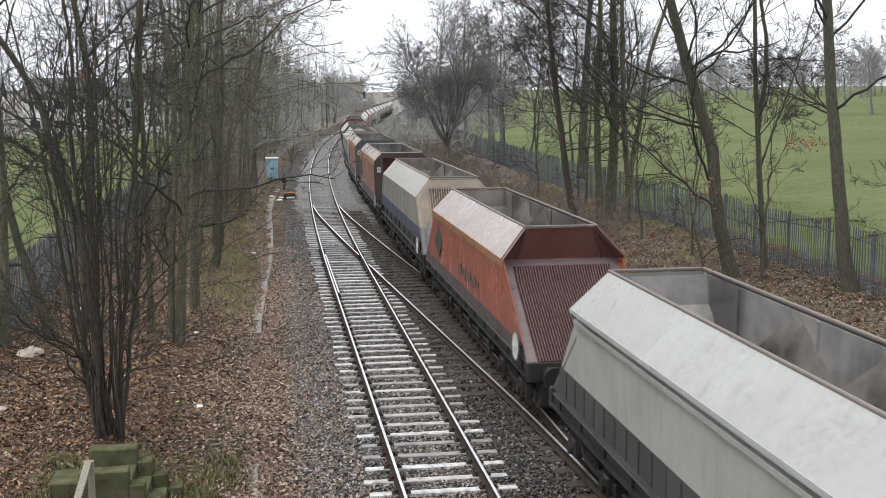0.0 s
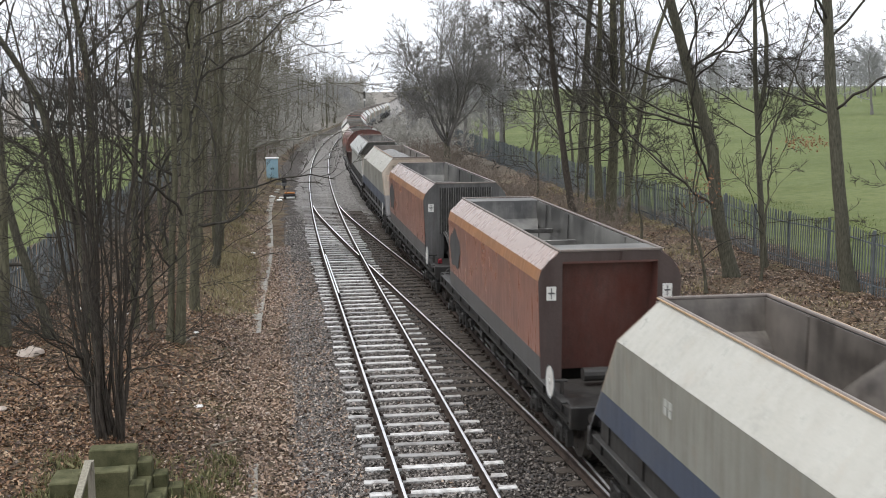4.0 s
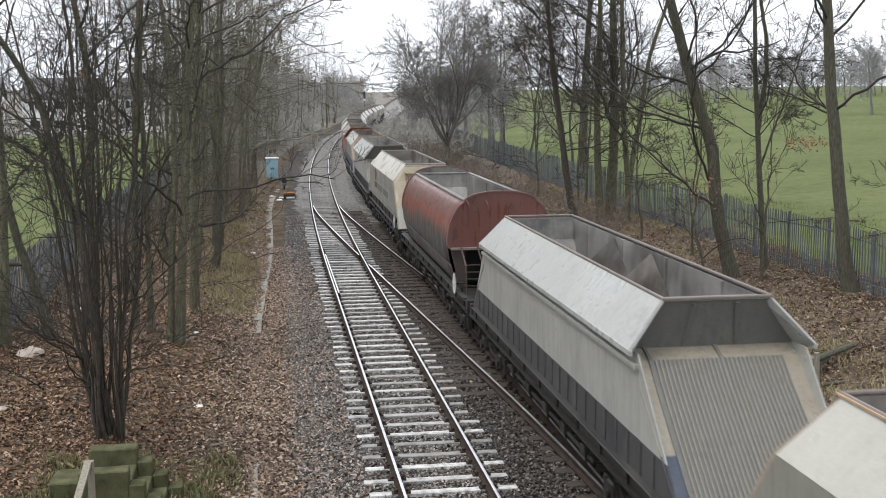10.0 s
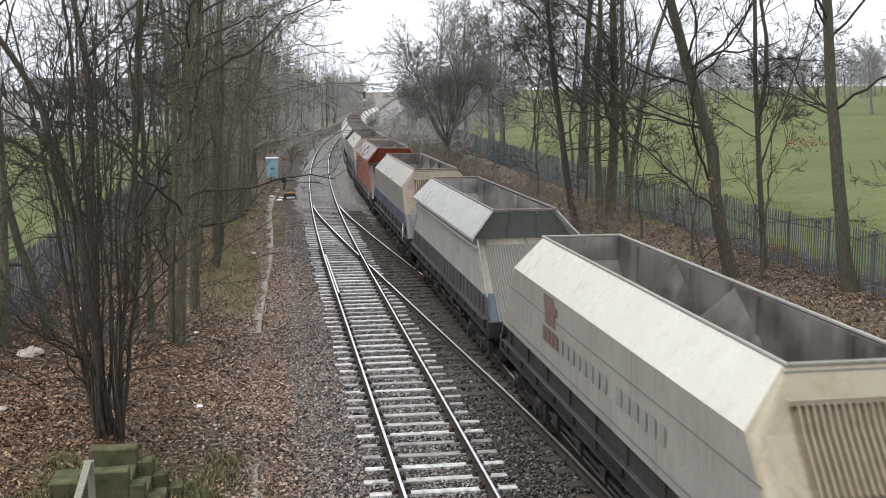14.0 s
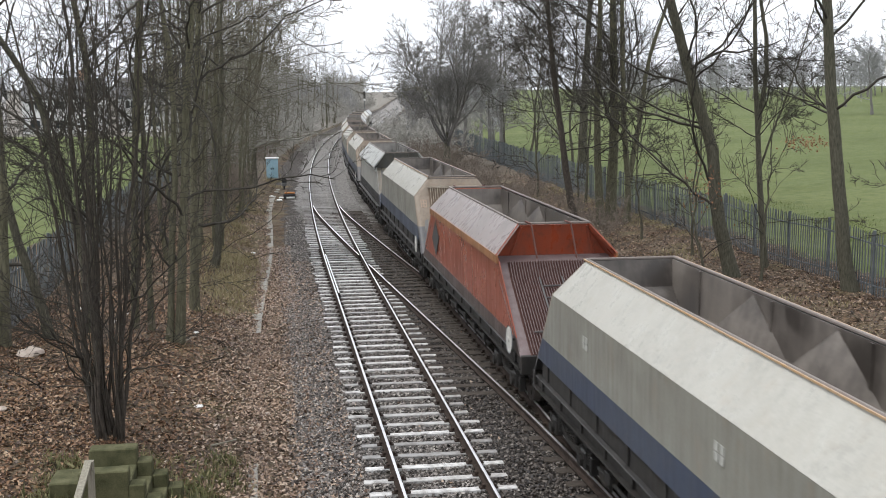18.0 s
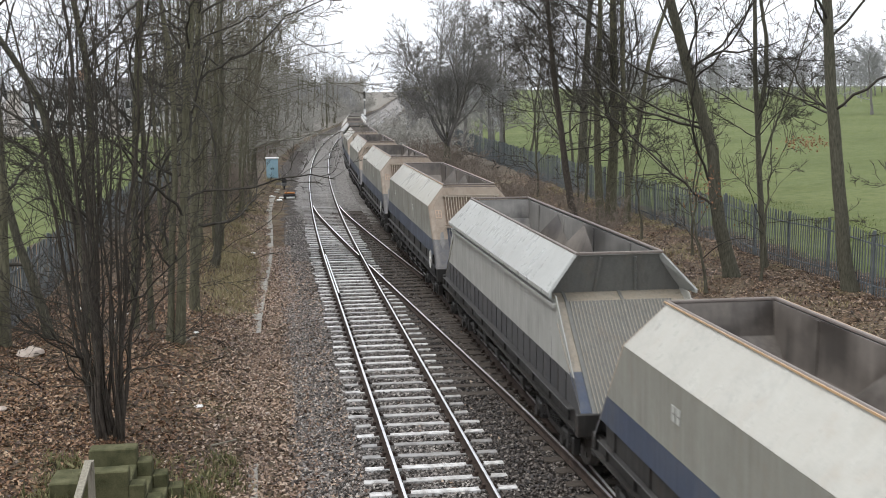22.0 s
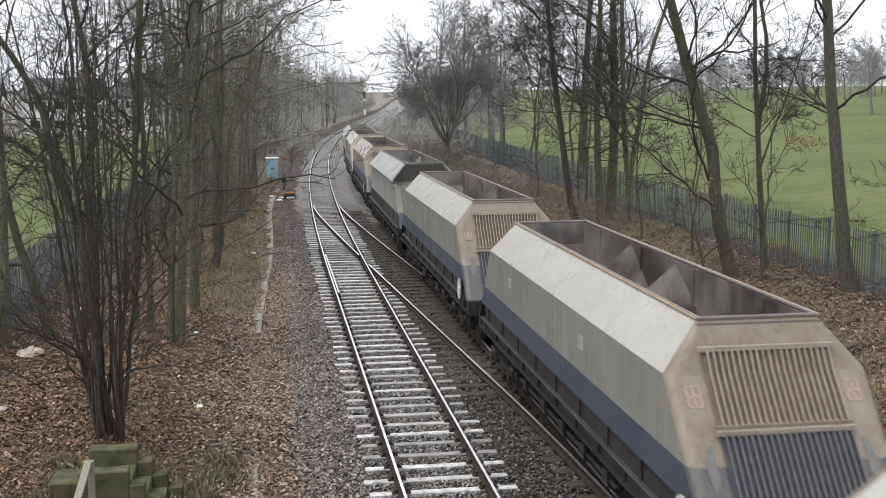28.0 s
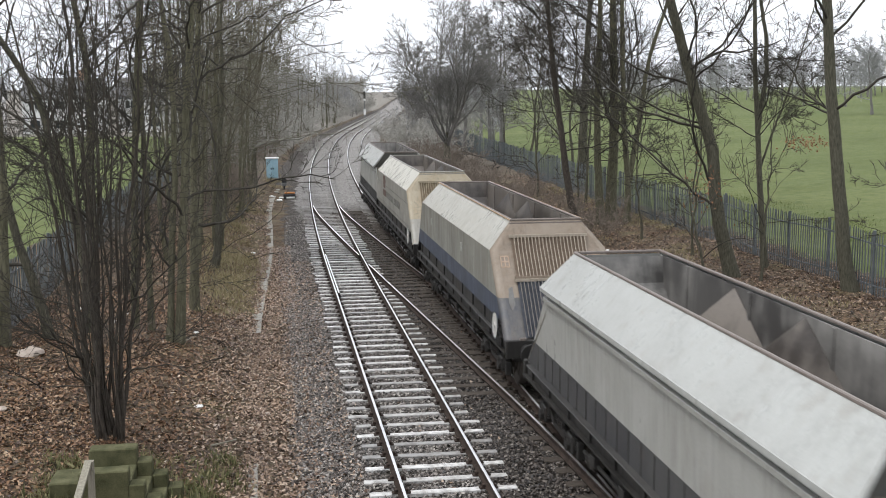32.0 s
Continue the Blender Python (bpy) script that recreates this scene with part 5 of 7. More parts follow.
def build_train():
    """Each wagon with how far along the line its middle stands at the start."""
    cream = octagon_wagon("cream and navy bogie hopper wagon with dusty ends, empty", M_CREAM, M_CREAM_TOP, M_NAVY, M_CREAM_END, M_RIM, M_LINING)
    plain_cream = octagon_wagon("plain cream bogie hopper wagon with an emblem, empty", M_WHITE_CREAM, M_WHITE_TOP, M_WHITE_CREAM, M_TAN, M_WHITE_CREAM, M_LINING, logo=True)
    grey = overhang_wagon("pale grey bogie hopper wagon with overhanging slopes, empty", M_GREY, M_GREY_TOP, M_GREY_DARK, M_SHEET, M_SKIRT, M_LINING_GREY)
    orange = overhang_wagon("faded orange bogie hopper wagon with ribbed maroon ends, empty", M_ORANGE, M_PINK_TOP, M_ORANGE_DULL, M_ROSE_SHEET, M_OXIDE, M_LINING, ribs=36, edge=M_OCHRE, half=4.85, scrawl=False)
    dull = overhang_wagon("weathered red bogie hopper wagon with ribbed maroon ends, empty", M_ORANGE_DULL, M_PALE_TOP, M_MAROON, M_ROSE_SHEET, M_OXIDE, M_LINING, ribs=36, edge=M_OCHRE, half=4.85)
    cowled = cowled_wagon("orange-brown bogie hopper wagon with sooty black ends, empty")
    recessed = cowled_wagon("orange-brown bogie hopper wagon with recessed maroon ends, empty", True)
    barrel = barrel_wagon("oxide red barrel-sided bogie hopper wagon, empty")
    loaded = copy_thing(cream, Matrix())
    tagged(loaded, "cream and navy bogie hopper wagon heaped with stone")
    stone_load(loaded, 0.74, 5.3, 3.62)
    order = [(grey, 12.0), (dull, 28.3), (cream, 43.35), (recessed, 58.95), (cowled, 74.6), (loaded, 89.1), (grey, 104.85), (barrel, 119.85), (plain_cream, 135.1), (grey, 151.0), (cream, 166.13),
             (orange, 181.75), (cream, 196.55), (grey, 212.0), (cream, 227.6), (cream, 243.4), (cream, 259.3), (cream, 275.4), (grey, 291.0), (cream, 307.2), (plain_cream, 322.8), (grey, 336.3)]
    used = set()
    for kind, at in order:
        wagon = kind if kind.name not in used else copy_thing(kind, Matrix())
        used.add(kind.name)
        WAGONS.append((wagon, at))


build_train()

SPEEDS = [(0.0, 8.45), (13.0, 8.5), (20.0, 8.6), (24.5, 8.8), (29.0, 9.1), (32.0, 9.2)]


def travelled(t):
    total = 0.0
    for (t0, v0), (t1, v1) in zip(SPEEDS, SPEEDS[1:]):
        if t > t0:
            u = min(t, t1)
            total += (u - t0) * (v0 + v0 + (v1 - v0) * (u - t0) / (t1 - t0)) / 2
    return total


def on_line(along):
    """The place and heading on the train's line at that distance along it."""
    reach = STRAIGHT - BEND
    full = (2 * CURVE) ** 2 * reach ** 3 / 6
    y = along
    for _ in range(4):
        u = min(max(y - BEND, 0.0), reach)
        y = along - (2 * CURVE) ** 2 * u ** 3 / 6
    if y > STRAIGHT:
        y = STRAIGHT + (along - STRAIGHT - full) * math.cos(heading(STRAIGHT))
    a = heading(y)
    return centre(y) + SPACING * math.cos(a), y - SPACING * math.sin(a), a


def motions():
    for wagon, at in WAGONS:
        rows = []
        for k in range(65):
            t = 0.5 * k
            u = at - travelled(t)
            x0, y0, _ = on_line(u - BOGIE_Y)
            x1, y1, _ = on_line(u + BOGIE_Y)
            a = math.atan2(x1 - x0, y1 - y0)
            rows.append((t, pose((x0 + x1) / 2, (y0 + y1) / 2, 0, 0, 0, -math.degrees(a))))
        walk(wagon, rows)
        for bogie in [c for c in wagon.children if c.name.startswith("bogie")]:
            for ws in [c for c in bogie.children if c.name.startswith("wheelset")]:
                base = ws.matrix_basis.translation.copy()
                # the wheels are keyed while the wagon is near enough for them to be made out
                turn, rows, last = 0.0, [], None
                for k in range(0, 401):
                    t = 0.08 * k
                    u = at - travelled(t)
                    if last is not None and -12 < u < 45:
                        turn += (last - u) / WHEEL_R
                        rows.append((t, Matrix.Translation(base) @ pose(0, 0, 0, math.degrees(turn), 0, 0)))
                    elif k in (0, 400):
                        rows.append((t, Matrix.Translation(base) @ pose(0, 0, 0, math.degrees(turn), 0, 0)))
                    last = u
                walk(ws, rows)
# ---- trees ----


def tubes(P, R, sides):
    """Tapered tubes along polylines P (count, points, 3) with radii R (count, points)."""
    N, n, _ = P.shape
    T = np.gradient(P, axis=1)
    T /= np.linalg.norm(T, axis=2, keepdims=True) + 1e-9
    ref = np.where(np.abs(T[..., 2:3]) > 0.9, np.array([1.0, 0, 0]), np.array([0, 0, 1.0]))
    U = np.cross(T, ref)
    U /= np.linalg.norm(U, axis=2, keepdims=True) + 1e-9
    W = np.cross(T, U)
    a = np.arange(sides) * 2 * np.pi / sides
    ring = P[:, :, None, :] + R[:, :, None, None] * (np.cos(a)[None, None, :, None] * U[:, :, None, :] + np.sin(a)[None, None, :, None] * W[:, :, None, :])
    verts = ring.reshape(-1, 3)
    i = np.arange(N)[:, None, None] * n * sides + np.arange(n - 1)[None, :, None] * sides
    j = np.arange(sides)[None, None, :]
    j2 = (j + 1) % sides
    faces = np.stack(np.broadcast_arrays(i + j, i + j2, i + sides + j2, i + sides + j), -1).reshape(-1, 4)
    return verts, faces


def sprout(rng, P, R, m, t0, t1, ratio, angle, nseg, up, wiggle, thin, shorten=0.5, rmin=0.003, droop=0.0, curl=0.10):
    """m children on each parent line: where they start, how long, how they bend; curl: how far each sweeps to one side."""
    N, n, _ = P.shape
    t = rng.uniform(t0, t1, (N, m))
    idx = t * (n - 1)
    lo = np.clip(idx.astype(int), 0, n - 2)
    f = (idx - lo)[..., None]
    rows = np.arange(N)[:, None]
    base = P[rows, lo] * (1 - f) + P[rows, lo + 1] * f
    rad = R[rows, lo] * (1 - f[..., 0]) + R[rows, lo + 1] * f[..., 0]
    d = P[rows, lo + 1] - P[rows, lo]
    d /= np.linalg.norm(d, axis=-1, keepdims=True) + 1e-9
    plen = np.linalg.norm(np.diff(P, axis=1), axis=2).sum(1)[:, None]
    length = plen * ratio * (1 - shorten * t) * rng.uniform(0.6, 1.25, (N, m))
    side = rng.normal(size=(N, m, 3))
    side -= (side * d).sum(-1, keepdims=True) * d
    side /= np.linalg.norm(side, axis=-1, keepdims=True) + 1e-9
    ang = np.radians(rng.uniform(angle[0], angle[1], (N, m)))[..., None]
    cur = np.cos(ang) * d + np.sin(ang) * side
    pts = [base]
    step = (length / nseg)[..., None]
    sweep = rng.normal(size=cur.shape)
    sweep *= curl * 5.0 / nseg / (np.linalg.norm(sweep, axis=-1, keepdims=True) + 1e-9)
    kink = np.zeros_like(cur)
    for k in range(nseg):
        kink = wiggle * rng.normal(size=cur.shape) - 0.45 * kink
        cur = cur + kink + sweep
        cur[..., 2] += up - droop * k
        cur /= np.linalg.norm(cur, axis=-1, keepdims=True)
        pts.append(pts[-1] + cur * step)
    Q = np.stack(pts, 2).reshape(N * m, nseg + 1, 3)
    r0 = np.maximum(rad * thin * rng.uniform(0.7, 1.0, (N, m)), rmin * 1.3).reshape(-1, 1)
    taper = np.linspace(1.0, 0.35, nseg + 1)[None, :]
    return Q, np.maximum(r0 * taper, rmin)


def trunk_line(rng, height, lean, n, wob):
    z = np.linspace(0, 1, n)
    x = lean[0] * z * height + np.cumsum(rng.normal(size=n)) * wob
    y = lean[1] * z * height + np.cumsum(rng.normal(size=n)) * wob
    x, y = x - x[0], y - y[0]
    return np.stack([x, y, z * height], -1)


def stack_meshes(parts_):
    vs, fs, base = [], [], 0
    for v, f in parts_:
        vs.append(v)
        fs.append(f + base)
        base += len(v)
    return np.concatenate(vs), np.concatenate(fs)


def tree_meshes(seed, stems, limbs, twigs, rmin=0.004):
    """Trunk and crown meshes. stems: (lines, radii); limbs, twigs: lists of settings for sprout."""
    rng = np.random.default_rng(seed)
    P, R = stems(rng)
    trunk = [tubes(P, R, 8)]
    crown = []
    lines = [(P, R)]
    for lv, sets in enumerate(limbs):
        Q, S = zip(*[sprout(rng, p, r, rmin=rmin, **sets) for p, r in lines])
        lines = list(zip(Q, S))
        for q, s in lines:
            crown.append(tubes(q, s, 5 if lv == 0 else 4))
    for sets in twigs:
        Q, S = zip(*[sprout(rng, p, r, rmin=rmin, **sets) for p, r in lines])
        lines = list(zip(Q, S))
        for q, s in lines:
            crown.append(tubes(q, s, 3))
    return stack_meshes(trunk), stack_meshes(crown)


def make_tree(name, label, meshes, bark, twig, m, category="tree", group=""):
    tree = thing(name, label, category, group, m=m)
    trunk = mesh_part("trunk" if category == "tree" else "growth", from_arrays("trunk", *meshes[0]), bark, tree, smooth=True)
    if category != "tree":
        tagged(trunk, kind="stuff")
    mesh_part("crown", from_arrays("crown", *meshes[1]), twig, tree)
    return tree


def shaped(stems_, n=36, wob=0.018):
    """Stems that follow (sideways, up) points and run on above them: each (points, foot x, foot y, height, radius at the foot, at the top)."""
    def stems(rng):
        P, R = [], []
        for pts, x0, z0, height, r0, r1 in stems_:
            z = np.linspace(z0, height, n)
            px, pz = np.array([p[0] for p in pts]), np.array([p[1] for p in pts])
            slope = (px[-1] - px[-2]) / (pz[-1] - pz[-2])
            x = np.where(z > pz[-1], px[-1] + slope * (z - pz[-1]) * 0.8, np.interp(z, pz, px))
            x[1:-1] = 0.25 * x[:-2] + 0.5 * x[1:-1] + 0.25 * x[2:]
            x = x0 + x + rng.normal(size=n) * wob * 0.4
            y = np.cumsum(rng.normal(size=n)) * wob
            P.append(np.stack([x, y - y[0], z], -1))
            u = (z - z0) / (height - z0)
            R.append(r0 + (r1 - r0) * u ** 0.9 + (0.35 * r0 * np.exp(-(z - z0) / 0.4) if z0 < 0.3 else 0.0))
        return np.stack(P), np.stack(R)
    return stems


def single(height, radius, lean, wob=0.05, n=14):
    def stems(rng):
        P = trunk_line(rng, height, lean, n, wob)[None]
        z = np.linspace(0, 1, n)
        R = radius * (1.0 - 0.78 * z) + radius * 0.35 * np.exp(-z * height / 0.35)
        return P, R[None]
    return stems


def coppice(count, height, radius, spread, splay, n=10, wob=0.06):
    def stems(rng):
        P, R = [], []
        for k in range(count):
            a = rng.uniform(0, 2 * np.pi)
            d = np.sqrt(rng.uniform(0, 1)) * spread
            h = height * rng.uniform(0.6, 1.1)
            lean = (np.cos(a) * splay * rng.uniform(0.2, 1.2), np.sin(a) * splay * rng.uniform(0.2, 1.2))
            line = trunk_line(rng, h, lean, n, wob)
            line[:, 0] += d * np.cos(a)
            line[:, 1] += d * np.sin(a)
            P.append(line)
            z = np.linspace(0, 1, n)
            R.append(radius * rng.uniform(0.45, 1.2) * (1 - 0.8 * z))
        return np.stack(P), np.stack(R)
    return stems


LIMB = dict(m=13, t0=0.25, t1=0.98, ratio=0.42, angle=(35, 70), nseg=7, up=0.06, wiggle=0.10, thin=0.5, shorten=0.55)
BRANCH = dict(m=7, t0=0.2, t1=1.0, ratio=0.45, angle=(25, 60), nseg=5, up=0.04, wiggle=0.12, thin=0.55)
TWIG = dict(m=6, t0=0.2, t1=1.0, ratio=0.45, angle=(20, 60), nseg=4, up=0.03, wiggle=0.14, thin=0.6)
SPRAY = dict(m=4, t0=0.3, t1=1.0, ratio=0.5, angle=(20, 55), nseg=3, up=0.02, wiggle=0.14, thin=0.7)


def on_ground(x, y, turn=0.0, scale=1.0, sink=0.08):
    return Matrix.Translation((x, y, ground_z(x, y) - sink)) @ Matrix.Rotation(turn, 4, "Z") @ Matrix.Scale(scale, 4)


def build_near_trees():
    # the large trunks before the fence on the far side of the line; each with the bends of its stem
    spread_limb = dict(m=16, t0=0.14, t1=0.97, ratio=0.36, angle=(40, 82), nseg=13, up=0.035, wiggle=0.17, thin=0.30, shorten=0.30, curl=0.14)
    fine = [dict(BRANCH, m=7, t0=0.12, ratio=0.56, angle=(20, 58), nseg=9, wiggle=0.11, thin=0.55, up=0.02, curl=0.08, shorten=0.65), dict(TWIG, m=6, t0=0.10, ratio=0.52, angle=(22, 58), nseg=6, wiggle=0.13, thin=0.6, up=0.015, curl=0.07, shorten=0.6), dict(SPRAY, m=4, t0=0.10, ratio=0.50, nseg=4, wiggle=0.13, angle=(22, 58), thin=0.6, curl=0.06)]
    rows = [(14.59, 31.3, [([(0, 0), (-0.25, 0.9), (-0.5, 2.8), (-0.71, 4.5), (-0.97, 6.2), (-1.2, 8.6)], 0, 0, 17.0, 0.235, 0.07)], 111, "tall grey-barked tree with bare branches", dict(m=18, t0=0.30, ratio=0.30), 0.0050, M_BARK),
            (12.45, 35.2, [([(0, 0), (-0.21, 0.8), (-0.58, 2.1), (-0.77, 3.4), (-0.79, 4.1), (-1.06, 5.1), (-1.38, 5.9), (-1.78, 7.1), (-2.36, 8.9)], 0, 0, 17.0, 0.26, 0.08)], 112, "leaning mossy tree with a knotted bare trunk", dict(m=24, t0=0.14, ratio=0.35), 0.0052, M_BARK),
            (14.07, 36.2, [([(0, 0), (-0.3, 2.4), (-0.39, 3.7), (-0.51, 5.3), (-0.62, 6.8), (-0.69, 9.0)], 0, 0, 15.0, 0.125, 0.035), ([(-0.45, 4.9), (-0.34, 5.9), (-0.2, 6.6), (-0.27, 7.9), (-0.46, 9.0)], 0, 4.9, 14.0, 0.09, 0.03),
                           ([(-0.36, 3.4), (-0.1, 4.3), (0.45, 5.7), (0.95, 7.4)], 0, 3.4, 9.5, 0.045, 0.015)], 13, "slender forked tree with bare branches", dict(m=14, t0=0.14, ratio=0.34), 0.0050, M_BARK),
            (11.34, 50.5, [([(0, 0), (-0.35, 1.6), (-0.58, 2.9), (-0.79, 4.5), (-1.08, 6.5), (-1.28, 8.3), (-1.51, 10.3)], 0, 0, 17.0, 0.19, 0.05)], 14, "dark leaning tree with long level branches", dict(m=28, t0=0.22, ratio=0.42), 0.0068, M_BARK_DARK),
            (17.63, 72.0, [([(0, 0), (0.01, 2.0), (0.06, 3.9), (0.1, 6.5), (0.25, 9.0)], 0, 0, 17.0, 0.36, 0.08)], 18, "thick bare tree behind a palisade fence", dict(m=16, t0=0.25, ratio=0.36), 0.009, M_BARK),
            (12.64, 51.0, [([(0, 0), (-0.14, 1.7), (-0.25, 3.3), (-0.31, 5.5), (-0.24, 8.1)], 0, 0, 18.0, 0.21, 0.05)], 15, "straight mossy tree beside a palisade fence", dict(m=22, t0=0.17, ratio=0.37), 0.0066, M_BARK_GREEN),
            (13.30, 51.5, [([(0, 0), (-0.05, 1.5), (0.06, 3.1), (0.1, 5.5), (-0.01, 8.2)], 0, 0, 19.0, 0.29, 0.07)], 16, "thick mossy tree beside a palisade fence", dict(m=24, t0=0.17, ratio=0.38), 0.0066, M_BARK_GREEN),
            (13.55, 50.0, [([(0, 0), (0.08, 1.7), (-0.09, 3.3), (-0.27, 5.4), (-0.37, 7.9)], 0, 0, 17.0, 0.17, 0.05), ([(0.06, 1.9), (0.27, 3.3), (0.57, 4.9), (0.69, 6.4), (0.96, 7.9), (1.66, 10.0)], 0, 1.9, 15.0, 0.14, 0.04)], 17, "forked mossy tree beside a palisade fence", dict(m=16, t0=0.14, ratio=0.38), 0.0066, M_BARK_GREEN)]
    for x, y, stems_, seed, label, sets, rmin, bark in rows:
        meshes = tree_meshes(seed, shaped(stems_), [dict(spread_limb, **sets), fine[0]], fine[1:], rmin)
        make_tree("tree", label, meshes, bark, M_TWIG, on_ground(x, y, sink=0.15), group="trees by the fence")
    # trees further along the fence, before and behind it
    mist = []
    for seed, h in ((95, 16.0), (96, 14.0)):
        meshes = tree_meshes(seed, single(h, 0.10, (0.05, 0.0), 0.12), [dict(spread_limb, m=24, thin=0.5, t0=0.10, ratio=0.40), dict(fine[0], m=8)], [dict(fine[1], nseg=4), dict(fine[2], nseg=2)], 0.0095)
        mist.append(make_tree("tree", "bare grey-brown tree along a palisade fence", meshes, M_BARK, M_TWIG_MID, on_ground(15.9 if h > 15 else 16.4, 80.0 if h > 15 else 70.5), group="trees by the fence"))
    for x, y, turn, k, sc in ((18.4, 100.0, 1.2, 1, 0.95), (22.5, 105.0, 4.0, 1, 0.9)):
        copy_thing(mist[k], on_ground(x, y, turn, sc))
    saplings = [(10.9, 33.6, 5.0, 0.055, (-0.22, 0.0), 19, 10), (12.9, 40.0, 6.5, 0.05, (0.05, 0.0), 22, 9), (12.6, 45.0, 6.0, 0.05, (-0.06, 0.0), 23, 9), (12.85, 33.9, 6.0, 0.05, (0.06, 0.0), 24, 10),
                (12.9, 56.0, 8.0, 0.06, (0.06, 0.0), 25, 12), (15.2, 30.2, 4.5, 0.04, (0.05, 0.0), 26, 9), (12.7, 64.0, 9.0, 0.07, (-0.08, 0.0), 27, 14), (14.0, 58.5, 10.0, 0.08, (0.05, 0.0), 28, 14)]
    for x, y, h, r, lean, seed, m in saplings:
        limb = dict(LIMB, m=m, t0=0.15, ratio=0.50, angle=(30, 80), nseg=8, up=0.02, wiggle=0.18, shorten=0.35, thin=0.5, curl=0.2)
        meshes = tree_meshes(seed, single(h, r, lean, 0.05), [limb, dict(BRANCH, m=6, wiggle=0.2, ratio=0.5, thin=0.6, curl=0.2)], [dict(TWIG, m=5, wiggle=0.22, thin=0.7, ratio=0.5, curl=0.2)], 0.006 if y < 42 else 0.008)
        make_tree("tree", "thin bare sapling on a leafy bank", meshes, M_BARK, M_TWIG, on_ground(x, y), group="trees by the fence")
    # the round-crowned tree down the line
    fork = dict(m=13, t0=0.55, t1=1.0, ratio=3.0, angle=(4, 50), nseg=13, up=0.055, wiggle=0.12, thin=0.60, shorten=0.1, curl=0.07)
    meshes = tree_meshes(21, single(2.3, 0.31, (0.03, 0), 0.02), [fork, dict(BRANCH, m=15, t0=0.26, ratio=0.44, angle=(25, 64), shorten=0.3, nseg=7, up=0.03, wiggle=0.14)], [dict(TWIG, m=11, ratio=0.50, wiggle=0.16), dict(SPRAY, m=6)], 0.0085)
    make_tree("tree", "round-crowned bare tree with a short forked trunk", meshes, M_BARK, M_TWIG_MID, on_ground(11.6, 91.0, 3.0, 1.42))
    # multi-stemmed growth on the near bank
    stem_limb = dict(m=7, t0=0.15, t1=1.0, ratio=0.40, angle=(20, 75), nseg=9, up=0.045, wiggle=0.15, thin=0.45, shorten=0.3, droop=0.010, curl=0.18)
    knot = [dict(BRANCH, m=5, ratio=0.55, nseg=7, wiggle=0.17, droop=0.008, curl=0.12), dict(TWIG, m=5, wiggle=0.18, ratio=0.55, nseg=5, curl=0.10)]
    spots = [(-5.75, 20.2, 22, 9.0, 0.040, 0.27, 0.14, 31), (-6.2, 41.0, 5, 12.5, 0.085, 0.8, 0.08, 34), (-5.3, 46.0, 6, 12.5, 0.085, 0.9, 0.09, 35),
             (-5.0, 58.0, 6, 13.0, 0.09, 1.1, 0.09, 37)]
    protos = []
    for x, y, c, h, r, spread, splay, seed in spots:
        low_limb = dict(stem_limb, m=6, t0=0.08, ratio=0.46, thin=0.55, angle=(22, 70), nseg=13, wiggle=0.20, droop=0.003, curl=0.16) if seed == 31 else stem_limb
        meshes = tree_meshes(seed, coppice(c, h, r, spread, splay), [low_limb, knot[0] if seed != 31 else dict(knot[0], m=5, thin=0.6)], [knot[1] if seed != 31 else dict(knot[1], m=4)], 0.0065 if seed != 31 else 0.0045)
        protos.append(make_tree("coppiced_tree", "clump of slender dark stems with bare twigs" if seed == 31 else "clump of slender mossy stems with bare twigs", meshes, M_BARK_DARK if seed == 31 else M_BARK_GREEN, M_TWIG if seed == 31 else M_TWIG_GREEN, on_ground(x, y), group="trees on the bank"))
    # single and forked trunks on the near bank, each with the bends of its stem
    arch = dict(m=11, t0=0.16, t1=0.98, ratio=0.42, angle=(35, 90), nseg=13, up=0.045, wiggle=0.19, thin=0.5, shorten=0.3, droop=0.003, curl=0.14)
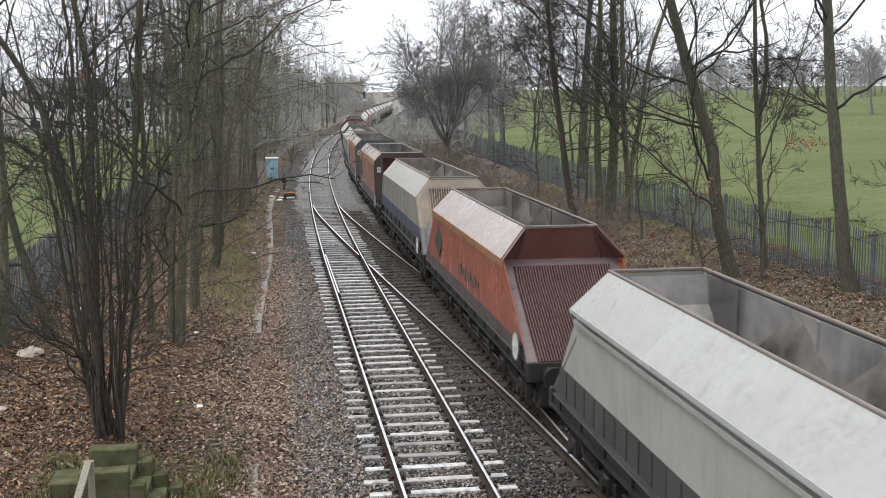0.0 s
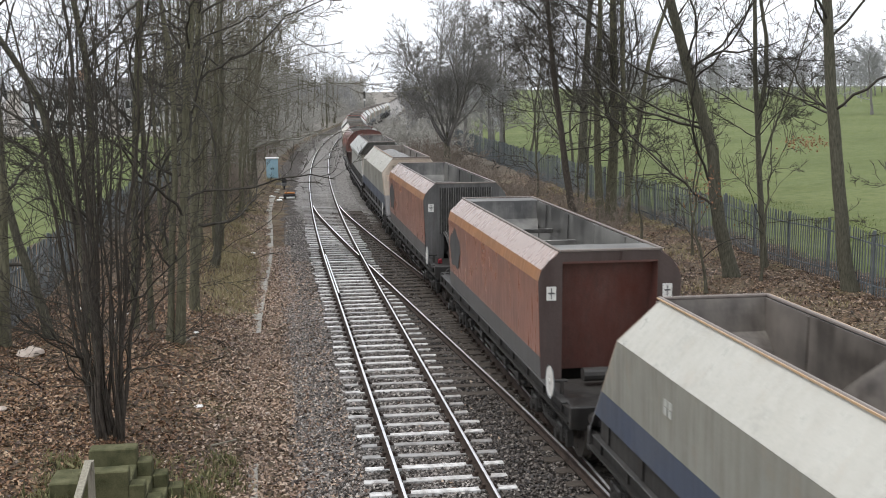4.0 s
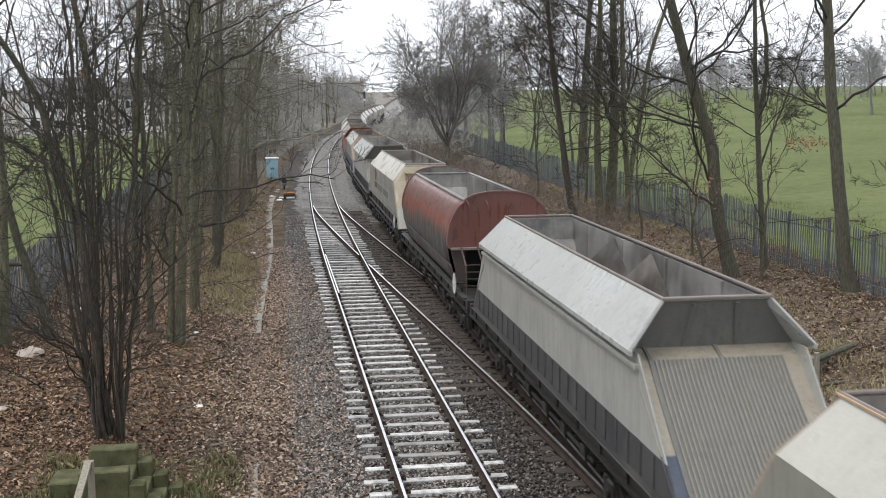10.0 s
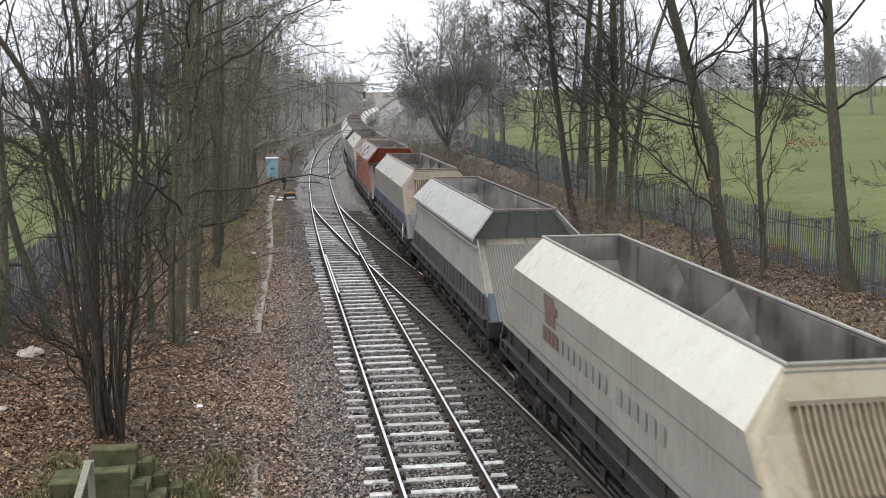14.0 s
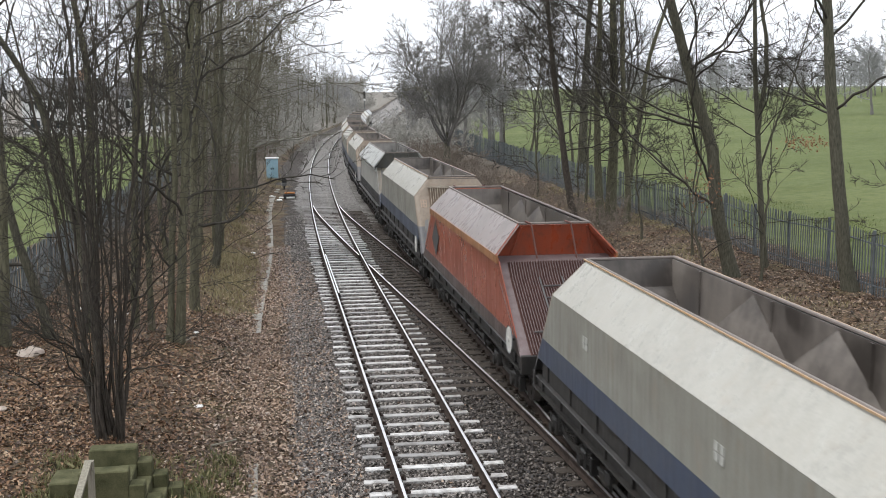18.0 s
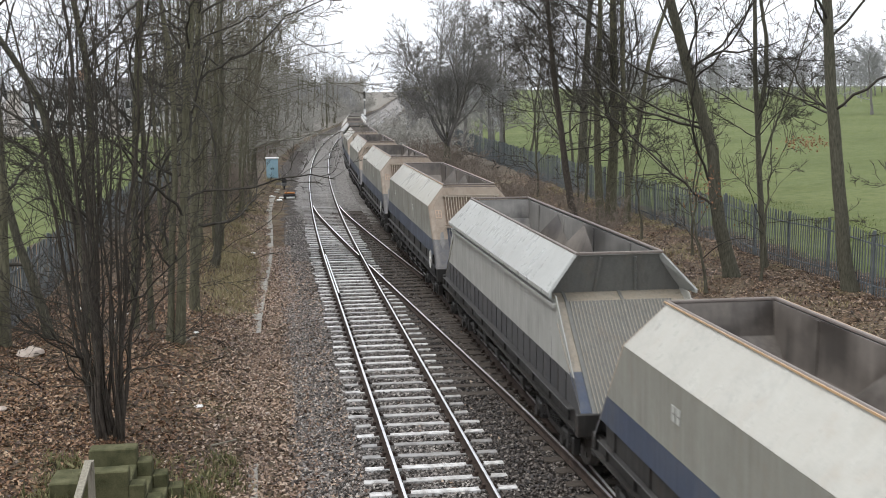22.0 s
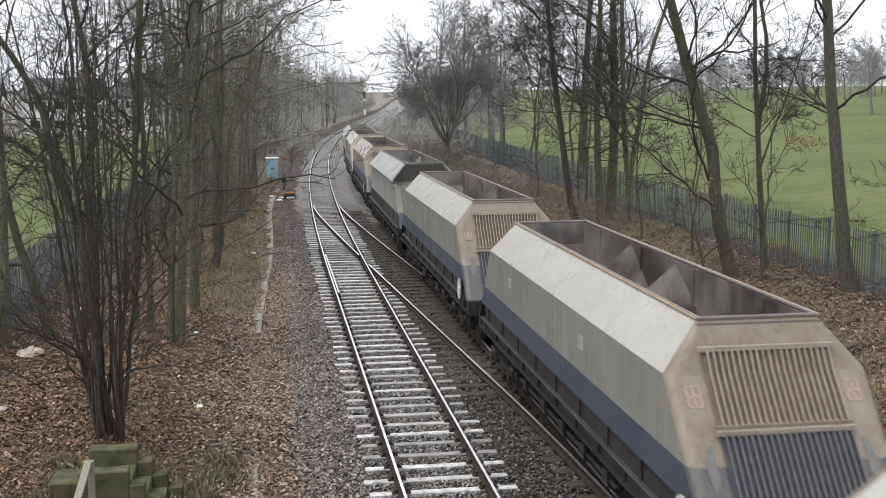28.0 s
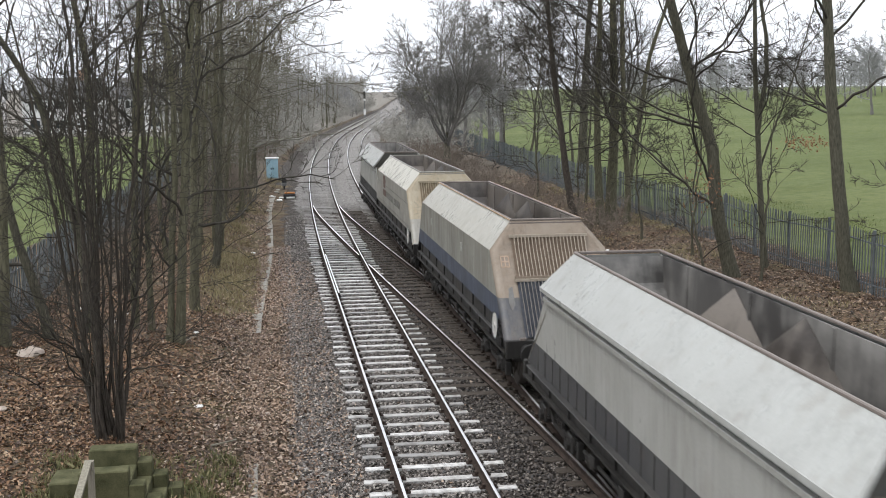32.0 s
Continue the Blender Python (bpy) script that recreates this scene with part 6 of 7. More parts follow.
    rows = [(-8.95, 26.5, [([(0, 0), (0.09, 2.1), (0.16, 3.9), (0.14, 5.2)], 0, 0, 12.0, 0.13, 0.05)], 41, "upright mossy green trunk with bare branches", dict(m=7), M_BARK_GREEN),
            (-8.1, 27.5, [([(0, 0), (-0.22, 1.1), (-0.52, 2.1), (-0.73, 2.8), (-0.94, 4.0), (-1.15, 4.9)], 0, 0, 9.5, 0.13, 0.04)], 42, "leaning dark bare tree on a leafy bank", dict(m=7, ratio=0.5), M_BARK),
            (-7.37, 28.5, [([(0, 0), (-0.05, 2.1), (-0.35, 3.4), (-0.6, 4.2), (-0.75, 4.9), (-0.82, 5.6), (-1.05, 6.2), (-1.5, 7.0), (-1.85, 7.5)], 0, 0, 11.0, 0.14, 0.04), ([(-0.5, 3.8), (-0.9, 4.5), (-1.7, 5.0), (-2.6, 5.4)], 0, 3.8, 6.5, 0.06, 0.02)], 44, "bare tree bending over a field fence", dict(m=9), M_BARK),
            (-7.42, 28.0, [([(0, 0), (0.09, 2.5), (-0.06, 4.3), (-0.13, 5.5), (0.05, 6.6), (-0.11, 8.2)], 0, 0, 11.0, 0.065, 0.03)], 45, "thin dark bare tree on a leafy bank", dict(m=8), M_BARK_DARK),
            (-7.34, 29.0, [([(0, 0), (0.04, 2.9), (0.12, 5.0), (0.16, 6.4), (0.0, 7.7), (-0.15, 8.5)], 0, 0, 13.0, 0.12, 0.05)], 46, "mossy bare tree on a leafy bank", dict(m=8), M_BARK_GREEN),
            (-6.39, 29.5, [([(0, 0), (0.15, 4.4), (0.22, 5.9), (0.34, 7.3), (0.46, 8.7)], 0, 0, 13.0, 0.105, 0.05), ([(0.42, 0), (0.4, 4.5), (0.38, 6.7), (0.5, 8.9)], 0, 0, 13.0, 0.085, 0.04)], 47, "pair of straight mossy trunks with bare branches", dict(m=10), M_BARK_GREEN),
            (-5.44, 28.5, [([(0, 0), (0.27, 4.3), (0.33, 6.0), (0.26, 7.4), (0.1, 8.5)], 0, 0, 12.5, 0.09, 0.04), ([(0.25, 0), (0.5, 3.9), (0.6, 5.7), (0.72, 7.2), (0.86, 8.6)], 0, 0, 13.0, 0.125, 0.05)], 148, "forked mossy tree beside the line", dict(m=11), M_BARK_GREEN),
            (-5.1, 33.0, [([(0, 0), (0.1, 4.3), (0.3, 6.8), (0.42, 9.3)], 0, 0, 14.0, 0.14, 0.05)], 149, "tall mossy trunk beside the line", dict(m=12), M_BARK_GREEN),
            (-3.9, 78.5, [([(0, 0), (-0.05, 2.4), (-0.14, 5.0), (0.38, 7.3)], 0, 0, 11.5, 0.24, 0.06), ([(-0.3, 0), (-0.8, 1.5), (-0.75, 4.0)], 0, 0, 9.0, 0.15, 0.05)], 40, "dark forked tree beside a lineside cabinet", dict(m=14, ratio=0.45, curl=0.06, droop=0.0), M_BARK)]
    for x, y, stems_, seed, label, sets, bark in rows:
        meshes = tree_meshes(seed, shaped(stems_), [dict(arch, **sets), dict(BRANCH, m=6, ratio=0.52, nseg=8, wiggle=0.13, curl=0.12, thin=0.6)], [dict(TWIG, m=5, ratio=0.52, nseg=5, wiggle=0.15, curl=0.10), dict(SPRAY, m=3, nseg=3)], 0.0046 if y < 60 else 0.011)
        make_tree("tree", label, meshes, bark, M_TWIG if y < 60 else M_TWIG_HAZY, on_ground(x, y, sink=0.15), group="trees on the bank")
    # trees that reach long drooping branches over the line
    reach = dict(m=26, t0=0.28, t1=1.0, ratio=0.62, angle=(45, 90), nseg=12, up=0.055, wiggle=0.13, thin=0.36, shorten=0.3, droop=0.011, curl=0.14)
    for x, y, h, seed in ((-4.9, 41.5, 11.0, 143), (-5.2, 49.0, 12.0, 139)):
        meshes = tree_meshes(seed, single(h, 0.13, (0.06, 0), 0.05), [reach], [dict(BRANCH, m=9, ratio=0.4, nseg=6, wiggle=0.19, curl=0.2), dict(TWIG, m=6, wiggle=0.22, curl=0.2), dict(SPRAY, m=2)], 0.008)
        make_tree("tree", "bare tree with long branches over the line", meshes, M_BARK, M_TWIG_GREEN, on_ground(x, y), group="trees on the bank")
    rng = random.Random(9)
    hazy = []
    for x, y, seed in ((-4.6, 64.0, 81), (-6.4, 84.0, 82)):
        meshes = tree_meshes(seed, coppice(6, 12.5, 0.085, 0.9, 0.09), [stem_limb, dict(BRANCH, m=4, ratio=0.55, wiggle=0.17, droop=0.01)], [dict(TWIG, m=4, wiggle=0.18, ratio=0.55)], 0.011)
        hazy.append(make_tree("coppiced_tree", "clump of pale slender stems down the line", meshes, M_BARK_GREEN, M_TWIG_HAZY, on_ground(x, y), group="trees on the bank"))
    for x, y, k, s in [(-5.0, 70, 3, 1.05), (-6.6, 66, 4, 1.05), (-4.6, 93.5, 1, 1.05), (-8.0, 75, 5, 1.1), (-5.2, 92, 6, 1.1), (-4.2, 104, 3, 1.1), (-7.5, 100, 4, 1.15), (-3.0, 118, 5, 1.1), (-6, 122, 6, 1.2),
                       (-1.5, 135, 3, 1.1), (-5, 142, 4, 1.2), (0.5, 155, 5, 1.1), (-4, 165, 6, 1.2), (3, 180, 3, 1.1), (-3, 190, 4, 1.2), (7, 205, 5, 1.1), (0, 215, 6, 1.2), (10, 232, 3, 1.2), (3, 245, 4, 1.2),
                       (-6.6, 53, 2, 1.05)]:
        copy_thing(protos[k % 4] if y < 60 else hazy[k % 2], on_ground(x, y, rng.uniform(0, 6.28), s))
    # scrub: brambles and young growth
    def scrub(seed, count, height, spread, last=2):
        return tree_meshes(seed, coppice(count, height, 0.014, spread, 0.45, 7, 0.07), [dict(m=6, t0=0.15, t1=1, ratio=0.5, angle=(20, 70), nseg=4, up=0.0, wiggle=0.2, thin=0.6)], [dict(SPRAY, m=7 if last > 1 else 5, wiggle=0.22, nseg=2, ratio=0.6)], 0.0065 if last > 1 else 0.013)
    kinds = []
    for k in range(3):
        meshes = scrub(60 + k, 16, 1.7, 1.2)
        kinds.append(make_tree("scrub", "tangle of bare brown bramble canes", meshes, M_SCRUB, M_SCRUB, on_ground(10.5, 62 + 5 * k), "shrub", "scrub along the line"))
    for k in range(34):
        y = 46 + k * 2.1
        copy_thing(kinds[k % 3], on_ground(centre(y) + rng.uniform(8.3, 12.8), y, rng.uniform(0, 6.28), rng.uniform(0.7, 1.25)))
    for k in range(26):
        y = 27 + k * 3.4
        copy_thing(kinds[k % 3], on_ground(centre(y) + rng.uniform(-9.0, -6.2), y, rng.uniform(0, 6.28), rng.uniform(0.5, 0.8)))
    for k in range(40):
        y = 52 + k * 2.2
        copy_thing(kinds[k % 3], on_ground(centre(y) + (rng.uniform(-7.4, -5.4) if not 78 < y < 96 else rng.uniform(-8.4, -7.0)), y, rng.uniform(0, 6.28), rng.uniform(0.7, 1.2)))
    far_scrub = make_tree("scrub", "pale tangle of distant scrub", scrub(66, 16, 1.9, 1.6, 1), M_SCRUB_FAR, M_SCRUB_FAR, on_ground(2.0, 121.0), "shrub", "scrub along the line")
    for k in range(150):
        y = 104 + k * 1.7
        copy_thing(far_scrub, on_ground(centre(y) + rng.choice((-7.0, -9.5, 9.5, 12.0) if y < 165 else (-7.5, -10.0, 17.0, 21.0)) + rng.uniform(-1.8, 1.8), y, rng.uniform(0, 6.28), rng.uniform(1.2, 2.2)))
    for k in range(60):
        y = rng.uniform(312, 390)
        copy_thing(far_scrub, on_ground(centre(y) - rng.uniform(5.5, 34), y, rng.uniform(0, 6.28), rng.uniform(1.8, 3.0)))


def build_far_trees():
    """Light, bare trees along the line and over the fields; a few kinds, many copies."""
    kinds = []
    for k in range(4):
        fork2 = dict(m=15, t0=0.12, t1=1.0, ratio=0.5, angle=(20, 65), nseg=6, up=0.05, wiggle=0.10, thin=0.5, shorten=0.4)
        meshes = tree_meshes(50 + k, single(11.0 + k, 0.24, (0.03 * (k - 1), 0.0), 0.06, 10), [fork2, dict(BRANCH, m=8, nseg=3)], [dict(TWIG, m=8, nseg=2, ratio=0.55)], 0.020)
        kinds.append(meshes)
    broad = []
    for k in range(2):
        meshes = tree_meshes(56 + k, single(9.0 + 2 * k, 0.20, (0.02, 0.0), 0.08, 10), [dict(m=18, t0=0.16, t1=1.0, ratio=0.62, angle=(25, 85), nseg=7, up=0.04, wiggle=0.12, thin=0.5, shorten=0.45, curl=0.08), dict(BRANCH, m=9, nseg=4, ratio=0.5)], [dict(TWIG, m=9, nseg=3, ratio=0.55)], 0.019)
        broad.append(meshes)
    rng = random.Random(5)
    spots = []
    for k in range(52):  # behind the round-crowned tree, along the far side
        y = 100 + k * 5.2 + rng.uniform(-3, 3)
        spots.append((centre(y) + rng.uniform(9.5, 19) + (7.0 if y > 165 else 0.0), y, rng.uniform(0.6, 1.0)))
    n_line = len(spots)
    for k in range(76):  # the top of the field
        bearing = radians(rng.uniform(16.5, 32))
        d = rng.uniform(250, 340)
        spots.append((math.sin(bearing) * d - 2.8, math.cos(bearing) * d, rng.uniform(0.65, 1.05)))
    for deg, d, sc in ((29.6, 150, 0.95), (30.6, 158, 1.05), (28.4, 190, 0.9), (26.5, 200, 0.85), (22.5, 205, 0.8), (24.6, 190, 0.75), (19.5, 190, 0.8), (17.5, 180, 0.9), (31.5, 140, 0.9)):
        spots.append((math.sin(radians(deg)) * d - 2.8, math.cos(radians(deg)) * d, sc))
    for k in range(62):  # over the far end of the line
        y = rng.uniform(300, 400)
        spots.append((centre(y) - rng.uniform(7, 45), y, rng.uniform(0.45, 0.75)))
    for k in range(14):  # the far side of the near field
        spots.append((rng.uniform(-95, -14), rng.uniform(175, 260), rng.uniform(0.6, 1.0)))
    for k in range(64):  # thickets left of the line, far down
        y = rng.uniform(105, 300)
        spots.append((centre(y) - rng.uniform(6, 22), y, rng.uniform(0.45, 0.85)))
    for k in range(20):
        y = rng.uniform(300, 395)
        spots.append((centre(y) + rng.uniform(9, 40), y, rng.uniform(0.6, 0.9)))
    for k in range(46):  # young growth before the rise at the far end
        y = rng.uniform(290, 350)
        spots.append((centre(y) - rng.uniform(4.2, 26), y, rng.uniform(0.28, 0.5)))
    made, dark = [], []
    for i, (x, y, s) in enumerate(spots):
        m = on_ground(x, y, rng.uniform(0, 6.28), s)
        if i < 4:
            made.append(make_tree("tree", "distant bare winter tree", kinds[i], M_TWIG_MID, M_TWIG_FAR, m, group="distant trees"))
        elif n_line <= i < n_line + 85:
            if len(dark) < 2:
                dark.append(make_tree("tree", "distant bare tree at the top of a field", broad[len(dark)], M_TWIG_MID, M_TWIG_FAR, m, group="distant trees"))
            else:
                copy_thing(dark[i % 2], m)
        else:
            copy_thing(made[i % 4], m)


build_near_trees()
build_far_trees()
# ---- fences, steps and other fixtures ----


def pale_mesh(height):
    """A palisade pale: a folded steel strip with a pointed top."""
    x = [-0.029, -0.010, 0.010, 0.029]
    y = [0.0, 0.018, 0.018, 0.0]
    verts, faces = [], []
    for k in range(2):
        for i in range(4):
            top = height - (0.05 if i in (0, 3) else 0.0)
            verts += [(x[i], y[i] + 0.004 * k, 0.0), (x[i], y[i] + 0.004 * k, top)]
    for i in range(3):
        faces += [(2 * i, 2 * i + 2, 2 * i + 3, 2 * i + 1), (8 + 2 * i, 8 + 2 * i + 1, 8 + 2 * i + 3, 8 + 2 * i + 2)]
    return from_arrays("pale", verts, faces)


def build_fence(name, label, x0, y0, y1, near, height, face):
    rng = random.Random(int(y0 * 7))
    fence = thing(name, label, "fence")
    pale = pale_mesh(height)
    pale.materials.append(M_FENCE)
    bm = bmesh.new()
    box(bm, -0.04, 0.04, -0.035, 0.035, -0.3, height + 0.08, 0.006)
    post = bpy.data.meshes.new("post")
    bm.to_mesh(post)
    bm.free()
    post.materials.append(M_FENCE)

    def at(y):
        x = centre(y) + x0
        return x, ground_z(x, y)
    y = y0
    prev = None
    while y <= y1:
        x, z = at(y)
        share("post", post, fence, Matrix.Translation((x + face * 0.05, y, z)))
        if prev:
            for h in (0.28, height - 0.32):
                bm = bmesh.new()
                bar(bm, (prev[0] + face * 0.03, prev[1], prev[2] + h), (x + face * 0.03, y, z + h), 0.045, 0.045)
                part("rail", bm, M_FENCE, fence)
        prev = (x, y, z)
        y += 2.75
    verts, faces = [], []
    base_v = np.array([v.co for v in pale.vertices])
    base_f = np.array([list(p.vertices) for p in pale.polygons])
    y = y0
    while y < y1:
        x, z = at(y)
        tilt = rng.uniform(-0.015, 0.015)
        m = Matrix.Translation((x, y, z + 0.03)) @ Euler((tilt, 0, math.pi / 2 * -face)).to_matrix().to_4x4()
        if y < near:
            share("pale", pale, fence, m)
        else:
            mat = np.array(m)
            faces.append(base_f + len(verts) * len(base_v))
            verts.append(base_v @ mat[:3, :3].T + mat[:3, 3])
        y += 0.155
    if verts:
        far = mesh_part("paling", from_arrays("paling", np.concatenate(verts), np.concatenate(faces)), M_FENCE, fence)
        tagged(far, kind="stuff")


build_fence("palisade_fence", "grey galvanised steel palisade fence along a field", 14.75, 25.0, 165.0, 70.0, 1.85, 1)
build_fence("palisade_fence", "grey steel palisade fence behind bare trees", -9.2, 20.0, 120.0, 56.0, 1.7, -1)


def build_steps():
    steps = thing("concrete_steps", "mossy concrete steps with stepped side walls", "steps")
    for y0, y1, zt in ((17.68, 17.98, 0.98), (16.62, 16.90, 0.97)):
        runs = [(-5.75, -5.02), (-5.02, -4.79), (-4.79, -4.56), (-4.56, -4.33), (-4.33, -4.1)]
        for k, (xa, xb) in enumerate(runs):
            bm = bmesh.new()
            top = zt - 0.225 * k
            box(bm, xa, xb, y0, y1, top - 0.62, top, 0.018)
            part("side_block", bm, M_MOSSY, steps)
    for k in range(5):
        bm = bmesh.new()
        box(bm, -5.30 + 0.23 * k, -5.05 + 0.23 * k + 0.03, 16.9, 17.68, 0.1 - 0.2 * k, 0.72 - 0.2 * k, 0.015)
        part("step", bm, M_MOSSY, steps)
    bm = bmesh.new()
    box(bm, -6.25, -5.75, 17.0, 17.68, 0.2, 0.70, 0.02)
    part("landing", bm, M_MOSSY, steps)
    post = thing("handrail", "weathered grey timber handrail post beside steps", "handrail")
    bm = bmesh.new()
    bar(bm, (-5.50, 16.3, 0.45), (-5.50, 16.3, 1.26), 0.09, 0.09)
    part("post", bm, M_WOOD, post)
    bm = bmesh.new()
    bar(bm, (-5.53, 16.32, 1.25), (-5.57, 14.6, 0.78), 0.10, 0.05)
    part("rail", bm, M_WOOD, post)
    small = thing("bank_steps", "short flight of weathered steps in a bank", "steps")
    for k in range(5):
        x, y = -5.15 + 0.24 * k, 62.6 - 0.12 * k
        bm = bmesh.new()
        box(bm, x - 0.22, x + 0.16, y - 0.35, y + 0.35, ground_z(x, y) - 0.35, ground_z(x, y) + 0.16, 0.015)
        part("step", bm, M_MOSSY, small)


build_steps()


def build_trough():
    trough = thing("cable_trough", "grey concrete cable trough lids sunk in leaf litter", "cable trough")
    rng = random.Random(3)
    y = 31.6
    while y < 98:
        x = centre(y) - 3.20 + 0.16 * math.sin(y * 0.16) + 0.004 * (y - 31)
        bm = bmesh.new()
        box(bm, x - 0.16 + rng.uniform(-0.03, 0.03), x + 0.16, y, y + 0.885, ground_z(x, y) - 0.1, ground_z(x, y) + 0.03 + rng.uniform(-0.03, 0.01), 0.012)
        for v in bm.verts:
            v.co.x += rng.uniform(-0.012, 0.012)
        if y < 74 or rng.random() < 0.55:
            part("trough_lid", bm, M_CONCRETE, trough)
        else:
            bm.free()
        y += 0.9
    old = thing("kerb_slab", "half-buried concrete slab in leaf litter", "kerb")
    for k, y in enumerate((17.0, 18.1, 19.2)):
        bm = bmesh.new()
        box(bm, -3.42, -3.16, y, y + 1.0, -0.42, -0.22, 0.015)
        part("slab", bm, M_CONCRETE, old)


build_trough()


def build_lineside():
    cab = thing("equipment_cabinet", "pale blue lineside equipment cabinet with a white lid", "cabinet", m=Matrix.Translation((-2.65, 88.0, ground_z(-2.65, 88.0))))
    bm = bmesh.new()
    box(bm, -0.45, 0.45, -0.3, 0.3, 0.12, 1.62, 0.02)
    part("body", bm, M_BLUE, cab)
    bm = bmesh.new()
    box(bm, -0.52, 0.52, -0.36, 0.36, 1.62, 1.72, 0.02)
    part("lid", bm, M_WHITE, cab)
    bm = bmesh.new()
    box(bm, -0.5, 0.5, -0.34, 0.34, -0.3, 0.12, 0.01)
    part("plinth", bm, M_CONCRETE, cab)
    for x0, x1 in ((-0.41, -0.02), (0.02, 0.41)):
        bm = bmesh.new()
        box(bm, x0, x1, -0.325, -0.30, 0.2, 1.55, 0.008)
        door = part("door", bm, M_BLUE, cab)
        bm = bmesh.new()
        xh = x1 - 0.06 if x0 < 0 else x0 + 0.06
        box(bm, xh - 0.04, xh + 0.04, -0.35, -0.325, 0.80, 0.95, 0.006)
        part("handle", bm, M_BLACK, door)
    # point machine, lamps and clutter beside the switch
    pm = thing("point_machine", "dark point motor with an orange lid beside a switch", "point machine", m=Matrix.Translation((-1.62, 72.6, ground_z(-1.62, 72.6))))
    bm = bmesh.new()
    box(bm, -0.38, 0.38, -0.28, 0.28, 0.02, 0.32, 0.03)
    part("casing", bm, M_BLACK, pm)
    bm = bmesh.new()
    box(bm, -0.22, 0.36, -0.30, 0.05, 0.02, 0.16, 0.03)
    part("front_cover", bm, M_WHITE, pm)
    bm = bmesh.new()
    box(bm, -0.32, 0.34, -0.1, 0.26, 0.32, 0.42, 0.03)
    part("lid", bm, M_ORANGE_COAT, pm)
    pole = thing("marker_post", "short dark lineside lamp post", "post", m=Matrix.Translation((-1.85, 80.0, ground_z(-1.85, 80.0))))
    bm = bmesh.new()
    rod(bm, (0, 0, -0.2), (0, 0, 0.55), 0.06, 8)
    part("post", bm, M_BLACK, pole)
    bm = bmesh.new()
    rod(bm, (0, 0, 0.5), (0, 0, 0.85), 0.2, 10, 0.12)
    part("lamp_head", bm, M_BLACK, pole)
    bm = bmesh.new()
    box(bm, -0.16, 0.16, -0.14, 0.14, 0.25, 0.5, 0.03)
    part("lamp_body", bm, M_GALV, pole)
    rng = random.Random(8)
    for x, y, s, lab in ((-2.3, 71.5, 0.45, "white plastic bag on stones"), (-2.1, 73.2, 0.35, "white plastic bag on stones"), (-2.75, 74.0, 0.3, "crumpled white litter on stones"), (-8.25, 25.8, 0.55, "pale sack lying on dead leaves"),
                         (-4.42, 23.2, 0.17, "white paper litter on dead leaves"), (-4.0, 22.2, 0.14, "pale litter on dead leaves"), (-7.0, 30.0, 0.2, "white litter on a leafy bank"), (-6.8, 31.0, 0.16, "white litter on a leafy bank"),
                         (-4.9, 30.3, 0.15, "white litter on a leafy bank"), (-3.6, 47.5, 0.2, "white litter by cable trough"), (-5.0, 23.8, 0.12, "pale litter on dead leaves"), (-2.6, 26.8, 0.13, "pale scrap on stones"), (-8.0, 31.2, 0.16, "white litter on a leafy bank"),
                         (-7.9, 21.4, 0.2, "pale litter on dead leaves"), (0.45, 19.6, 0.09, "pale stone between the rails"), (9.5, 40.0, 0.18, "white litter on a leafy bank"), (10.8, 44.0, 0.16, "white litter on a leafy bank"), (-3.0, 23.6, 0.12, "pale litter on stones")):
        bm = bmesh.new()
        bmesh.ops.create_icosphere(bm, subdivisions=2, radius=s / 2)
        for v in bm.verts:
            v.co.x *= 1.3 + 0.3 * noise.noise(v.co * 9)
            v.co.z = v.co.z * 0.42 + 0.12 * s * noise.noise(v.co * 11 + Vector((x, y, 0)))
        ob = part("litter", bm, M_SACK if "pale" in lab else M_WHITE)
        ob.matrix_basis = Matrix.Translation((x, y, ground_z(x, y) + s * 0.12)) @ Matrix.Rotation(rng.uniform(0, 6), 4, "Z")
        tagged(ob, lab, "litter", "litter along the line")
    # a fallen stick, a rough timber frame on the far bank
    logs = thing("log_pile", "rough timber post with fallen logs on a bank", "logs")
    bm = bmesh.new()
    rod(bm, (9.45, 23.4, ground_z(9.45, 23.4) - 0.2), (9.42, 23.4, 0.62), 0.075, 9, 0.06)
    part("post", bm, M_WOOD, logs)
    for p0, p1, r in (((9.35, 23.9, 0.24), (11.2, 24.9, 0.42), 0.085), ((9.25, 23.7, 0.08), (10.3, 24.5, 0.2), 0.07), ((8.9, 23.1, -0.1), (9.9, 23.0, 0.02), 0.05)):
        bm = bmesh.new()
        rod(bm, p0, p1, r, 9, r * 0.8)
        part("log", bm, M_BARK, logs)
    for x, y, l, a in ((-4.05, 20.9, 0.5, 0.3), (-5.1, 28.5, 0.9, 1.2), (9.2, 30, 1.4, 0.8), (11.0, 27.5, 1.2, 2.2), (-3.6, 52.0, 1.6, 2.6)):
        bm = bmesh.new()
        rod(bm, (0, 0, 0), (l, 0, 0.05), 0.022, 6, 0.012)
        ob = part("stick", bm, M_WOOD)
        ob.matrix_basis = Matrix.Translation((x, y, ground_z(x, y) + 0.03)) @ Matrix.Rotation(a, 4, "Z")
        tagged(ob, "bare fallen stick on dead leaves", "stick")
    # the signal far down the line
    sig = thing("railway_signal", "white-backed railway signal post far down the line", "signal", m=Matrix.Translation((23.2, 309, ground_z(23.2, 309))))
    bm = bmesh.new()
    rod(bm, (0, 0, 0), (0, 0, 7.0), 0.12, 8)
    part("post", bm, M_GALV, sig)
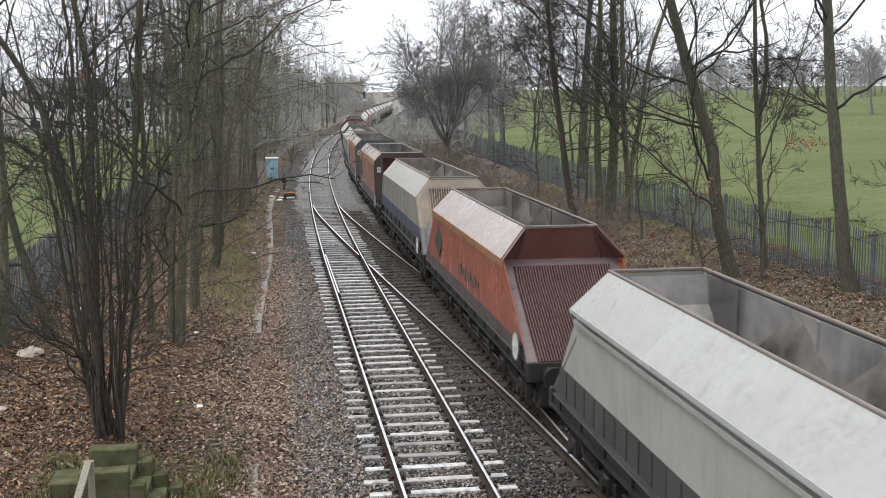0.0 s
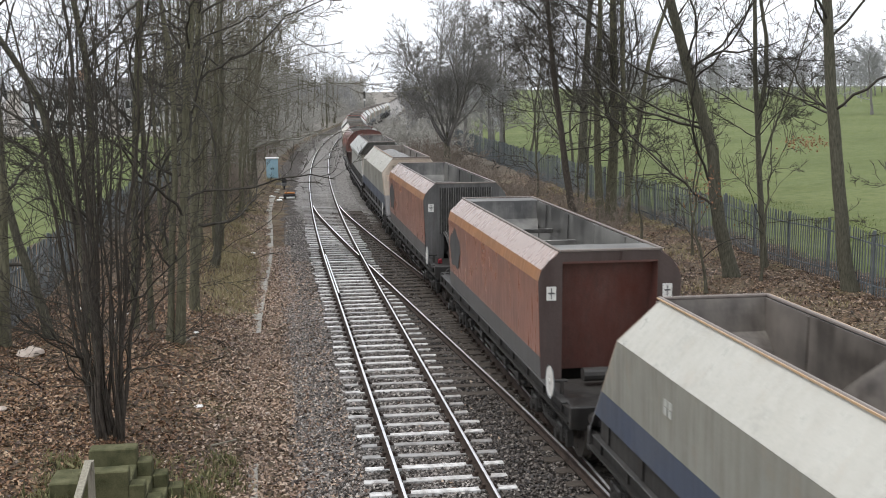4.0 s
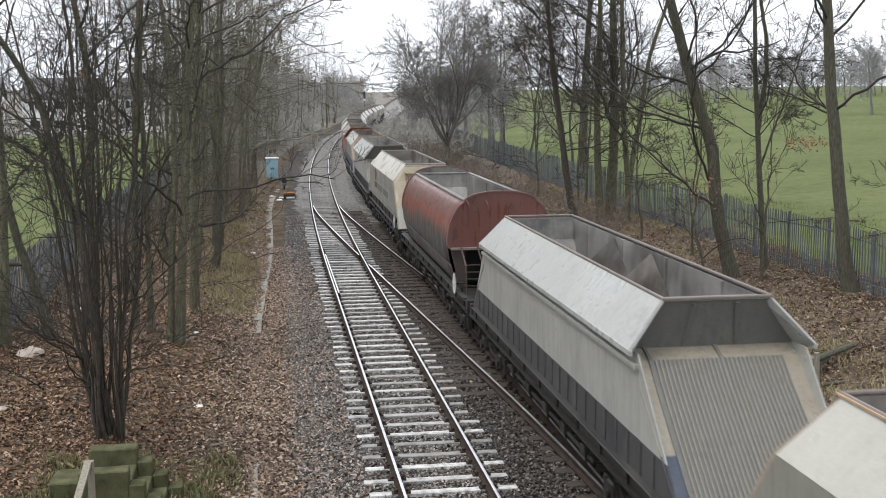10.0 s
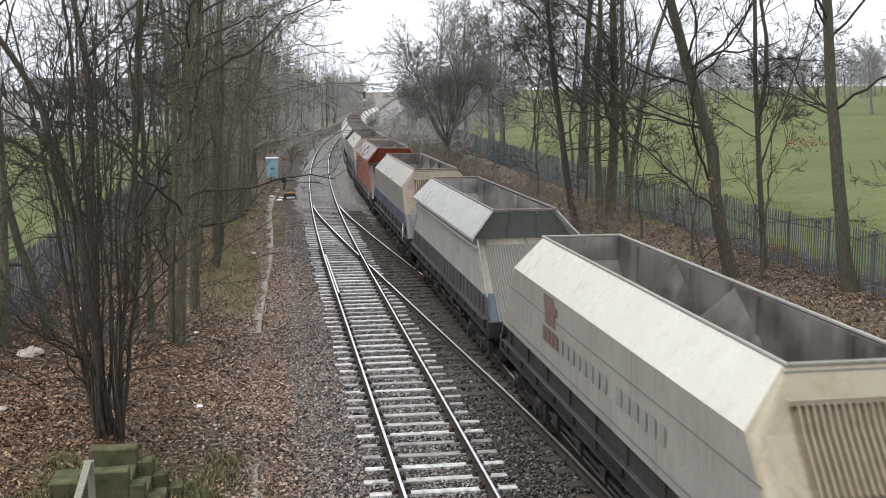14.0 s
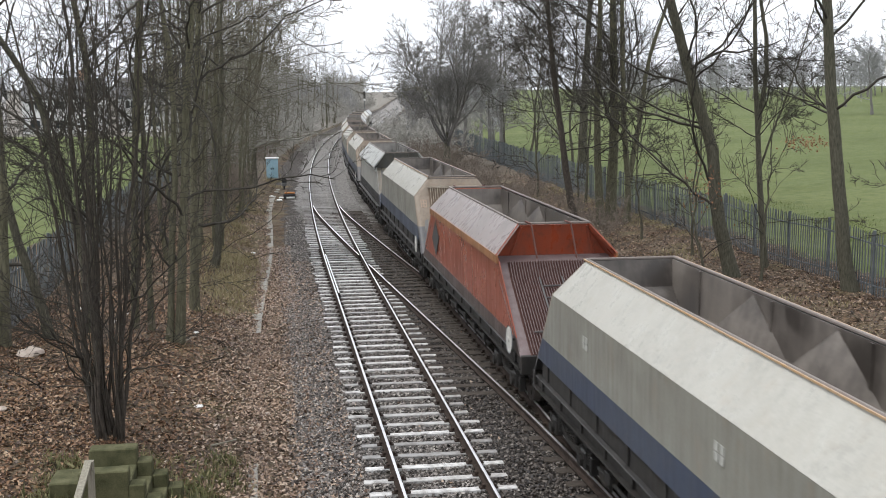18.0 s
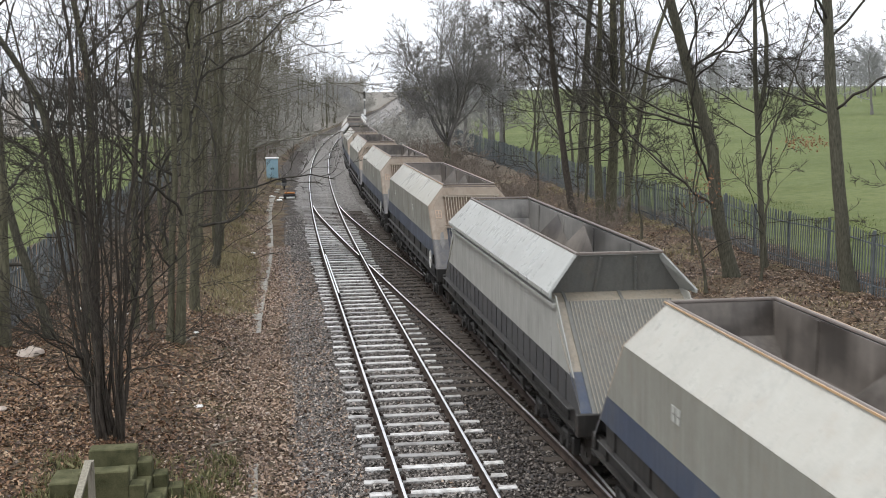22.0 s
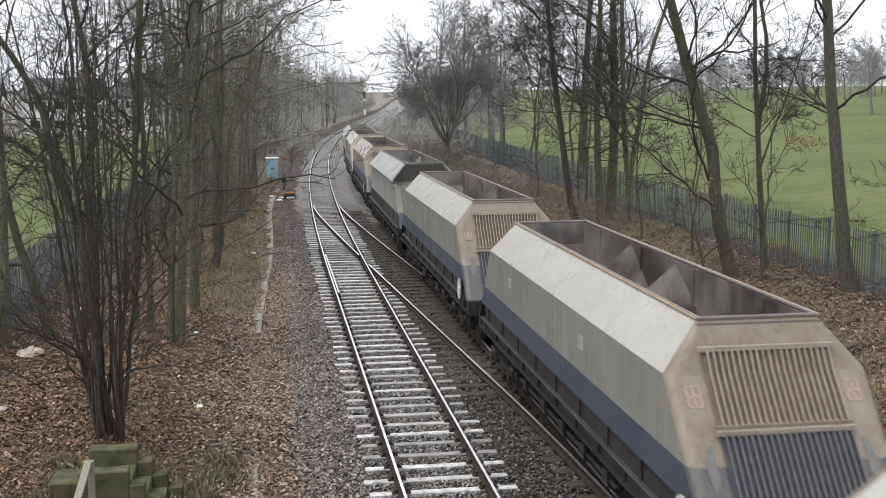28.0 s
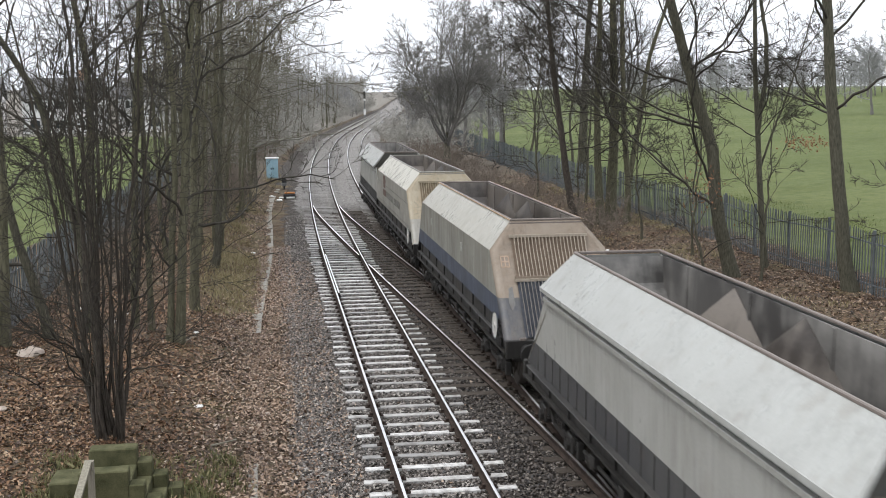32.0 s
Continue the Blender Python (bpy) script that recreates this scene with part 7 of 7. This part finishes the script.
    bm = bmesh.new()
    box(bm, -0.28, 0.28, -0.15, 0.15, 5.2, 6.8, 0.05)
    part("signal_head", bm, M_BLACK, sig)
    for z in (0.6, 4.4, 7.1):
        bm = bmesh.new()
        box(bm, -0.32, 0.32, -0.2, -0.1, z, z + (1.5 if z < 1 else 0.5), 0.03)
        part("signal_plate", bm, M_WHITE, sig)


build_lineside()


def build_far_wall():
    """A hut beside the line, far off."""
    shed = thing("gantry_hut", "distant blue-grey lineside hut", "hut")
    bm = bmesh.new()
    box(bm, 12.0, 16.5, 300, 303, 0.0, 3.2, 0.05)
    part("wall", bm, M_GALV, shed)
    bm = bmesh.new()
    box(bm, 11.8, 16.7, 299.8, 303.2, 3.2, 3.4)
    part("roof", bm, M_ROOF, shed)


build_far_wall()


def house(x, y, w, d, eaves, ridge, wall_mat, turn):
    h = thing("house", "distant white rendered house with a tiled roof" if wall_mat is M_RENDER else "distant grey house with a tiled roof", "house", "distant houses", m=Matrix.Translation((x, y, ground_z(x, y) - 0.2)) @ Matrix.Rotation(turn, 4, "Z"))
    bm = bmesh.new()
    box(bm, -w / 2, w / 2, -d / 2, d / 2, 0, eaves)
    part("wall", bm, wall_mat, h)
    bm = bmesh.new()
    for s in (-1, 1):
        slab(bm, [(-w / 2 - 0.3, 0, ridge), (w / 2 + 0.3, 0, ridge), (w / 2 + 0.3, s * (d / 2 + 0.4), eaves - 0.2), (-w / 2 - 0.3, s * (d / 2 + 0.4), eaves - 0.2)][::s], 0.15)
    for s in (-1, 1):
        slab(bm, [(s * w / 2, -d / 2, eaves), (s * w / 2, d / 2, eaves), (s * w / 2, 0, ridge - 0.1)][::s], 0.1)
    part("roof", bm, M_ROOF, h)
    bm = bmesh.new()
    box(bm, w * 0.2, w * 0.2 + 0.9, -0.5, 0.5, ridge - 1.0, ridge + 1.1)
    part("chimney", bm, M_BRICK, h)
    for k in range(3):
        for z in (0.9, 3.5) if eaves > 5 else ():
            bm = bmesh.new()
            cx = -w / 2 + w * (k + 0.5) / 3
            box(bm, cx - 0.75, cx + 0.75, -d / 2 - 0.05, -d / 2 + 0.02, z, z + 1.25)
            win = part("window", bm, M_WHITE, h)
            for q in (-0.36, 0.36):
                bm = bmesh.new()
                box(bm, cx + q - 0.29, cx + q + 0.29, -d / 2 - 0.07, -d / 2 - 0.05, z + 0.1, z + 1.15)
                part("pane", bm, M_GLASS, win)


for hx, hy, hw, eaves, ridge, mat_, ht in ((-44, 160, 11, 5.2, 7.9, M_RENDER, 0.1), (-31, 165, 10, 5.2, 7.9, M_RENDER, -0.05), (-60, 156, 12, 5.2, 7.9, M_RENDER, 0.12), (-76, 150, 12, 5.2, 7.9, M_RENDER, 0.15), (-19, 170, 10, 5.2, 7.9, M_RENDER, 0.0),
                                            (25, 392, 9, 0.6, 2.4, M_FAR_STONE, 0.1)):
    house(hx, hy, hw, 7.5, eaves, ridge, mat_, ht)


# ---- loose stuff on the ground ----


def scatter_mesh(rng, pts, base_v, base_f, smin, smax, squash, tilt):
    """Copies of a small shape at points, each turned and sized at random, as one mesh."""
    n = len(pts)
    s = rng.uniform(smin, smax, n)
    a, b, c = rng.uniform(0, 2 * np.pi, n), rng.normal(0, tilt, n), rng.normal(0, tilt, n)
    ca, sa, cb, sb, cc, sc = np.cos(a), np.sin(a), np.cos(b), np.sin(b), np.cos(c), np.sin(c)
    v = base_v[None] * (1 + rng.uniform(-0.3, 0.3, (n, len(base_v), 3)))
    v = v * s[:, None, None] * np.stack([np.ones(n), rng.uniform(0.6, 1.1, n), rng.uniform(squash[0], squash[1], n)], -1)[:, None, :]
    x, y, z = v[..., 0], v[..., 1], v[..., 2]
    y, z = y * cb[:, None] - z * sb[:, None], y * sb[:, None] + z * cb[:, None]
    x, z = x * cc[:, None] + z * sc[:, None], -x * sc[:, None] + z * cc[:, None]
    x, y = x * ca[:, None] - y * sa[:, None], x * sa[:, None] + y * ca[:, None]
    v = np.stack([x, y, z], -1) + pts[:, None, :]
    f = base_f[None] + (np.arange(n) * len(base_v))[:, None, None]
    return v.reshape(-1, 3), f.reshape(-1, base_f.shape[1])


def spread(rng, n, a0, a1, y0, y1, lift, dense=1.0):
    y = y0 + (y1 - y0) * rng.uniform(0, 1, n) ** dense
    a = rng.uniform(a0, a1, n)
    x = a + np.array([centre(float(q)) for q in y])
    z = np.array([ground_z(float(p), float(q)) for p, q in zip(x, y)])
    return np.stack([x, y, z + lift], -1)


def build_loose():
    rng = np.random.default_rng(12)
    octa = np.array([(1, 0, 0), (-1, 0, 0), (0, 1, 0), (0, -1, 0), (0, 0, 1)], float)
    octf = np.array([(0, 2, 4), (2, 1, 4), (1, 3, 4), (3, 0, 4)])
    pts = np.concatenate([spread(rng, 85000, -2.4, 6.3, 13.5, 36, 0.024), spread(rng, 30000, -2.3, 6.3, 36, 62, 0.026), spread(rng, 9000, -2.6, -1.3, 14, 50, 0.01)])
    shaded = pts[:, 0] > rng.normal(1.05, 0.15, len(pts)) + CURVE * np.clip(pts[:, 1] - BEND, 0, STRAIGHT - BEND) ** 2
    for some, mat, label in ((pts[~shaded], M_BALLAST, "grey-brown crushed stone ballast between pale sleepers"), (pts[shaded], M_BALLAST_DARK, "dark shaded ballast between timber sleepers")):
        v, f = scatter_mesh(rng, some, octa, octf, 0.016, 0.044, (0.5, 0.9), 0.5)
        tagged(mesh_part("ballast_stones", from_arrays("ballast_stones", v, f), mat), label, "ballast", kind="stuff")
    leaf_v = np.array([(-1, 0, 0.14), (0.1, 0.55, 0.0), (1, 0, 0.18), (0.1, -0.55, 0.0)], float)
    leaf_f = np.array([(0, 1, 3), (1, 2, 3)])
    pts = np.concatenate([spread(rng, 60000, -10.5, -3.0, 14.5, 34, 0.02), spread(rng, 26000, -10, -3.0, 34, 70, 0.03), spread(rng, 22000, -3.4, -2.05, 14, 50, 0.02), spread(rng, 5000, -2.2, -1.3, 14, 45, 0.03), spread(rng, 62000, 6.6, 16.4, 18, 46, 0.02), spread(rng, 20000, 6.8, 14.6, 46, 80, 0.03), spread(rng, 700, -1.2, 5.5, 15, 40, 0.03)])
    off = pts[:, 0] - CURVE * np.clip(pts[:, 1] - BEND, 0, STRAIGHT - BEND) ** 2
    cess = (off > -4.3 + rng.normal(0, 0.5, len(pts))) & (off < 6.0)
    for some, mat, label in ((pts[~cess & (off < 0)], M_LEAF, "carpet of wet brown fallen leaves"), (pts[cess], M_LEAF_PALE, "carpet of pale brown fallen leaves"), (pts[off >= 6.0], M_LEAF_BANK, "carpet of brown fallen leaves below a fence")):
        v, f = scatter_mesh(rng, some, leaf_v, leaf_f, 0.022, 0.064, (0.8, 1.5), 0.4)
        tagged(mesh_part("dead_leaves", from_arrays("dead_leaves", v, f), mat), label, "leaves", kind="stuff")
    blade_v = np.array([(-0.02, 0, 0), (0.02, 0, 0), (0.06, 0.10, 0.6), (0.16, 0.30, 1.0)], float)
    blade_f = np.array([(0, 1, 2), (0, 2, 3)])

    def tufts(name, label, spots, mat, per, size):
        ps = []
        for x, y, r in spots:
            ps.append(np.stack([x + rng.normal(0, r, per), y + rng.normal(0, r, per)], -1))
        p = np.concatenate(ps)
        z = np.array([ground_z(float(i), float(j)) for i, j in p])
        v, f = scatter_mesh(rng, np.column_stack([p, z - 0.02]), blade_v, blade_f, size * 0.5, size * 1.2, (0.8, 1.2), 0.35)
        tagged(mesh_part(name, from_arrays(name, v, f), mat), label, "grass", kind="stuff")
    rr = random.Random(2)
    near = [(-4.3, 18.3, 0.16), (-4.05, 18.9, 0.2), (-4.2, 19.6, 0.25), (-6.05, 17.6, 0.18), (-6.1, 18.0, 0.2), (-5.0, 19.3, 0.2), (-4.0, 17.4, 0.2), (-4.8, 18.6, 0.2)] + [(rr.uniform(-4.4, -3.6), rr.uniform(17.0, 20.2), 0.16) for _ in range(12)] + [(rr.uniform(-6.7, -5.9), rr.uniform(16.8, 18.6), 0.16) for _ in range(7)]
    bank = [(rr.uniform(-5.3, -3.7), rr.uniform(34, 75), 0.35) for _ in range(120)] + [(rr.uniform(-4.9, -3.7), rr.uniform(33, 47), 0.35) for _ in range(45)] + [(rr.uniform(-3.2, -2.2), rr.uniform(80, 100), 0.3) for _ in range(20)]
    right = [(rr.uniform(8.2, 11.5), rr.uniform(21, 26), 0.3) for _ in range(26)] + [(rr.uniform(7.5, 13.5), rr.uniform(26, 60), 0.3) for _ in range(40)] + [(rr.uniform(14.2, 15.2), rr.uniform(44, 70), 0.3) for _ in range(30)]
    tufts("dry_grass", "tufts of dry yellow-green grass on the banks", bank + right, M_DRYGRASS, 80, 0.22)
    tufts("verge_grass", "short green and straw tufts beside concrete steps", near, M_VERGE, 90, 0.21)
    field = [(17.2 + rr.uniform(0, 5), rr.uniform(28, 70), 0.6) for _ in range(160)]
    tufts("field_grass", "short green field grass behind a fence", field, M_TURF, 120, 0.14)
    hang = [(13.2, 32.0), (12.9, 31.6), (13.6, 31.8), (10.2, 32.2), (10.0, 31.9)]
    ps = []
    for k, (x, y) in enumerate(hang):
        ps.append(np.stack([x + rng.normal(0, 0.35, 60), y + rng.normal(0, 0.3, 60), (5.0 if k < 3 else 3.7) + rng.normal(0, 0.12 if k < 3 else 0.4, 60)], -1))
    v, f = scatter_mesh(rng, np.concatenate(ps), leaf_v, leaf_f, 0.03, 0.06, (0.8, 1.5), 1.2)
    tagged(mesh_part("hanging_leaves", from_arrays("hanging_leaves", v, f), M_BROWN_LEAF), "withered brown leaves still hanging on twigs", "leaves", kind="stuff")


build_loose()

motions()
